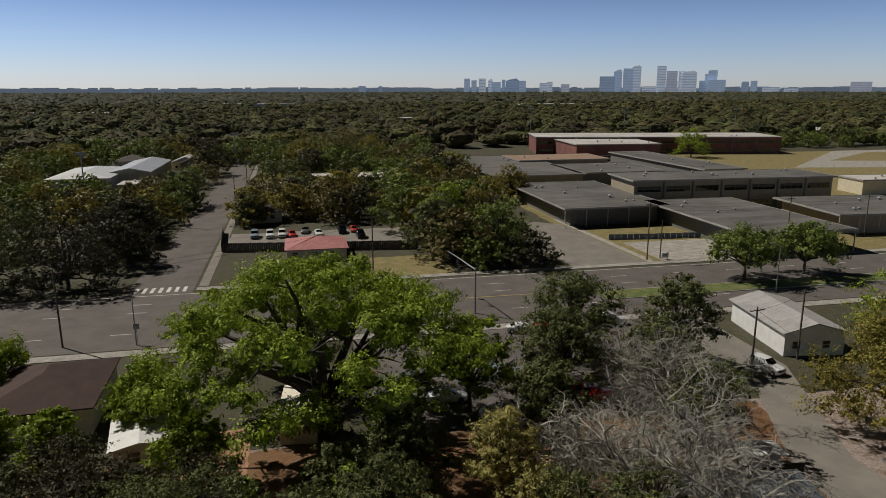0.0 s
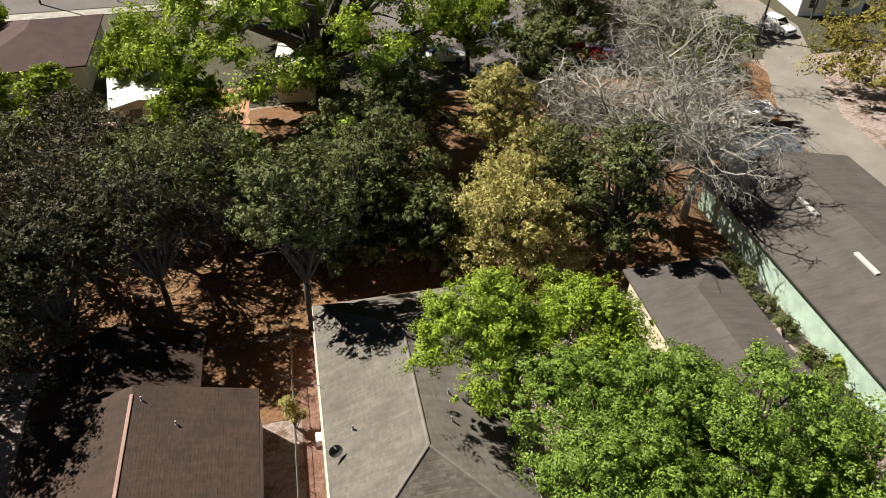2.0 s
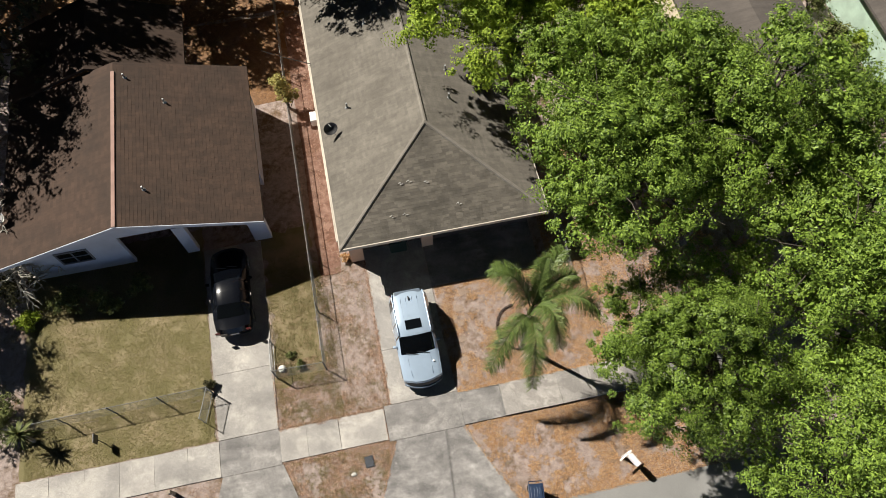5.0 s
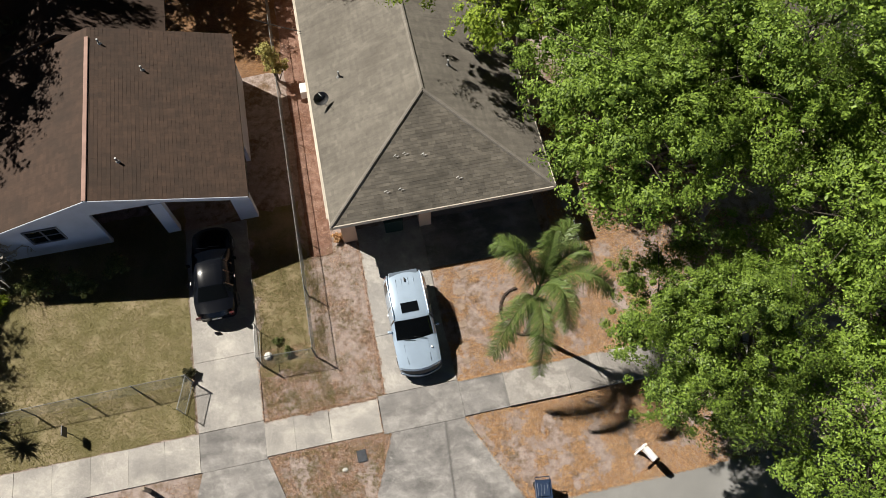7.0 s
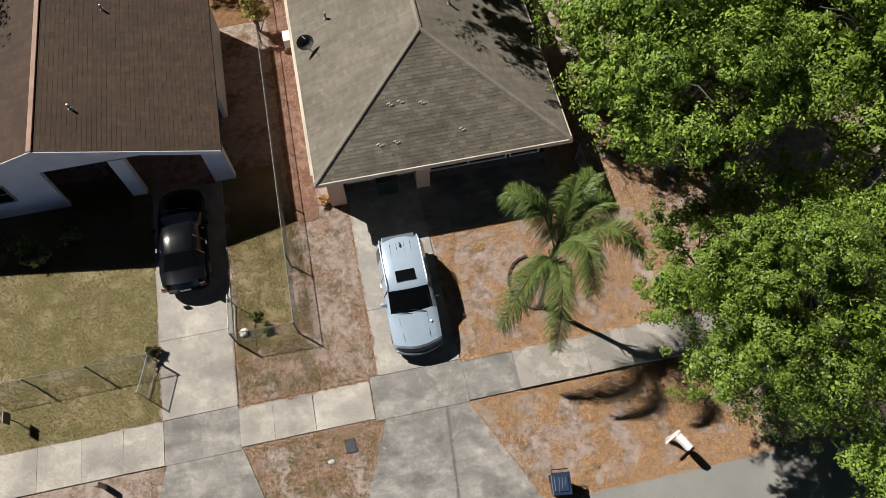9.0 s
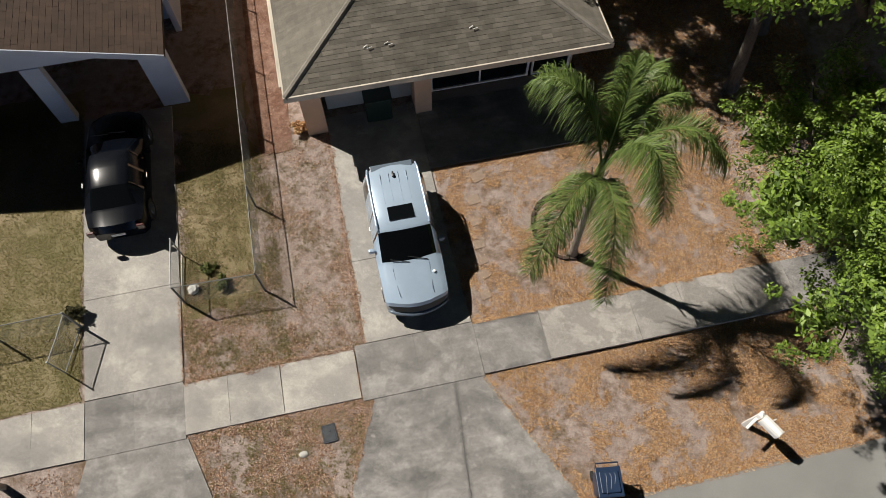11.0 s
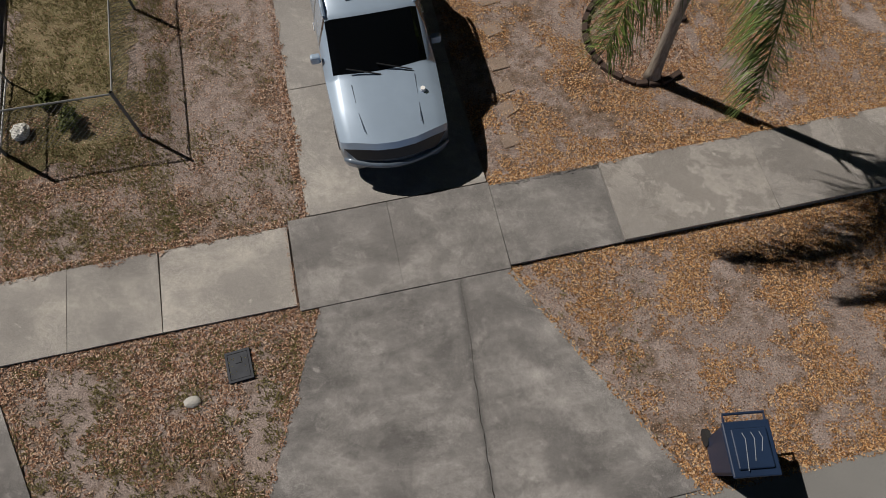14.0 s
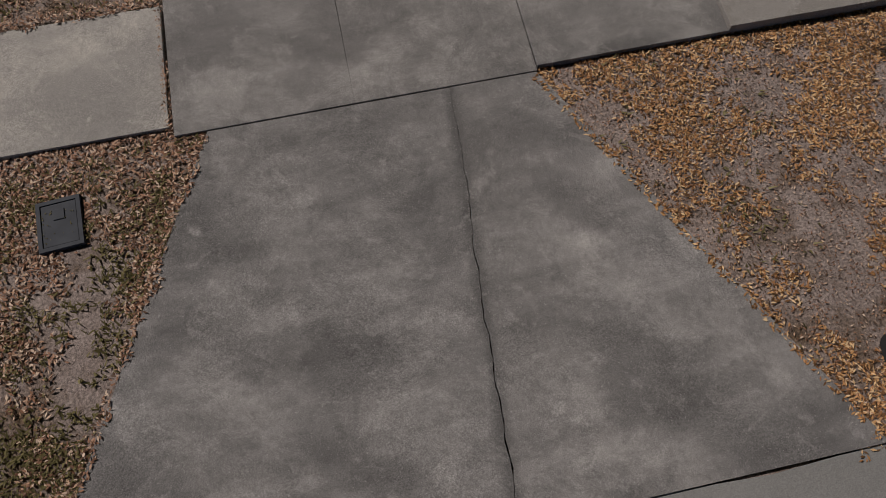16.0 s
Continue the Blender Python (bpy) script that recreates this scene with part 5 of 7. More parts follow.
SUV = tuple((y, zb, a, b, c, d * 1.03, e + (0.085 if zt > 1.5 else 0), zt * 1.05) for y, zb, a, b, c, d, e, zt in SUV_ROWS)
SEDAN = ((0.0, 0.36, 0.5, 0.56, 0.54, 0.56, 0.46, 0.6), (0.08, 0.26, 0.74, 0.78, 0.75, 0.68, 0.64, 0.72), (0.3, 0.22, 0.82, 0.86, 0.83, 0.76, 0.7, 0.82), (1.25, 0.2, 0.84, 0.89, 0.86, 0.87, 0.74, 0.94), (1.33, 0.2, 0.84, 0.89, 0.86, 0.88, 0.72, 0.97), (2.05, 0.2, 0.84, 0.89, 0.86, 0.9, 0.57, 1.38), (2.13, 0.2, 0.84, 0.89, 0.86, 0.9, 0.57, 1.41), (2.6, 0.2, 0.84, 0.89, 0.86, 0.91, 0.58, 1.43), (2.68, 0.2, 0.84, 0.89, 0.86, 0.91, 0.58, 1.43), (3.2, 0.2, 0.84, 0.89, 0.86, 0.92, 0.56, 1.38), (3.28, 0.2, 0.84, 0.89, 0.86, 0.92, 0.55, 1.36), (3.85, 0.22, 0.83, 0.87, 0.85, 0.95, 0.66, 1.04), (3.93, 0.22, 0.83, 0.87, 0.84, 0.95, 0.68, 1.02), (4.4, 0.28, 0.78, 0.82, 0.78, 0.9, 0.64, 0.97), (4.55, 0.36, 0.66, 0.7, 0.64, 0.72, 0.5, 0.78))


def car(m, st, body, label, wind, side, back, full=True, category="car", group=""):
    """A car from cross-sections along its length; wind, side and back are the runs of stations that are glazed."""
    ob = thing("car", m, label, category, group)
    L = st[-1][0]
    rings = []
    for y, zb, wb, wm, wt0, zt0, wt, zt in st:
        half = [(wb, zb), (wm, zb + (zt0 - zb) * 0.35), (wm * 0.995, zb + (zt0 - zb) * 0.75), (wt0, zt0), (wt, zt - 0.035), (wt * 0.86, zt), (wt * 0.4, zt + 0.02), (0, zt + 0.025)]
        bow = 0.27 * (1 - y / 2.7) if y < 2.7 else -0.2 * max(0, (y - L * 0.75) / (L * 0.25))
        rings.append([(x, y + bow * (x / 0.93) ** 2 * (1 if z > zb + 0.1 else 0.8), z) for x, z in half] + [(-x, y + bow * (x / 0.93) ** 2 * (1 if z > zb + 0.1 else 0.8), z) for x, z in half[-2::-1]])
    n = len(rings[0])
    paint_bm, fr, rr, panes, band, skin = B(), B(), B(), {}, B(), B()
    cache = {}

    def vert(bm, i, k):
        key = (id(bm), i, k)
        if key not in cache:
            cache[key] = bm.verts.new(rings[i][k])
        return cache[key]

    for i in range(len(rings) - 1):
        for k in range(n - 1):
            sd = k in (3, n - 5)
            top = 4 <= k <= n - 6
            glazed = (top and (i in wind or i in back)) or (sd and i in side)
            bm = (fr if top and i in wind else rr if top else panes.setdefault((k == 3, i), B())) if glazed else band if i == 0 and st is SUV and 3 <= k <= n - 5 else skin if i == 0 or k in (0, n - 2) or i == 1 and k in (1, n - 3) else paint_bm
            bm.faces.new((vert(bm, i, k), vert(bm, i, k + 1), vert(bm, i + 1, k + 1), vert(bm, i + 1, k)))
    for i, bm in ((0, skin), (len(rings) - 1, paint_bm)):
        bm.faces.new([vert(bm, i, k) for k in range(n)][:: 1 if i == 0 else -1])
    bmesh.ops.recalc_face_normals(paint_bm, faces=paint_bm.faces)
    hull = part("body", paint_bm, body, ob, smooth=True)
    hull.data.set_sharp_from_angle(angle=radians(38))
    for nm, bm, mt in (("front_band", band, M_black if st is SUV else body), ("bumper_skin", skin, M_skin if body is M_silver else body)):
        if not bm.faces:
            continue
        bmesh.ops.recalc_face_normals(bm, faces=bm.faces)
        part(nm, bm, mt, ob, smooth=True).data.set_sharp_from_angle(angle=radians(38))
    for nm, bm in (("windscreen", fr), ("rear_window", rr), *(("side_window", b) for b in panes.values())):
        bmesh.ops.recalc_face_normals(bm, faces=bm.faces)
        bmesh.ops.translate(bm, vec=(0, 0, 0.002), verts=bm.verts)
        part(nm, bm, M_glass, ob, "dark tinted glass")
    wy = (0.85, L - 0.9)
    wm = st[3][3]
    for y in wy:
        for s in (-1, 1):
            bm = B()
            tube(bm, [(s * (wm - 0.2), y, 0.34), (s * (wm - 0.17), y, 0.34), (s * (wm - 0.02), y, 0.34), (s * (wm + 0.005), y, 0.34)], [0.3, 0.345, 0.345, 0.31], 18)
            w = part("wheel", bm, M_rubber, ob, "black tyre", smooth=False)
            bm = B()
            tube(bm, [(s * (wm - 0.03), y, 0.34), (s * (wm + 0.012), y, 0.34)], [0.21, 0.19], 14)
            part("rim", bm, M_chrome, w, "alloy rim")
    part("underbody", box(B(), -st[3][2] + 0.12, st[3][2] - 0.12, 0.3, L - 0.3, 0.2, 0.5), M_black, ob)
    for s in (-1, 1):
        part("headlamp", box(B(), min(s * 0.45, s * 0.7), max(s * 0.45, s * 0.7), 0.2, 0.32, st[1][5] - 0.12, st[1][5] - 0.02, 0.03), M_lamp, ob, "clear headlamp")
        part("tail_lamp", box(B(), min(s * 0.6, s * 0.82), max(s * 0.6, s * 0.82), L - 0.1, L - 0.015, 0.72, 0.95, 0.02), M_red_lens, ob, "red tail lamp")
    part("number_plate", box(B(), -0.2, 0.2, L - 0.01, L + 0.012, 0.62, 0.74), M_plate, ob, "pale blank plate")
    if not full:
        return ob
    if st is SUV:
        xs = [-0.86 + 1.72 * i / 16 for i in range(17)]
        bar = tube(B(), [(x, -0.11 + 0.28 * (x / 0.9) ** 2, 0.55) for x in xs], [0.035 + 0.025 * (1 - abs(x) / 0.86) ** 0.3 for x in xs], 10)
        part("front_bumper", bar, M_skin, ob, "blue-grey bumper bar", smooth=True)
    else:
        part("front_bumper", box(B(), -0.4, 0.4, 0.012, 0.14, 0.4, 0.5, 0.03), M_black, ob, "dark bumper")
    part("grille", box(B(), -0.42, 0.42, 0.1, 0.24, 0.66, 0.735, 0.015), M_black, ob, "black grille")
    for s in (-1, 1):
        y = st[4][0] + 0.62
        bm = B()
        box(bm, min(s * 0.93, s * 1.1), max(s * 0.93, s * 1.1), y - 0.06, y + 0.06, 1.02 if st is SUV else 0.9, 1.18 if st is SUV else 1.04, 0.035)
        part("mirror", bm, body, ob, "wing mirror")
        part("door_handle", box(B(), min(s * 0.94, s * 0.965), max(s * 0.94, s * 0.965), y + 0.75, y + 0.93, 0.9, 0.93, 0.008), M_chrome, ob)
    bm = B()
    y0 = st[4][0] + 0.06
    z0 = st[5][7]
    part("wiper", tube(bm, [(0.5, y0 - 0.02, z0 + 0.0), (-0.05, y0 + 0.12, z0 + 0.12)], 0.012, 5), M_black, ob)
    part("wiper", tube(B(), [(-0.02, y0 - 0.02, z0 + 0.01), (-0.55, y0 + 0.12, z0 + 0.11)], 0.012, 5), M_black, ob)
    return ob


def hood_line(ob, x0, x1, y0, y1, z, mat=None):
    return part("shut_line", box(B(), x0, x1, y0, y1, z - 0.01, z + 0.0015), M_black, ob)


suv = car(pose(-1.42, 2.08, 0.045), SUV, M_silver, "silver off-road car parked on the concrete drive", {5}, {6, 8, 10, 11}, {13})
part("sunroof", box(B(), -0.36, 0.36, 2.28, 2.72, 1.78, 1.818, 0.012), M_glass, suv, "open black sunroof")
for s in (-1, 1):
    bm = B()
    tube(bm, [(s * 0.735, 2.08, 1.73), (s * 0.742, 2.2, 1.795), (s * 0.742, 3.9, 1.785), (s * 0.71, 4.1, 1.73)], 0.03, 8)
    part("roof_rail", bm, M_silver, suv, "silver roof rail")
    part("roof_rib", box(B(), s * 0.14 - 0.006, s * 0.14 + 0.006, 2.85, 3.85, 1.79, 1.813), M_silver, suv)
    part("roof_rib", box(B(), s * 0.38 - 0.006, s * 0.38 + 0.006, 2.85, 3.85, 1.785, 1.806), M_silver, suv)
part("aerial", box(B(), -0.03, 0.03, 3.66, 3.84, 1.79, 1.87, 0.02), M_black, suv)
# spoiler takes the darker M_skin to imitate shade and a sky reflection
part("tailgate_spoiler", box(B(), -0.62, 0.62, 4.0, 4.2, 1.715, 1.752, 0.018), M_skin, suv, "silver roof spoiler, darkened blue-grey for shade and reflected sky")
part("bonnet_cap", tube(B(), [(0.6, 0.84, 1.03), (0.6, 0.84, 1.13)], [0.045, 0.04], 10), M_white, suv, "small white cap on the bonnet")
for s in (-1, 1):
    bm = B()
    tube(bm, [(s * 0.46, 0.3, 1.003), (s * 0.5, 0.7, 1.056), (s * 0.52, 1.14, 1.128)], 0.007, 4)
    part("bonnet_seam", bm, M_skin, suv)

sedan = car(pose(-9.62, 10.75, 0.045, 0, 0, 180), SEDAN, M_blackpaint, "glossy black saloon car parked before the carport", {4}, {5, 7, 9}, {10})

# ---------------------------------------------------------------- chain-link fences
def stick_mesh(sticks, r):
    v, f = [], []
    for p, q in sticks:
        p, q = Vector(p), Vector(q)
        d = (q - p).normalized()
        u = d.orthogonal().normalized()
        w = d.cross(u)
        o = len(v)
        for c in (p, q):
            for k in range(3):
                a = 2.0944 * k
                v.append(tuple(c + (u * math.cos(a) + w * math.sin(a)) * r))
        f += [(o + k, o + (k + 1) % 3, o + 3 + (k + 1) % 3, o + 3 + k) for k in range(3)]
    return v, f


def chain_fence(p, q, h, label, step=2.4, mesh=0.07, wire=0.0028, posts=True, group="chain-link fences", name="chain_link_fence", cat="fence", rails=(1.0,), skip_first=False):
    """Chain-link: round posts, a top rail and a fabric of crossing wires."""
    p, q = Vector((*p, 0)), Vector((*q, 0))
    L = (q - p).length
    ob = thing(name, Matrix.Translation(p) @ Matrix.Rotation(math.atan2((q - p).y, (q - p).x), 4, "Z"), label, cat, group)
    n = max(1, round(L / step))
    for i in range(n + 1):
        if skip_first and i == 0:
            continue
        x = L * i / n
        part("post", tube(B(), [(x, 0, 0), (x, 0, h + 0.05)], 0.03 if posts else 0.02, 8), M_galv if not posts else M_wire, ob)
    for r in rails:
        part("rail", tube(B(), [(0, 0, h * r), (L / 2, 0.01, h * r - 0.012), (L, 0, h * r)], 0.017, 6), M_galv if not posts else M_wire, ob)
    sticks = []
    k = mesh * 1.414
    m = int((L + h) / k)
    for i in range(m):
        s = i * k
        a, b = (s, 0.04), (s - h, h)
        for flip in (0, 1):
            x0, z0, x1, z1 = s, 0.04, s - h + 0.04, h
            if x1 < 0:
                z1, x1 = z0 + x0, 0
                z1 = min(z1, h)
            if x0 > L:
                z0, x0 = z0 + (x0 - L), L
            if z1 - z0 > 0.02:
                sticks.append(((L - x0, 0.004, z0), (L - x1, 0.004, z1)) if flip else ((x0, -0.004, z0), (x1, -0.004, z1)))
    v, f = stick_mesh(sticks, wire)
    soup("wire_fabric", v, f, M_wire, ob, kind="stuff")
    return ob


FEN = "galvanised chain-link fence with round posts"
chain_fence((-5.72, 3.85), (-5.72, 27), 1.2, FEN, 2.9)
chain_fence((-8.02, 3.92), (-5.72, 3.85), 1.2, FEN, 2.3)
chain_fence((-8.08, 4.0), (-8.02, 5.5), 1.1, "open chain-link drive gate folded along the drive", 1.5, rails=(1.0, 0.1), name="gate", cat="gate", posts=False)
chain_fence((-19.6, 3.72), (-10.98, 3.82), 1.15, FEN, 2.3)
chain_fence((-10.98, 3.8), (-11.36, 2.5), 1.1, "open chain-link drive gate leaning over the lawn edge", 1.4, rails=(1.0, 0.1), name="gate", cat="gate", posts=False)
chain_fence((6.75, 9.2), (6.6, 5.6), 1.15, FEN, 1.9)


# ---------------------------------------------------------------- palm
def palm(x, y, hub, fronds, label):
    ob = thing("palm_tree", pose(x, y, 0), label, "palm")
    hx, hy, hz = hub
    bm = B()
    pts = [(hx * u, hy * u, hz * u) for u in (0, 0.05, 0.15, 0.4, 0.7, 0.92, 1.0)]
    tube(bm, pts, [0.17, 0.13, 0.11, 0.1, 0.09, 0.095, 0.07], 12)
    part("trunk", bm, M_palmbark, ob, smooth=True)
    bm = B()
    tube(bm, [(hx, hy, hz - 0.25), (hx, hy, hz + 0.25), (hx, hy, hz + 0.6)], [0.13, 0.1, 0.03], 10)
    part("crownshaft", bm, M_palm, ob, smooth=True)
    g = random.Random(4)
    for start, bend, tip in fronds:
        p0, p1, p2 = Vector(start), Vector(bend), Vector(tip)
        N = 64
        spine = [p0 * (1 - u) ** 2 + p1 * 2 * u * (1 - u) + p2 * u * u for u in (i / N for i in range(N + 1))]
        bm = B()
        tube(bm, spine[::4], [0.028 * (1 - i / 17) + 0.006 for i in range(len(spine[::4]))], 5)
        fr = part("frond", bm, M_palm, ob)
        v, f = [], []
        for i in range(7, N + 1):
            u = i / N
            t = (spine[i] - spine[i - 1]).normalized()
            side = t.cross(Vector((0, 0, 1)))
            side = side.normalized() if side.length > 0.1 else Vector((1, 0, 0))
            w = 0.78 * math.sin(math.pi * (0.14 + 0.8 * u)) ** 0.6 + 0.1
            for s in (-1, 1):
                for rep in range(6):
                    dirn = (side * s * g.uniform(0.35, 1.1) + t * g.uniform(0.3, 1.0) + Vector((0, 0, g.uniform(-0.6, 0.6)))).normalized()
                    b0 = spine[i] + t * g.uniform(-0.05, 0.05)
                    l = w * g.uniform(0.6, 1.2)
                    mid = b0 + dirn * l * 0.5 + Vector((0, 0, -l * 0.04))
                    tip_at = b0 + dirn * l * 0.82 + Vector((0, 0, -l * g.uniform(0.3, 0.75)))
                    across = dirn.cross(Vector((0, 0, 1))).normalized() * 0.0075
                    o = len(v)
                    v += [tuple(b0 - across * 0.6), tuple(b0 + across * 0.6), tuple(mid + across), tuple(mid - across), tuple(tip_at + across * 0.2), tuple(tip_at - across * 0.2)]
                    f += [(o, o + 1, o + 2, o + 3), (o + 3, o + 2, o + 4, o + 5)]
        soup("leaflet_blade", v, f, M_palm, fr, kind="stuff")
    for az in (20, 110, 200, 290, 335):
        d = Vector((math.cos(radians(az)), math.sin(radians(az)), 0))
        b0 = Vector((hx * 0.8, hy * 0.8, hz * 0.8))
        part("old_stalk", tube(B(), [b0, b0 + d * 0.12 + Vector((0, 0, 0.35)), b0 + d * 0.3 + Vector((0, 0, 0.75))], [0.05, 0.035, 0.02], 5), M_palmbark, ob, "dry grey frond stalk")
    return ob


# each frond: where it leaves the trunk, the point it bends round, its tip, from the foot of the trunk
HUB, LOW = (-0.12, 0.0, 4.9), (-0.14, -0.04, 4.5)
palm(3.45, 3.08, (-0.12, 0.0, 4.7), (
    (HUB, (-0.7, 0.6, 7.9), (-1.6, 1.2, 7.1)),
    (HUB, (0.8, 1.1, 7.9), (1.8, 2.05, 5.6)),
    (HUB, (0.3, -0.7, 8.4), (0.3, -2.1, 6.1)),
    (HUB, (1.2, -0.2, 7.9), (2.4, -0.9, 5.6)),
    (HUB, (0.1, 0.3, 6.6), (0.4, 0.9, 7.6)),
    (HUB, (0.6, 0.4, 7.7), (1.7, 0.5, 6.4)),
    (LOW, (-1.2, -0.8, 6.5), (-2.2, -1.75, 3.5)),
    (LOW, (-0.3, -1.4, 6.6), (-0.65, -2.8, 3.5)),
), "feathery palm with drooping fronds in a small ringed bed")

# ring of edging stones round the palm, and stepping stones by the car
g = random.Random(12)
for i in range(22):
    a = radians(95 + i * 13.2)
    if 300 < math.degrees(a) % 360 < 420 - 360 + 300:
        continue
    x, y = 3.5 + 0.98 * math.cos(a), 4.05 + 1.12 * math.sin(a)
    ob = part("edging_brick", box(B(), -0.1, 0.1, -0.05, 0.05, 0, 0.1, 0.012), plain("edging_brick", (0.055, 0.035, 0.027), 0.9, vary=0.3, scale=6) if i == 0 else bpy.data.materials["edging_brick"])
    ob.matrix_world = pose(x, y, 0.0, 0, g.uniform(-6, 6), math.degrees(a) + 90 + g.uniform(-8, 8))
    tagged(ob, "reddish brown edging brick round the palm bed", "brick", "bed edging")
M_paver = concrete_mat("paver_concrete", (0.3, 0.23, 0.18), (0.24, 0.18, 0.14))
for x, y, s, r in ((1.3, 6.35, 0.42, 20), (0.98, 5.55, 0.4, 8), (0.86, 4.8, 0.36, 15), (0.8, 4.0, 0.34, 5), (0.78, 3.45, 0.3, 12), (0.72, 3.0, 0.34, 25), (0.6, 2.35, 0.32, 8)):
    ob = part("stepping_stone", box(B(), -s / 2, s / 2, -s / 2 * 0.85, s / 2 * 0.85, -0.02, 0.022, 0.015), M_paver)
    ob.matrix_world = pose(x, y, 0, 0, 0, r)
    tagged(ob, "square tan concrete stepping stone sunk in leaves", "paving stone", "stepping stones")

# mailbox, wheelie bin, meter lid, stone
mb = thing("mailbox", pose(6.5, -2.78, 0, 0, 0, 27), "white plastic mailbox on a white post with a cross arm", "mailbox")
bm = B()
box(bm, -0.06, 0.06, -0.06, 0.06, -0.05, 1.16, 0.008)
tube(bm, [(0, 0, 1.16), (0, 0, 1.18), (0, 0, 1.25)], [0.1, 0.1, 0.01], 4)
part("post", bm, M_white, mb, "square white post with a pointed cap")
bm = B()
prism(bm, [(-0.125, 0), (0.125, 0), (0.125, 0.15), (0.09, 0.23), (0, 0.265), (-0.09, 0.23), (-0.125, 0.15)], -0.62, -0.08, "y")
bmesh.ops.translate(bm, vec=(0, 0, 0.98), verts=bm.verts)
part("box", bm, M_white, mb, "rounded white letter box")
part("door", box(B(), -0.11, 0.11, -0.64, -0.622, 1.0, 1.2, 0.005), M_white, mb)
part("arm", box(B(), -0.46, -0.062, -0.035, 0.035, 0.91, 0.98, 0.012), M_white, mb)
part("arm", box(B(), 0.062, 0.22, -0.035, 0.035, 0.91, 0.98, 0.012), M_white, mb)
part("brace", tube(B(), [(0, -0.07, 0.62), (0, -0.42, 0.96)], 0.03, 6), M_white, mb)
part("flag", box(B(), 0.127, 0.138, -0.3, -0.27, 1.08, 1.32, 0.004), M_white, mb)

M_binblue = plain("bin_navy_plastic", (0.014, 0.03, 0.07), 0.4, vary=0.25, scale=4)
wb = thing("wheelie_bin", pose(2.25, -3.47, 0, 0, 0, -8), "navy blue wheeled bin with pale lines on its lid", "bin")
bm = B()
lo, hi = [(-0.22, -0.28), (0.22, -0.28), (0.22, 0.24), (-0.22, 0.24)], [(-0.3, -0.36), (0.3, -0.36), (0.3, 0.3), (-0.3, 0.3)]
vs = [bm.verts.new((x, y, 0.04)) for x, y in lo] + [bm.verts.new((x, y, 0.98)) for x, y in hi]
for fidx in ((3, 2, 1, 0), (4, 5, 6, 7), (0, 1, 5, 4), (1, 2, 6, 5), (2, 3, 7, 6), (3, 0, 4, 7)):
    bm.faces.new([vs[i] for i in fidx])
bmesh.ops.bevel(bm, geom=list(bm.edges), offset=0.04, segments=2, affect="EDGES")
part("tub", bm, M_binblue, wb)
bm = B()
box(bm, -0.32, 0.32, -0.4, 0.32, 0.99, 1.04, 0.02), box(bm, -0.24, 0.24, -0.3, 0.22, 1.045, 1.075, 0.02)
part("lid", bm, M_binblue, wb, "slightly domed lid")
part("handle", tube(B(), [(-0.28, 0.32, 1.0), (-0.28, 0.42, 1.02), (0.28, 0.42, 1.02), (0.28, 0.32, 1.0)], 0.02, 6), M_binblue, wb)
for s in (-1, 1):
    part("wheel", tube(B(), [(s * 0.19, 0.24, 0.13), (s * 0.25, 0.24, 0.13)], 0.13, 14), M_rubber, wb)
# three thin pale lines on top of the lid
for s in (-0.12, 0.0, 0.11):
    part("lid_line", tube(B(), [(s, -0.2 + s, 1.0775), (s + 0.05, 0.08, 1.0775), (s + 0.02, 0.16, 1.0775)], 0.006, 4), plain("lid_line_pale", (0.25, 0.28, 0.32), 0.7) if s < -0.1 else bpy.data.materials["lid_line_pale"], wb)

mt = thing("meter_cover", pose(-4.45, -0.66, 0.0, 0, 0, 4), "grey plastic water meter lid set in the ground", "lid")
part("lid", box(B(), -0.15, 0.15, -0.2, 0.2, 0.0, 0.042, 0.006), plain("lid_plastic", (0.055, 0.06, 0.07), 0.95, vary=0.2, scale=20), mt)
part("rim", box(box(box(box(B(), -0.19, 0.19, -0.24, -0.205, 0, 0.05), -0.19, 0.19, 0.205, 0.24, 0, 0.05), -0.19, -0.155, -0.205, 0.205, 0, 0.05), 0.155, 0.19, -0.205, 0.205, 0, 0.05), bpy.data.materials["lid_plastic"], mt)
part("reader_lid", box(B(), -0.05, 0.05, 0.04, 0.14, 0.043, 0.052, 0.004), bpy.data.materials["lid_plastic"], mt)
bm = B()
bmesh.ops.create_icosphere(bm, subdivisions=2, radius=0.12)
for v in bm.verts:
    v.co = Vector((v.co.x * 1.1, v.co.y * 0.75, v.co.z * 0.4)) * (1 + 0.2 * noise.noise(v.co * 9))
st = part("stone", bm, plain("pale_stone", (0.42, 0.41, 0.38), 0.9, vary=0.2, scale=9))
st.location = (-5.19, -1.06, 0.03)
tagged(st, "pale fist-sized stone on the verge", "stone")

# small things by the fence corner and the garage
for (x, y, s, c, lab) in ((-7.75, 4.3, 0.16, (0.65, 0.65, 0.62), "white crumpled bag beside the fence"),):
    bm = B()
    bmesh.ops.create_icosphere(bm, subdivisions=3, radius=s)
    for v in bm.verts:
        v.co *= 1 + 0.35 * noise.noise(v.co * 12)
        v.co.z *= 0.7
    ob = part("bag", bm, plain("bag_plastic", c, 0.5))
    ob.location = (x, y, s * 0.6)
    tagged(ob, lab, "bag")
bn = thing("refuse_bin", pose(-1.35, 9.45, 0.05), "dark green refuse bin standing in the garage shade", "bin")
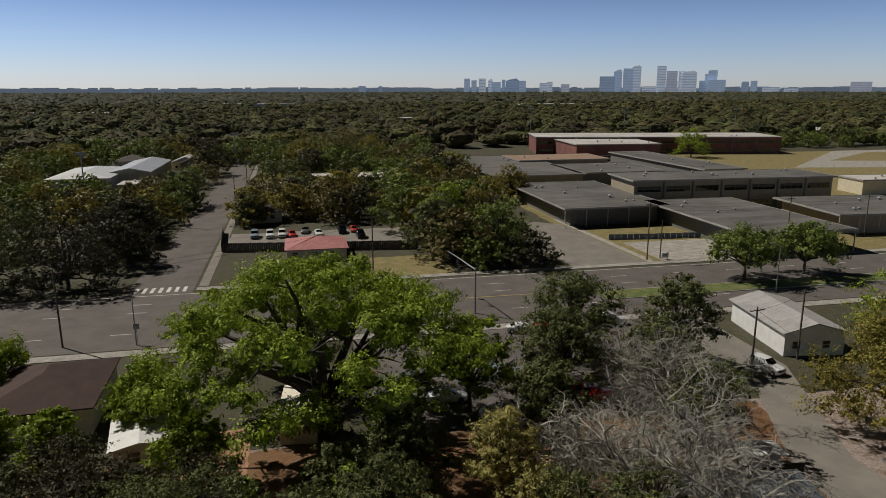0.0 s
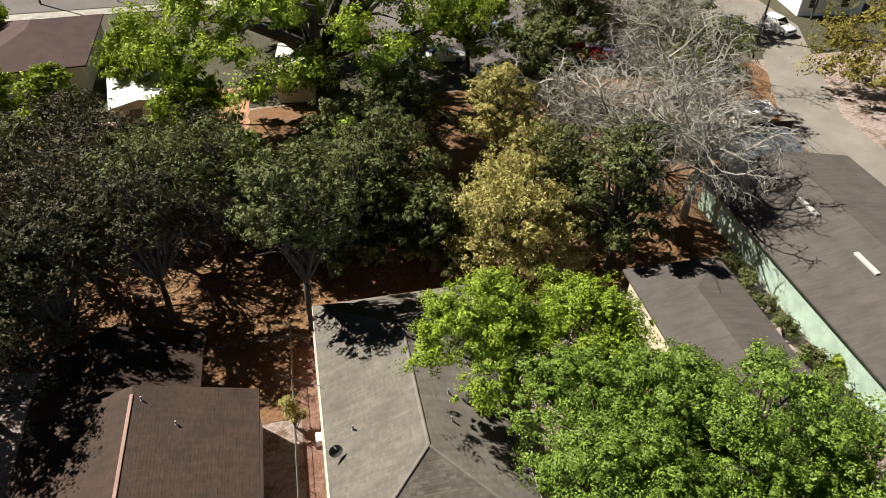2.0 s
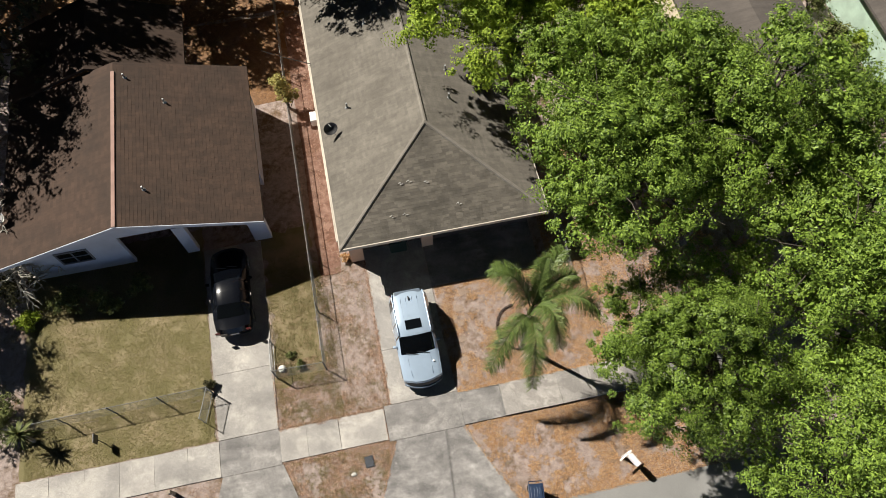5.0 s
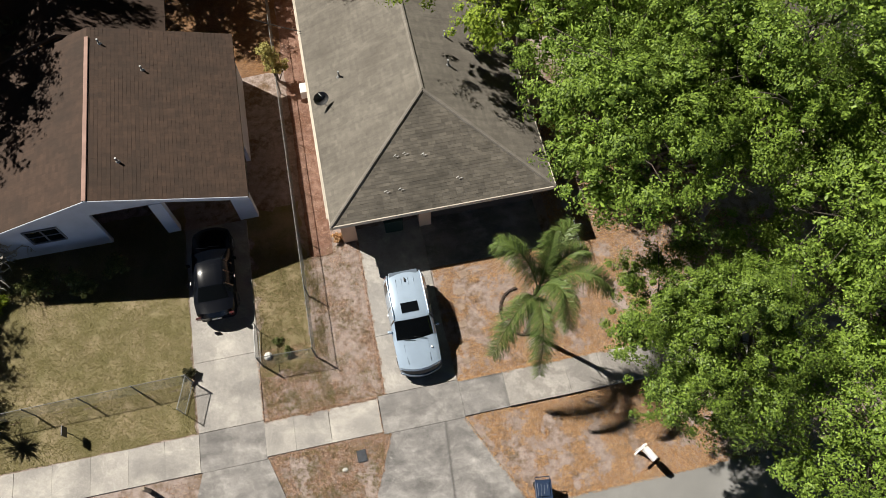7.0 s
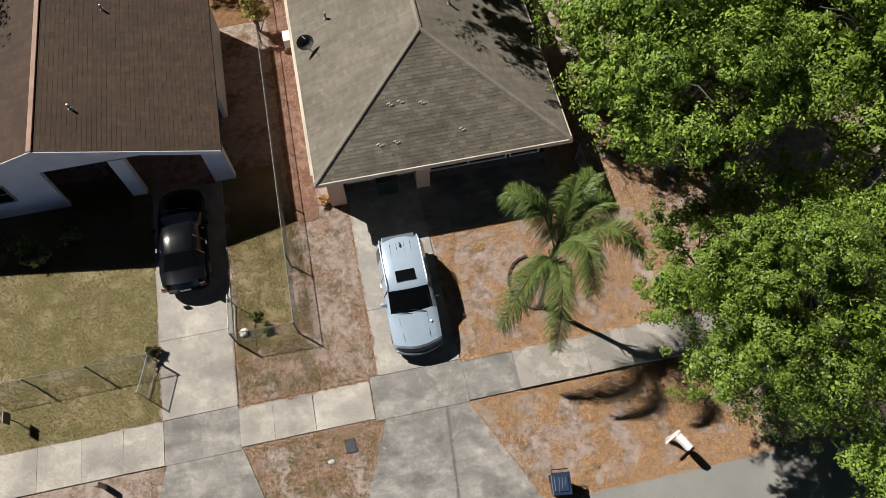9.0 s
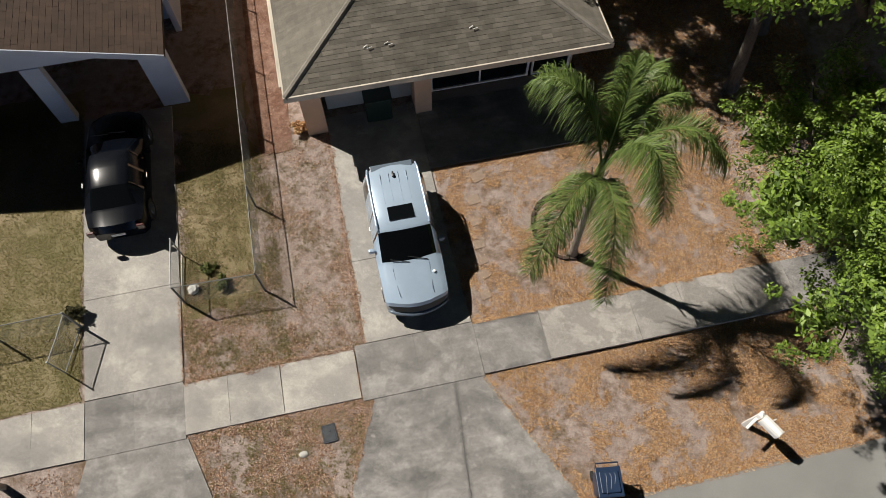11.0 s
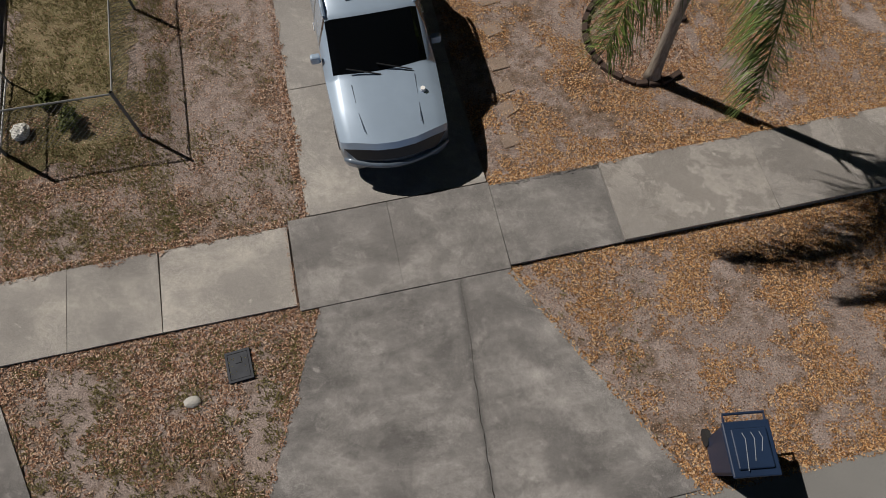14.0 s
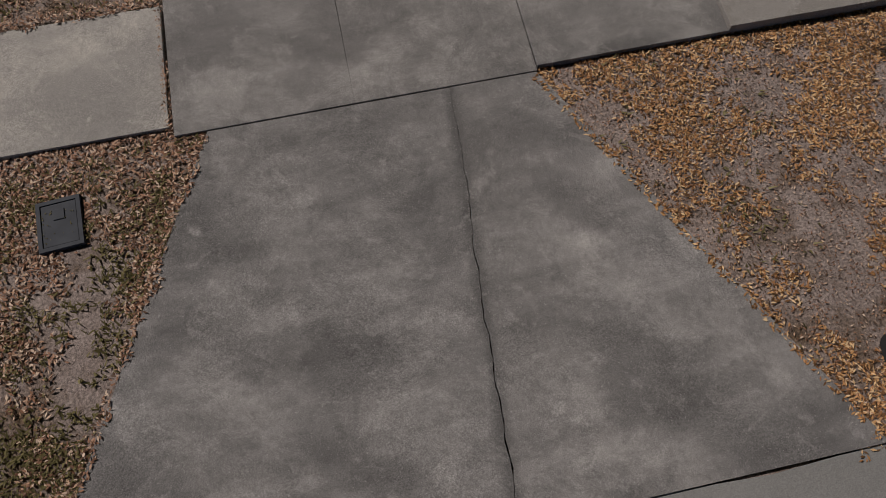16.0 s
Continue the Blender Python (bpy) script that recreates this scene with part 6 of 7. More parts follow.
part("tub", box(B(), -0.42, 0.42, -0.36, 0.36, 0, 1.05, 0.05), plain("dark_green_plastic", (0.012, 0.028, 0.022), 0.5), bn)
part("lid", box(B(), -0.45, 0.45, -0.42, 0.4, 1.055, 1.12, 0.03), bpy.data.materials["dark_green_plastic"], bn)
sq = thing("sign_post", pose(-15.9, 2.6, 0), "small dark yard sign on a thin post", "sign")
part("post", tube(B(), [(0, 0, 0), (0, 0, 1.0)], 0.02, 6), M_steel_dark, sq)
part("panel", box(B(), -0.02, 0.02, -0.2, 0.2, 0.6, 1.05, 0.005), M_steel_dark, sq)
wp = thing("wooden_post", pose(-12.9, -0.25, 0), "short weathered wooden post on the verge", "post")
part("shaft", box(B(), -0.07, 0.07, -0.07, 0.07, 0, 0.75, 0.01), bark_mat("weathered_timber", (0.2, 0.16, 0.12), (0.4, 0.35, 0.28)), wp)


# ---------------------------------------------------------------- shrubs
def shrub(x, y, r, h, leaf, label, n=9, seed=1, leaves=34, size=0.1, name="shrub"):
    g = random.Random(seed)
    ob = thing(name, pose(x, y, 0), label, "shrub")
    cl = []
    for i in range(n):
        a, k = g.uniform(0, 6.28), g.uniform(0, 0.75) * r
        s = r * g.uniform(0.3, 0.5)
        cl.append((k * math.cos(a), k * math.sin(a), h * g.uniform(0.35, 0.85), s, s, s * 0.8))
    bm = B()
    for c in cl:
        tube(bm, [(0.1 * c[0], 0.1 * c[1], 0), (c[0] * 0.6, c[1] * 0.6, c[2] * 0.6), c[:3]], [0.03, 0.018, 0.008], 4)
    tagged(part("stems", bm, M_bark, ob), kind="stuff")
    v, f = sprigs(cl, 9, 0.42, leaves, size)
    soup("foliage", v, f, leaf, ob)
    return ob


shrub(-17.4, 9.5, 1.0, 0.9, M_leaf_dark, "dark leafy shrub against the house front", 9, 1)
shrub(-15.6, 9.3, 0.8, 0.8, M_leaf_dark, "dark leafy shrub against the house front", 8, 2)
shrub(-14.0, 9.9, 0.7, 0.7, M_leaf_dark, "dark leafy shrub against the house front", 7, 3)
shrub(-20.2, 10.8, 1.5, 1.8, M_leaf_dusk, "dry grey bush at the house corner", 12, 4)
shrub(-19.3, 9.2, 0.7, 0.6, M_leaf_oak, "small green shrub by the lawn", 7, 5)
shrub(-20.3, 4.4, 1.3, 1.8, M_leaf_dark, "dark spiky bush at the fence corner", 10, 6)
shrub(-10.95, 4.15, 0.35, 0.7, M_leaf_dusk, "dry vine clump on the gate post", 6, 7, 24, 0.08)
shrub(-6.9, 4.25, 0.3, 0.3, M_leaf_dark, "low weedy clump by the fence", 6, 8, 20, 0.07)
shrub(-7.3, 4.9, 0.28, 0.2, M_leaf_dark, "low weedy clump by the fence", 5, 9, 20, 0.07)
shrub(-5.75, 19.2, 0.8, 3.0, M_leaf_yel, "slim yellow-green shrub between the houses", 11, 10, 30, 0.1)
shrub(-3.9, 9.3, 0.35, 0.35, M_litter, "pile of dry brown leaves by the wall", 8, 11, 30, 0.1, "leaf_pile")
shrub(27.0, 16.5, 0.9, 1.4, M_leaf_oak, "clipped green hedge along the wall", 12, 12)
for i in range(7):
    shrub(25.6 + 0.1 * (i % 2), 13 + i * 2.3, 1.1, 1.5, M_leaf_dark, "dark green hedge plant along the wall", 10, 13 + i, 30, 0.13, "hedge")

def spiky_plant(x, y, h, label):
    """A short trunk with a head of stiff sword leaves."""
    g = random.Random(9)
    ob = thing("yucca", pose(x, y, 0), label, "shrub")
    part("trunk", tube(B(), [(0, 0, -0.05), (0.03, 0, h * 0.6), (0.05, 0.02, h)], [0.09, 0.07, 0.06], 8), M_palmbark, ob)
    v, f = [], []
    for i in range(110):
        a, e = g.uniform(0, 6.283), g.uniform(-0.5, 1.4)
        d = Vector((math.cos(a) * math.cos(e), math.sin(a) * math.cos(e), math.sin(e)))
        side = d.cross(Vector((0, 0, 1))).normalized() * 0.03
        c = Vector((0.05, 0.02, h + g.uniform(-0.25, 0.1)))
        L = g.uniform(0.5, 0.85)
        o = len(v)
        v += [tuple(c - side), tuple(c + side), tuple(c + d * L * 0.6 + side * 0.8), tuple(c + d * L * 0.6 - side * 0.8), tuple(c + d * L - Vector((0, 0, 0.08)))]
        f += [(o, o + 1, o + 2), (o, o + 2, o + 3), (o + 3, o + 2, o + 4)]
    soup("leaves", v, f, M_leaf_dark, ob, kind="stuff")


spiky_plant(-18.9, 3.3, 1.5, "dark spiky yucca beside the front fence")
bare_tree(-20.6, 11.6, 2.4, 3.4, "small leafless grey tree at the house corner", 41, M_bark_grey, 8, 3)

# ---------------------------------------------------------------- roof details of the near houses
def vent_pipe(parent, x, y, z, h=0.35, r=0.045):
    part("vent_pipe", tube(B(), [(x, y, z - 0.1), (x, y, z + h)], r, 8), M_galv, parent)
    part("vent_boot", tube(B(), [(x, y, z - 0.05), (x, y, z + 0.06)], [0.13, 0.06], 10), M_galv, parent)


def rz(x):
    return ze + rise * (1 - abs(x - xm) / ((x1 - x0) / 2))


for x, y in ((-2.55, 15.9), (2.6, 16.6), (2.4, 14.8), (-0.9, 20.5)):
    vent_pipe(H, x, y, rz(x))
for x, y in ((-12.9, 18.9), (-11.2, 17.4), (-12.2, 12.4)):
    vent_pipe(G, x, y, zr - (x - gxr) * (zr - z1) / (gx1 - gxr), 0.28)
g = random.Random(31)
for i in range(14):
    x, y = g.uniform(-1.6, 3.3), g.uniform(9.2, 11.3)
    z = ze + rise * min((y - y0) / k, 1 - abs(x - xm) / ((x1 - x0) / 2)) + 0.03
    if i < 6:
        part("roof_mark", tube(B(), [(x, y, z), (x + 0.12, y + 0.05, z + 0.04), (x + 0.1, y - 0.06, z), (x + 0.25, y - 0.03, z + 0.01)], 0.012, 4), M_white, H, "pale bent strip of flashing")


def dish(parent, x, y, z, mat, yaw):
    bm = B()
    tube(bm, [(0, 0, 0), (0, 0, 0.35), (0, 0.12, 0.5)], 0.025, 6)
    for v in bm.verts:
        v.co = pose(x, y, z, 0, 0, yaw) @ v.co
    part("dish_mast", bm, M_galv, parent)
    bm = B()
    n = 16
    rings = [[bm.verts.new((r * 0.36 * math.cos(6.2832 * i / n), r * 0.3 * math.sin(6.2832 * i / n), 0.1 * r * r)) for i in range(n)] for r in (0.25, 0.6, 1.0)]
    bm.faces.new(rings[0])
    for a, b in zip(rings, rings[1:]):
        for i in range(n):
            bm.faces.new((a[i], a[(i + 1) % n], b[(i + 1) % n], b[i]))
    m = pose(x, y, z + 0.5, 0, 0, yaw) @ pose(0, 0.15, 0, -40, 0, 0)
    for v in bm.verts:
        v.co = m @ v.co
    part("dish", bm, mat, parent, "oval satellite dish")
    bm = B()
    tube(bm, [m @ Vector((0, -0.28, 0.05)), m @ Vector((0, -0.1, 0.42))], 0.014, 5)
    part("dish_arm", bm, M_galv, parent)


dish(H, -3.6, 14.9, rz(-3.6), M_steel_dark, 200)
dish(G, -19.0, 13.1, zl, M_white, 150)
part("gutter_pipe", tube(B(), [(-4.15, 9, 2.6), (-4.15, 14, 2.6), (-4.15, 24, 2.62)], 0.045, 6), M_trimwhite, H, "pale pipe along the eave")
part("air_unit", box(B(), -4.6, -4.2, 17.0, 17.6, 0.9, 1.4, 0.03), M_white, H, "white air conditioner in the wall")

# ---------------------------------------------------------------- cars, poles and sheds beyond the houses
row = [(-13.2, 158.5, M_silver, 1), (-9.6, 158, M_whitepaint, 1), (-6.9, 158.3, M_whitepaint, 1), (-4.4, 158, M_redpaint, 0), (-1.7, 162, M_greypaint, 0), (1.9, 158, M_whitepaint, 0), (7.5, 160, M_blackpaint, 1), (11.5, 153.5, M_blackpaint, 1), (10.5, 161, M_redpaint, 0)]
lot = [(8.7, 64, M_whitepaint, 1, 80), (15, 65, M_whitepaint, 0, 85), (19.6, 60.5, M_whitepaint, 0, 100), (12, 71, M_greypaint, 0, 95), (5.5, 73, M_redpaint, 0, 80), (30.2, 84.5, M_whitepaint, 0, 75), (34, 84, M_redpaint, 0, 70), (29, 65.5, M_redpaint, 1, 95), (31.5, 62.5, M_redpaint, 0, 100), (23, 70, M_silver, 1, 90), (44.5, 85.5, M_whitepaint, 1, 90), (-95, 243, M_whitepaint, 1, 80)]
kinds = {}


def parked(x, y, mat, suvlike, yaw):
    key = (mat.name, suvlike)
    names = {"silver_paint": "silver", "white_car_paint": "white", "red_paint": "red", "grey_paint": "grey", "black_paint": "black"}
    if key not in kinds:
        st = SUV if suvlike else SEDAN
        kinds[key] = car(pose(x, y, 0.03, 0, 0, yaw), st, mat, f"{names[mat.name]} {'van-like car' if suvlike else 'saloon car'} parked on the lot", {5} if suvlike else {4}, {6, 8, 10, 11} if suvlike else {5, 7, 9}, {13} if suvlike else {10}, False, "car", "parked cars")
    else:
        copy_thing(kinds[key], pose(x, y, 0.03, 0, 0, yaw))


for x, y, mat, k in row:
    parked(x, y, mat, k, random.uniform(-6, 6))
for x, y, mat, k, yaw in lot:
    parked(x, y, mat, k, yaw)
parked(54.2, 63.0, M_whitepaint, 1, 20)
truck = thing("pickup_truck", pose(12.2, 111.5, 0.03, 0, 0, 92), "dark pickup truck on the main road", "truck")
part("body", box(B(), -0.95, 0.95, 0, 5.4, 0.35, 1.0, 0.1), M_blackpaint, truck)
part("cab", prism(B(), [(1.2, 1.0), (1.7, 1.75), (3.2, 1.75), (3.5, 1.0)], -0.8, 0.8), M_blackpaint, truck)
part("bed_rail", box(B(), -0.95, 0.95, 5.3, 5.42, 1.0, 1.2, 0.02), M_blackpaint, truck)
for s in (-1, 1):
    part("bed_side", box(B(), min(s * 0.85, s * 0.95), max(s * 0.85, s * 0.95), 3.55, 5.29, 1.0, 1.2, 0.02), M_blackpaint, truck)
    part("side_window", box(B(), min(s * 0.79, s * 0.81), max(s * 0.79, s * 0.81), 1.8, 3.1, 1.1, 1.65, 0.005), M_glass, truck)
    for y in (0.95, 4.3):
        part("wheel", tube(B(), [(s * 0.72, y, 0.38), (s * 0.97, y, 0.38)], 0.38, 14), M_rubber, truck)

M_timber = bark_mat("pole_timber", (0.06, 0.045, 0.035), (0.16, 0.13, 0.1))


def pole(x, y, h, label="dark wooden utility pole", arms=1, yaw=0, mat=None, r=0.14, cat="pole"):
    ob = thing("utility_pole", pose(x, y, 0, 0, 0, yaw), label, cat, "utility poles")
    part("shaft", tube(B(), [(0, 0, 0), (0, 0, h)], [r, r * 0.7], 8), mat or M_timber, ob)
    for i in range(arms):
        z = h - 0.5 - i * 0.9
        part("crossarm", box(B(), -1.1, 1.1, -0.06, 0.06, z, z + 0.12, 0.01), mat or M_timber, ob)
        for s in (-1, -0.4, 0.4, 1):
            part("insulator", tube(B(), [(s, 0, z + 0.12), (s, 0, z + 0.28)], 0.04, 6), M_galv, ob)
    return ob


POLES = [(-35.2, 92.3, 11), (10.8, 124, 11), (50.3, 63.8, 9), (59.8, 67.6, 9.5), (66.8, 121, 12), (70, 121.5, 8), (-20.5, 200, 10), (-20.3, 250, 10), (-31.5, 178, 10), (104, 127, 11), (128, 131, 10)]
for x, y, h in POLES:
    pole(x, y, h, arms=1 if h > 8.5 else 0, yaw=8)


def wire(p, q, sag, label="thin black overhead cable"):
    p, q = Vector(p), Vector(q)
    pts = [p.lerp(q, i / 12) - Vector((0, 0, 4 * sag * (i / 12) * (1 - i / 12))) for i in range(13)]
    ob = part("overhead_cable", tube(B(), pts, 0.018, 4), M_black)
    tagged(ob, label, "cable", "overhead cables")


for dz in (0, -0.8):
    wire((-35.2, 92.3, 10.6 + dz), (10.8, 124, 10.6 + dz), 1.2)
    wire((10.8, 124, 10.6 + dz), (66.8, 121, 11.4 + dz), 1.4)
    wire((66.8, 121, 11.4 + dz), (104, 127, 10.5 + dz), 1.0)
wire((50.3, 63.8, 8.6), (59.8, 67.6, 9), 0.3)
wire((50.3, 63.8, 8.6), (47, 30, 8.5), 0.8)
wire((-6.4, 20.8, 3.0), (-4.0, 19.5, 2.9), 0.05, "slack cable between the two houses")

# signal mast, street lamps, floodlight masts, small signs
ms = thing("signal_mast", pose(23.6, 94.8, 0), "grey steel signal mast with an arm over the road", "mast")
part("shaft", tube(B(), [(0, 0, 0), (0, 0, 7.4)], [0.17, 0.13], 10), M_galv, ms)
part("arm", tube(B(), [(0, 0, 7.1), (-1.0, 6.0, 7.4), (-1.9, 11.5, 7.5)], [0.12, 0.09, 0.06], 8), M_galv, ms)
for u in (0.6, 0.95):
    p = Vector((-1.9 * u, 11.5 * u, 7.4))
    hd = part("signal_head", box(B(), p.x - 0.18, p.x + 0.18, p.y - 0.15, p.y + 0.15, p.z - 1.05, p.z - 0.1, 0.03), M_black, ms)
    for c, z in ((M_red_lens, -0.25), (M_lamp, -0.55), (M_lamp, -0.85)):
        part("lens", tube(B(), [(p.x - 0.185, p.y, p.z + z), (p.x - 0.21, p.y, p.z + z)], 0.1, 10), c, hd)


def street_lamp(x, y, h, yaw, label="grey street lamp with a curved arm"):
    ob = thing("street_lamp", pose(x, y, 0, 0, 0, yaw), label, "lamp", "street lamps")
    part("shaft", tube(B(), [(0, 0, 0), (0, 0, h * 0.9), (0.25, 0, h * 0.98), (1.2, 0, h)], [0.1, 0.07, 0.06, 0.05], 8), M_galv, ob)
    part("lantern", box(B(), 1.1, 1.75, -0.14, 0.14, h - 0.08, h + 0.08, 0.04), M_galv, ob)


street_lamp(77.5, 95.3, 8.5, 150)
street_lamp(-25.5, 91.2, 7, 80)
for x, y, h in ((148, 432, 22), (218, 440, 20), (296, 430, 20), (-30, 330, 14), (-74, 250, 13), (92, 480, 22), (-150, 430, 18), (60, 520, 26)):
    ob = thing("floodlight_mast", pose(x, y, 0), "tall thin floodlight mast above the trees", "mast", "floodlight masts")
    part("shaft", tube(B(), [(0, 0, 0), (0, 0, h)], [0.3, 0.18], 8), M_galv, ob)
    part("lamp_bank", box(B(), -1.6, 1.6, -0.25, 0.25, h - 0.3, h + 0.6, 0.05), M_galv, ob)
sg = thing("road_sign", pose(-25.4, 91.6, 0), "small road sign on a thin post", "sign")
part("post", tube(B(), [(0, 0, 0), (0, 0, 3)], 0.04, 6), M_galv, sg)
part("panel", box(B(), -0.4, 0.4, -0.02, 0.02, 2.2, 3.0, 0.01), M_galv, sg)
ms2 = thing("school_sign", pose(70.5, 120.5, 0), "low white school sign beside the drive", "sign")
part("panel", box(B(), -0.8, 0.8, -0.1, 0.1, 0.4, 1.5, 0.03), M_white, ms2)
part("text_bar", box(B(), -0.6, 0.6, -0.112, -0.102, 0.9, 1.1), M_steel_dark, ms2)
for s in (-0.6, 0.6):
    part("post", box(B(), s - 0.06, s + 0.06, -0.05, 0.05, 0, 0.399), M_white, ms2)

# road paint
M_line = plain("road_paint", (0.62, 0.62, 0.58), 0.8, vary=0.25, scale=2)
mk = tagged(new("road_marking"), "worn white road paint", "road marking", kind="structure")
for i in range(7):
    part("crosswalk_bar", box(B(), -31.4 + i * 1.35, -30.8 + i * 1.35, 117.2, 120.4, 0.03, 0.036), M_line, mk)
for yy in (96.0, 106.0, 110.5):
    for i in range(26):
        part("lane_dash", box(B(), -150 + i * 12, -147 + i * 12, yy - 0.07, yy + 0.07, 0.03, 0.036), M_line, mk)
part("edge_line", box(B(), -300, 300, 115.4, 115.55, 0.03, 0.036), M_line, mk)
part("edge_line", box(B(), 24, 46, 102.9, 103.05, 0.03, 0.036), plain("yellow_paint", (0.6, 0.42, 0.08), 0.8), mk)


# dark fence round the parking yard, timber fence and lean-to by the lane
def board_fence(p, q, h, mat, label, board=0.15, name="board_fence"):
    p, q = Vector((*p, 0)), Vector((*q, 0))
    L = (q - p).length
    ob = thing(name, Matrix.Translation(p) @ Matrix.Rotation(math.atan2((q - p).y, (q - p).x), 4, "Z"), label, "fence")
    n = int(L / board)
    me = None
    for i in range(n):
        if me is None:
            b = part("board", box(B(), 0, board * 0.94, -0.012, 0.012, 0.03, h), mat, ob)
            me = b.data
        else:
            b = new("board", me)
            b.parent = ob
        b.location = (i * board, 0.004 * (i % 3), -0.02 * (i % 4))
    for z in (0.3, h - 0.3):
        part("rail", box(B(), 0, L, 0.02, 0.06, z, z + 0.09), mat, ob)
    return ob


M_fdark = bark_mat("dark_fence_timber", (0.02, 0.018, 0.016), (0.06, 0.05, 0.042))
board_fence((-19.5, 146.8), (23, 141), 2.0, M_fdark, "dark board fence round the parking yard", 0.5)
board_fence((-21, 168), (-19.5, 146.8), 2.0, M_fdark, "dark board fence round the parking yard", 0.5)
board_fence((29.5, 43.4), (40.4, 42.2), 2.0, M_fdark, "dark brown timber board fence beside the lane", 0.16)
board_fence((67.5, 140.6), (90.5, 138.4), 1.3, plain("faded_blue_panel", (0.13, 0.17, 0.26), 0.7, vary=0.3), "faded blue panel fence before the school", 1.5)
M_corr = plain("corrugated_metal", (0.22, 0.25, 0.29), 0.4, 0.5, vary=0.3)
lean = thing("lean_to", pose(33.8, 37.6, 0, 0, 0, -4), "lean-to with a blue-grey corrugated metal roof", "shed")
for i in range(20):
    x = -3.7 + i * 0.37
    b = B()
    prism(b, [(-2.7, 2.35), (2.7, 2.85), (2.7, 2.93), (-2.7, 2.43)], x, x + 0.33)
    part("roof_sheet", b, M_corr, lean)
for x in (-3.5, 3.5):
    for y in (-2.5, 2.5):
        part("post", box(B(), x - 0.06, x + 0.06, y - 0.06, y + 0.06, 0, 2.36), M_timber, lean)
sh = simple_house("shed", -3.4, 62.6, 3.6, 8, 2.7, 0.6, M_cream, plain("cream_metal_roof", (0.72, 0.66, 0.52), 0.5), "small shed with a cream metal roof under the oak", -6, False, 1)
simple_house("shed", -18.6, 59.5, 4.5, 6, 2.6, 0.5, M_white, plain("white_sheet_roof", (0.7, 0.7, 0.68), 0.5), "small white shed among the trees", 10, False, 1)
sheet("patio", ragged(-15.8, -8.5, 51.5, 63, 1, 0.2, 55), 0.02, plain("terracotta_paving", (0.4, 0.22, 0.13), 0.9, vary=0.25, scale=2), "terracotta coloured back patio", "patio")
# plain box put in place of a white vehicle
vn = simple_house("vehicle_box", 38.4, 45.6, 3.0, 1.8, 1.7, 0.15, M_white, M_white, "plain white box in place of a white vehicle behind the timber fence", -6, False, 0)
flat_block("shop", 15, 245, 26, 14, 4, 0, M_cream, M_feltw, "low cream shop across the lot", 0.4, 3, 2, 15)
simple_house("house", -13.5, 184, 12, 10, 2.9, 1.6, M_cream, M_shing_grey, "house with a grey roof behind the parking yard", 4, True)
simple_house("house", 6, 196, 14, 10, 2.9, 1.6, M_cream, plain("green_roof", (0.1, 0.12, 0.09), 0.85), "house with a dark green roof", 2, False)
g = random.Random(77)
cols = [M_shing_grey, bpy.data.materials["pale_shingle"], bpy.data.materials["white_metal_roof"], bpy.data.materials["brown_roof"]]
n = 0
while n < 46:
    y = 270 + 560 * g.random()
    x = g.uniform(-0.42 * y, 0.98 * y)
    if blocked(x, y):
        continue
    n += 1
    simple_house("house", x, y, g.uniform(9, 13), g.uniform(9, 16), 3.4, 2.4, g.choice((M_white, M_cream, M_tan)), g.choice(cols), "small suburban house among the oaks", g.choice((0, 90, 4)), g.random() < 0.5, 2)
for x, y, w, d, hh in ((95, 640, 60, 20, 8), (-260, 900, 90, 30, 7), (420, 1100, 120, 40, 9), (-60, 1250, 120, 40, 9), (700, 900, 70, 30, 8)):
    flat_block("warehouse", x, y, w, d, hh, 0, M_white, M_feltw, "white flat-roofed warehouse among trees", 0.3, 0, 0, 3)

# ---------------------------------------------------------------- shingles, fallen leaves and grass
# front face takes the darker copy, with its shade in the colour
shingles(((x0, y0, ze), (x1, y0, ze), (*A,), (*A,)), H, M_shing_front, keep=300, seed=1)
shingles(((x0, y1, ze), (x0, y0, ze), A, Bk), H, M_shing, seed=2)
shingles(((x1, y0, ze), (x1, y1, ze), Bk, A), H, M_shing, seed=3)
shingles(((gx1, gy0, z1), (gx1, gy1, z1), (gxr, gy1, zr), (gxr, gy0, zr)), G, M_shing_red, 0.16, 0.34, seed=4)
shingles(((gx0, gy1, zl), (gx0, gy0, zl), (gxr, gy0, zr), (gxr, gy1, zr)), G, M_shing_red, 0.16, 0.34, seed=5)
M_ridge = shingle_mat("ridge_shingle", (0.2, 0.182, 0.155), (0.14, 0.127, 0.108), 0.1)
for p, q in (((x0, y0, ze), A), ((x1, y0, ze), A), (A, Bk)):
    p, q = Vector(p), Vector(q)
    part("hip_cap", tube(B(), [p + Vector((0, 0, -0.03)), q + Vector((0, 0, -0.03))], 0.1, 8), M_ridge, H, "lighter shingle capping on the hips")


def fbm(x, y, s, seed=0.0):
    return np.array([noise.fractal(Vector((a * s + seed, b * s, seed)), 0.8, 2.0, 4) for a, b in zip(x, y)])


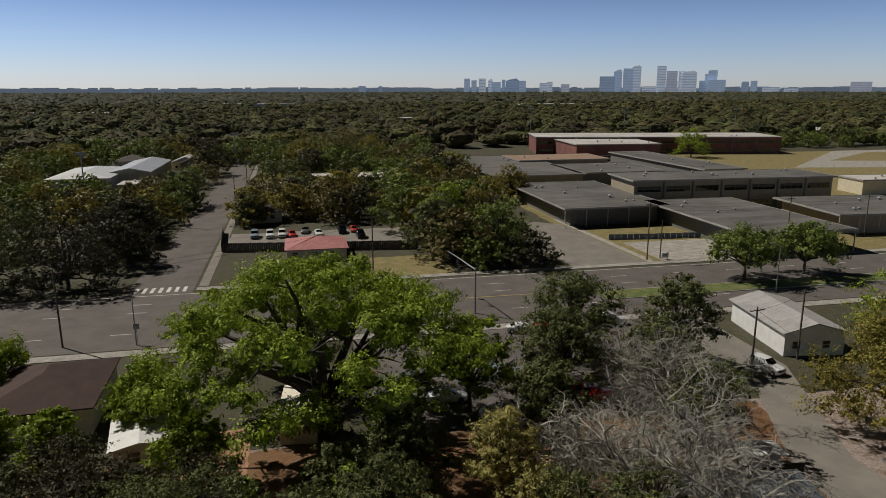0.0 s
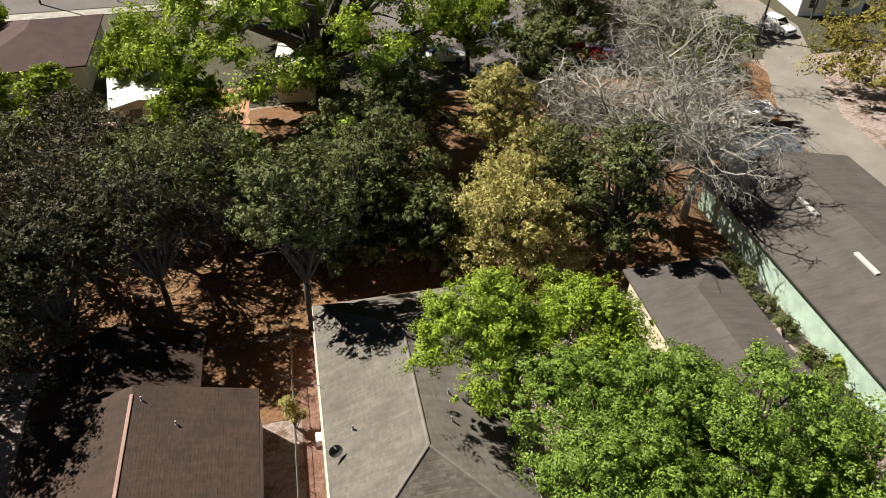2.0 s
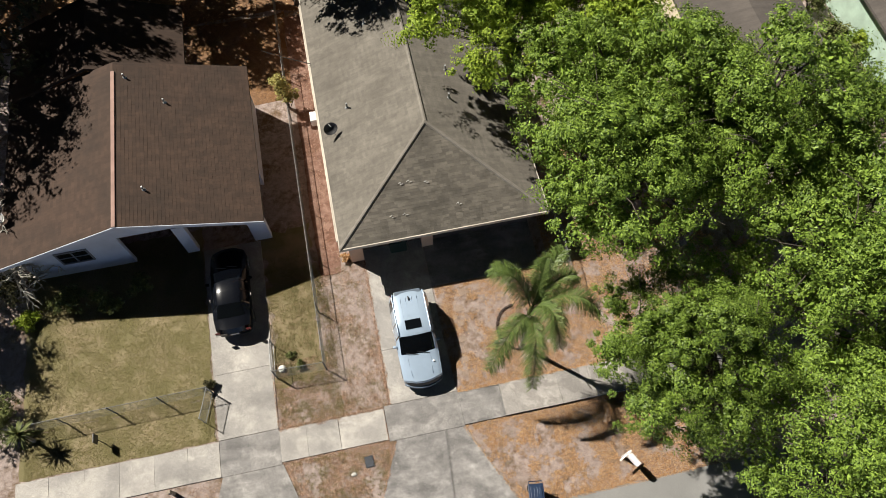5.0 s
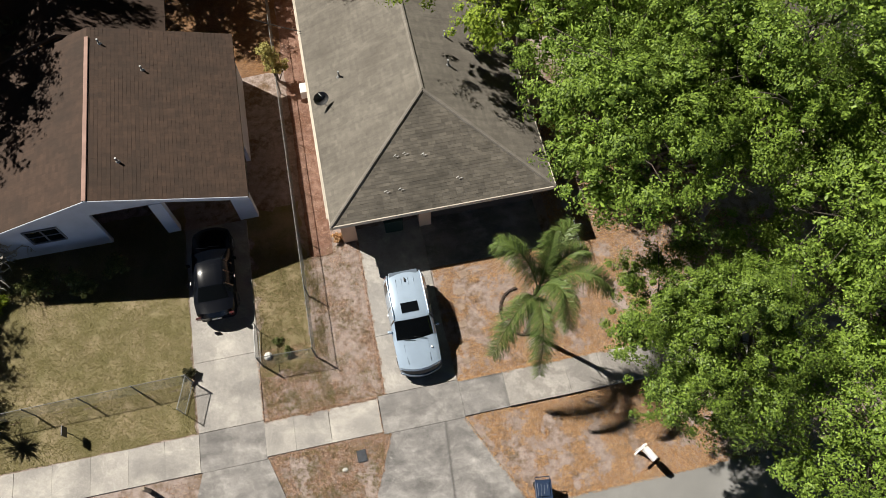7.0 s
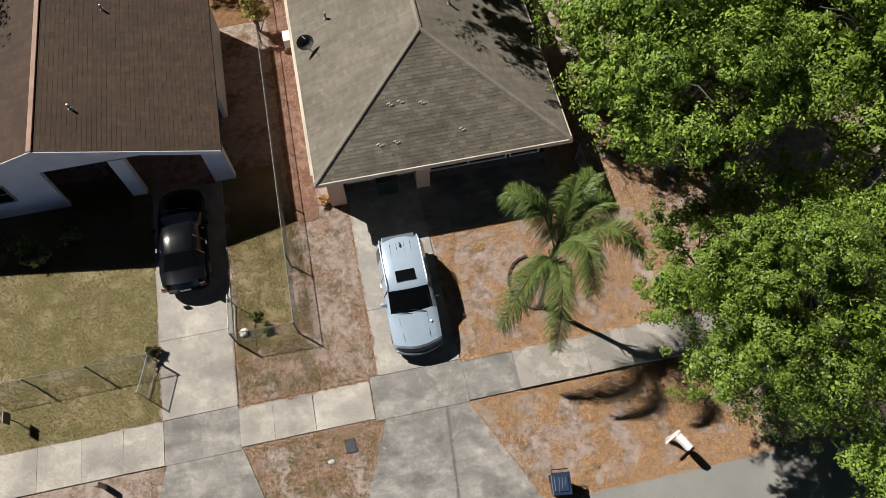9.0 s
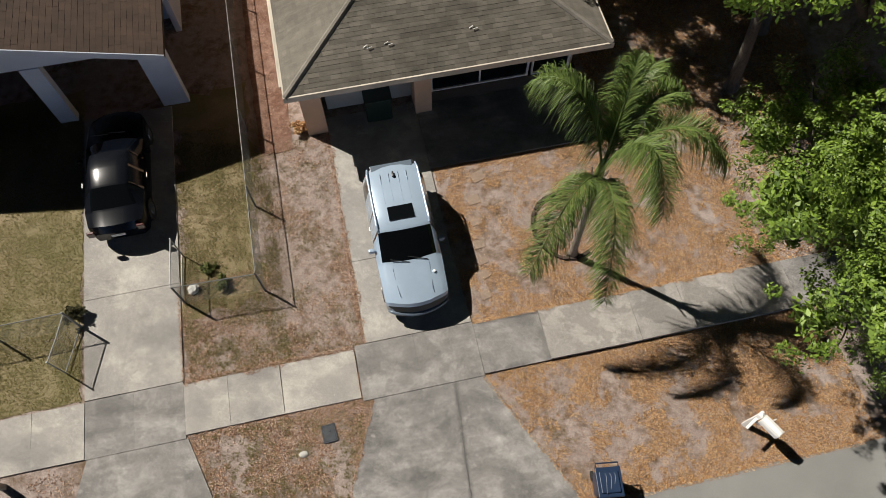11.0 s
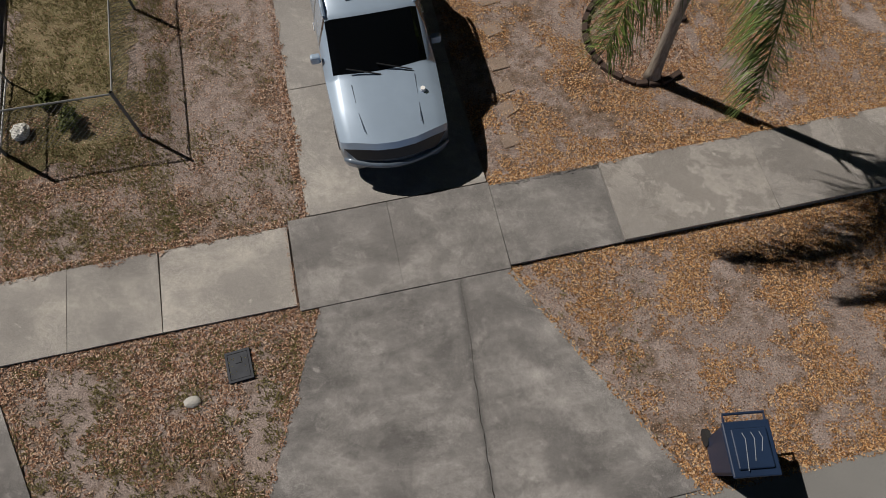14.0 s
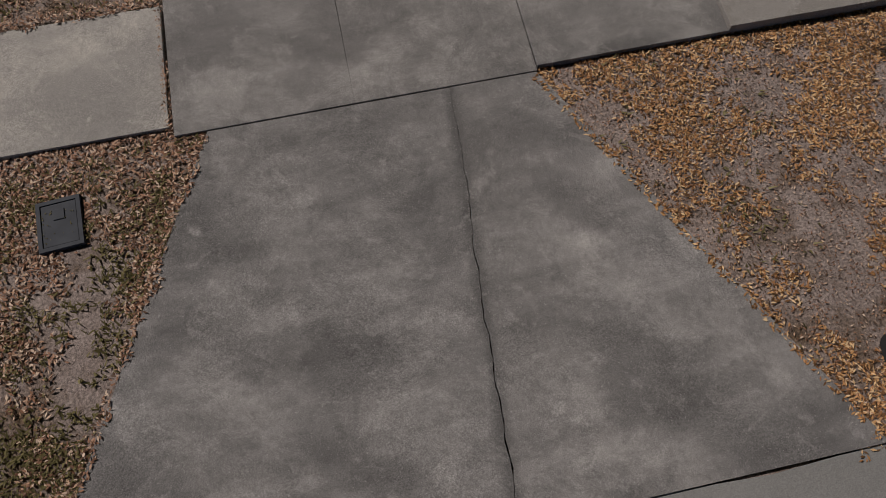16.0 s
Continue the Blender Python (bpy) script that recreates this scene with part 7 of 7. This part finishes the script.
def litter(name, x0, x1, y0, y1, density, size, mat, label, seed, bare=0.0, scale=1.5, edges=(), avoid=(), z=0.012):
    """Fallen leaves lying flat, thick in drifts and thin on bare soil, thicker towards the given edges."""
    g = np.random.default_rng(seed)
    n = int((x1 - x0) * (y1 - y0) * density)
    x, y = g.uniform(x0, x1, n), g.uniform(y0, y1, n)
    d = fbm(x, y, scale, seed) + 0.35 * fbm(x, y, scale * 5, seed + 3)
    for axis, at, reach in edges:
        d += 0.6 * np.exp(-np.abs((x if axis == "x" else y) - at) / reach)
    ok = d > bare + g.uniform(-0.24, 0.24, n)
    for f in avoid:
        ok &= ~f(x, y)
    x, y = x[ok], y[ok]
    n = len(x)
    c = np.stack([x, y, z + 0.014 * g.random(n)], 1)
    nr = np.tile([0.0, 0.0, 1.0], (n, 1))
    v, f = leaf_quads(c, nr, size, 0.36, 0.32)
    v[:, 2] = np.maximum(v[:, 2], z - 0.004)
    return tagged(soup(name, v, f, mat, None, label, "stuff"), category="leaves")


def in_apron(x, y):
    return (y < 0) & (x > -3.12 + (y * 0.424)) & (x < -0.02 - y * 0.468)


def in_apron2(x, y):
    return (y < 0) & (x > -10.8 + y * 0.286) & (x < -8.15 - y * 0.325)


litter("fallen_leaves", -0.1, 10, -3.9, 0.06, 3000, 0.043, M_litter, "golden-brown fallen leaves drifted over bare soil", 1, 0.2, 1.3, (("y", -0.1, 0.5), ("y", -3.8, 0.5), ("x", 8, 2.0)), (in_apron,))
litter("fallen_leaves", -0.02, 9.5, 1.5, 6.95, 2500, 0.043, M_litter, "golden-brown fallen leaves drifted over bare soil", 2, 0.2, 1.2, (("y", 1.5, 0.4), ("x", 7, 2.4), ("y", 6.9, 0.4)))
litter("fallen_leaves", 5.9, 14, 6.9, 14.5, 900, 0.065, M_litter, "golden-brown fallen leaves under the trees", 3, -0.45, 0.6)
litter("fallen_leaves", 9.5, 16, 1.5, 6.9, 500, 0.065, M_litter, "golden-brown fallen leaves under the trees", 13, -0.3, 0.7)
litter("fallen_leaves", -5.6, -3.08, 1.5, 9.0, 1300, 0.046, M_litter_dark, "brown fallen leaves over thin sandy soil", 4, 0.28, 1.1, (("x", -3.1, 0.2), ("y", 1.5, 0.25)))
litter("fallen_leaves", -8.15, -5.6, 1.5, 4.6, 1500, 0.046, M_litter_dark, "brown fallen leaves over thin grass", 5, 0.0, 1.2, (("y", 1.5, 0.3),))
litter("fallen_leaves", -8.3, -3.0, -3.9, 0.1, 2100, 0.05, M_litter_dark, "brown fallen leaves and thatch on the verge", 6, 0.05, 1.1, (("y", 0.05, 0.3), ("x", -3.6, 0.6)), (in_apron, in_apron2))
litter("fallen_leaves", -19.5, -10.9, -3.9, 0.05, 300, 0.055, M_litter_dark, "brown fallen leaves on the verge", 7, 0.05, 1.1, (), (in_apron2,))
litter("fallen_leaves", -20, 4, 26, 45, 40, 0.16, M_litter, "rust-brown fallen leaves covering a back yard", 8, -0.1, 0.35)



litter("leaf_crumbs", -0.1, 9, -3.85, 0.0, 700, 0.03, M_litter_dark, "small leaf crumbs on bare soil", 21, -1.5, 2.0, (), (in_apron,))
litter("leaf_crumbs", 0.0, 7, 1.55, 6.9, 700, 0.03, M_litter_dark, "small leaf crumbs on bare soil", 22, -1.5)
litter("leaf_crumbs", -8.1, -3.1, 1.55, 9, 600, 0.03, M_litter_dark, "small leaf crumbs on bare soil", 23, -1.5)


def edge_drift(p, q, z, seed, width=0.13, density=1500, mat=None):
    """A wandering drift of leaves spilling over a slab's edge."""
    g = np.random.default_rng(seed)
    p, q = np.array(p, float), np.array(q, float)
    L = np.linalg.norm(q - p)
    d = (q - p) / L
    nrm = np.array([-d[1], d[0]])
    n = int(L * width * 2 * density)
    s, o = g.uniform(0, L, n), g.uniform(-width, width, n)
    xy = p + s[:, None] * d + o[:, None] * nrm
    reach = (0.25 + 0.9 * fbm(s, 0 * s, 1.6, seed) + 0.5 * fbm(s, 0 * s, 6.0, seed + 9)) * width
    ok = o < reach
    xy = xy[ok]
    c = np.stack([xy[:, 0], xy[:, 1], z + 0.012 * g.random(len(xy))], 1)
    v, f = leaf_quads(c, np.tile([0.0, 0.0, 1.0], (len(xy), 1)), 0.044, 0.36, 0.3)
    v[:, 2] = np.maximum(v[:, 2], z - 0.002)
    tagged(soup("leaf_drift", v, f, mat or M_litter_dark, None, "brown leaves spilling over the slab edge", "stuff"), category="leaves")


edge_drift((-3.45, 1.5), (-8.2, 1.5), 0.068, 1)
edge_drift((-3.09, 9.0), (-3.09, 1.62), 0.05, 2)
edge_drift((8, 1.52), (0.1, 1.52), 0.145, 3, 0.1, 1500, M_litter)
edge_drift((-3.13, -0.05), (-4.7, -3.8), 0.046, 4, 0.07)
edge_drift((-0.03, -0.05), (1.75, -3.8), 0.046, 5, 0.06, 1500, M_litter)
edge_drift((-3.47, 0.05), (-3.47, 0.85), 0.03, 6, 0.045, 2500)
edge_drift((-5.52, 0.1), (-5.52, 1.45), 0.03, 7, 0.04, 2500)
edge_drift((-8.18, 4.5), (-8.18, 1.6), 0.05, 8, 0.06)
edge_drift((1.5, -3.86), (9.5, -3.86), 0.024, 9, 0.1, 1200, M_litter)


def grass(name, x0, x1, y0, y1, density, h, label, seed, bare=0.1, avoid=(), mat=None):
    """Short grass as single bent blades in uneven tufts."""
    g = np.random.default_rng(seed)
    n = int((x1 - x0) * (y1 - y0) * density)
    x, y = g.uniform(x0, x1, n), g.uniform(y0, y1, n)
    ok = fbm(x, y, 1.3, seed) + 0.5 * fbm(x, y, 6, seed) > bare + g.uniform(-0.35, 0.35, n)
    for f in avoid:
        ok &= ~f(x, y)
    x, y = x[ok], y[ok]
    n = len(x)
    a = g.uniform(0, 6.283, n)
    w, l = g.uniform(0.006, 0.012, n), h * g.uniform(0.6, 1.5, n)
    dx, dy = np.cos(a), np.sin(a)
    base = np.stack([x, y, np.full(n, 0.01)], 1)
    side = np.stack([-dy, dx, 0 * dx], 1) * w[:, None]
    tip = base + np.stack([dx * l * 0.8, dy * l * 0.8, l * 0.6], 1)
    v = np.stack([base - side, base + side, tip + side * 0.3, tip - side * 0.3], 1).reshape(-1, 3)
    return tagged(soup(name, v, np.arange(4 * n).reshape(-1, 4), mat or M_blade, None, label, "stuff"), category="grass")


grass("grass", -8.1, -5.2, 1.5, 10, 1500, 0.05, "thin short grass with bare patches", 1, -0.12)
grass("grass", -19.3, -10.95, 1.6, 12, 900, 0.06, "patchy green and straw-coloured lawn grass", 2, -0.45, (), M_blade_green)
grass("grass", -8.3, -3.0, -3.9, 0.0, 1400, 0.05, "dry thatch and thin grass on the verge", 3, 0.14, (in_apron, in_apron2))
grass("grass", -5.6, -3.2, 1.5, 9, 500, 0.05, "sparse dry grass", 4, 0.15)
grass("grass", 0, 2.0, -3.5, 0.0, 300, 0.05, "sparse weeds beside the apron", 5, 0.25, (in_apron,))
litter("fallen_leaves", 2.6, 4.4, 3.0, 5.1, 1400, 0.055, M_litter_dark, "dark red-brown leaves inside the palm bed", 12, -0.4, 1.1)
edge_drift((-3.46, 1.45), (-3.46, 0.1), 0.045, 16, 0.035, 3500)
litter("fallen_leaves", -5.4, -4.2, 8.6, 22, 700, 0.05, M_litter_dark, "brown fallen leaves on the narrow bed by the wall", 14, -0.1, 1.2)
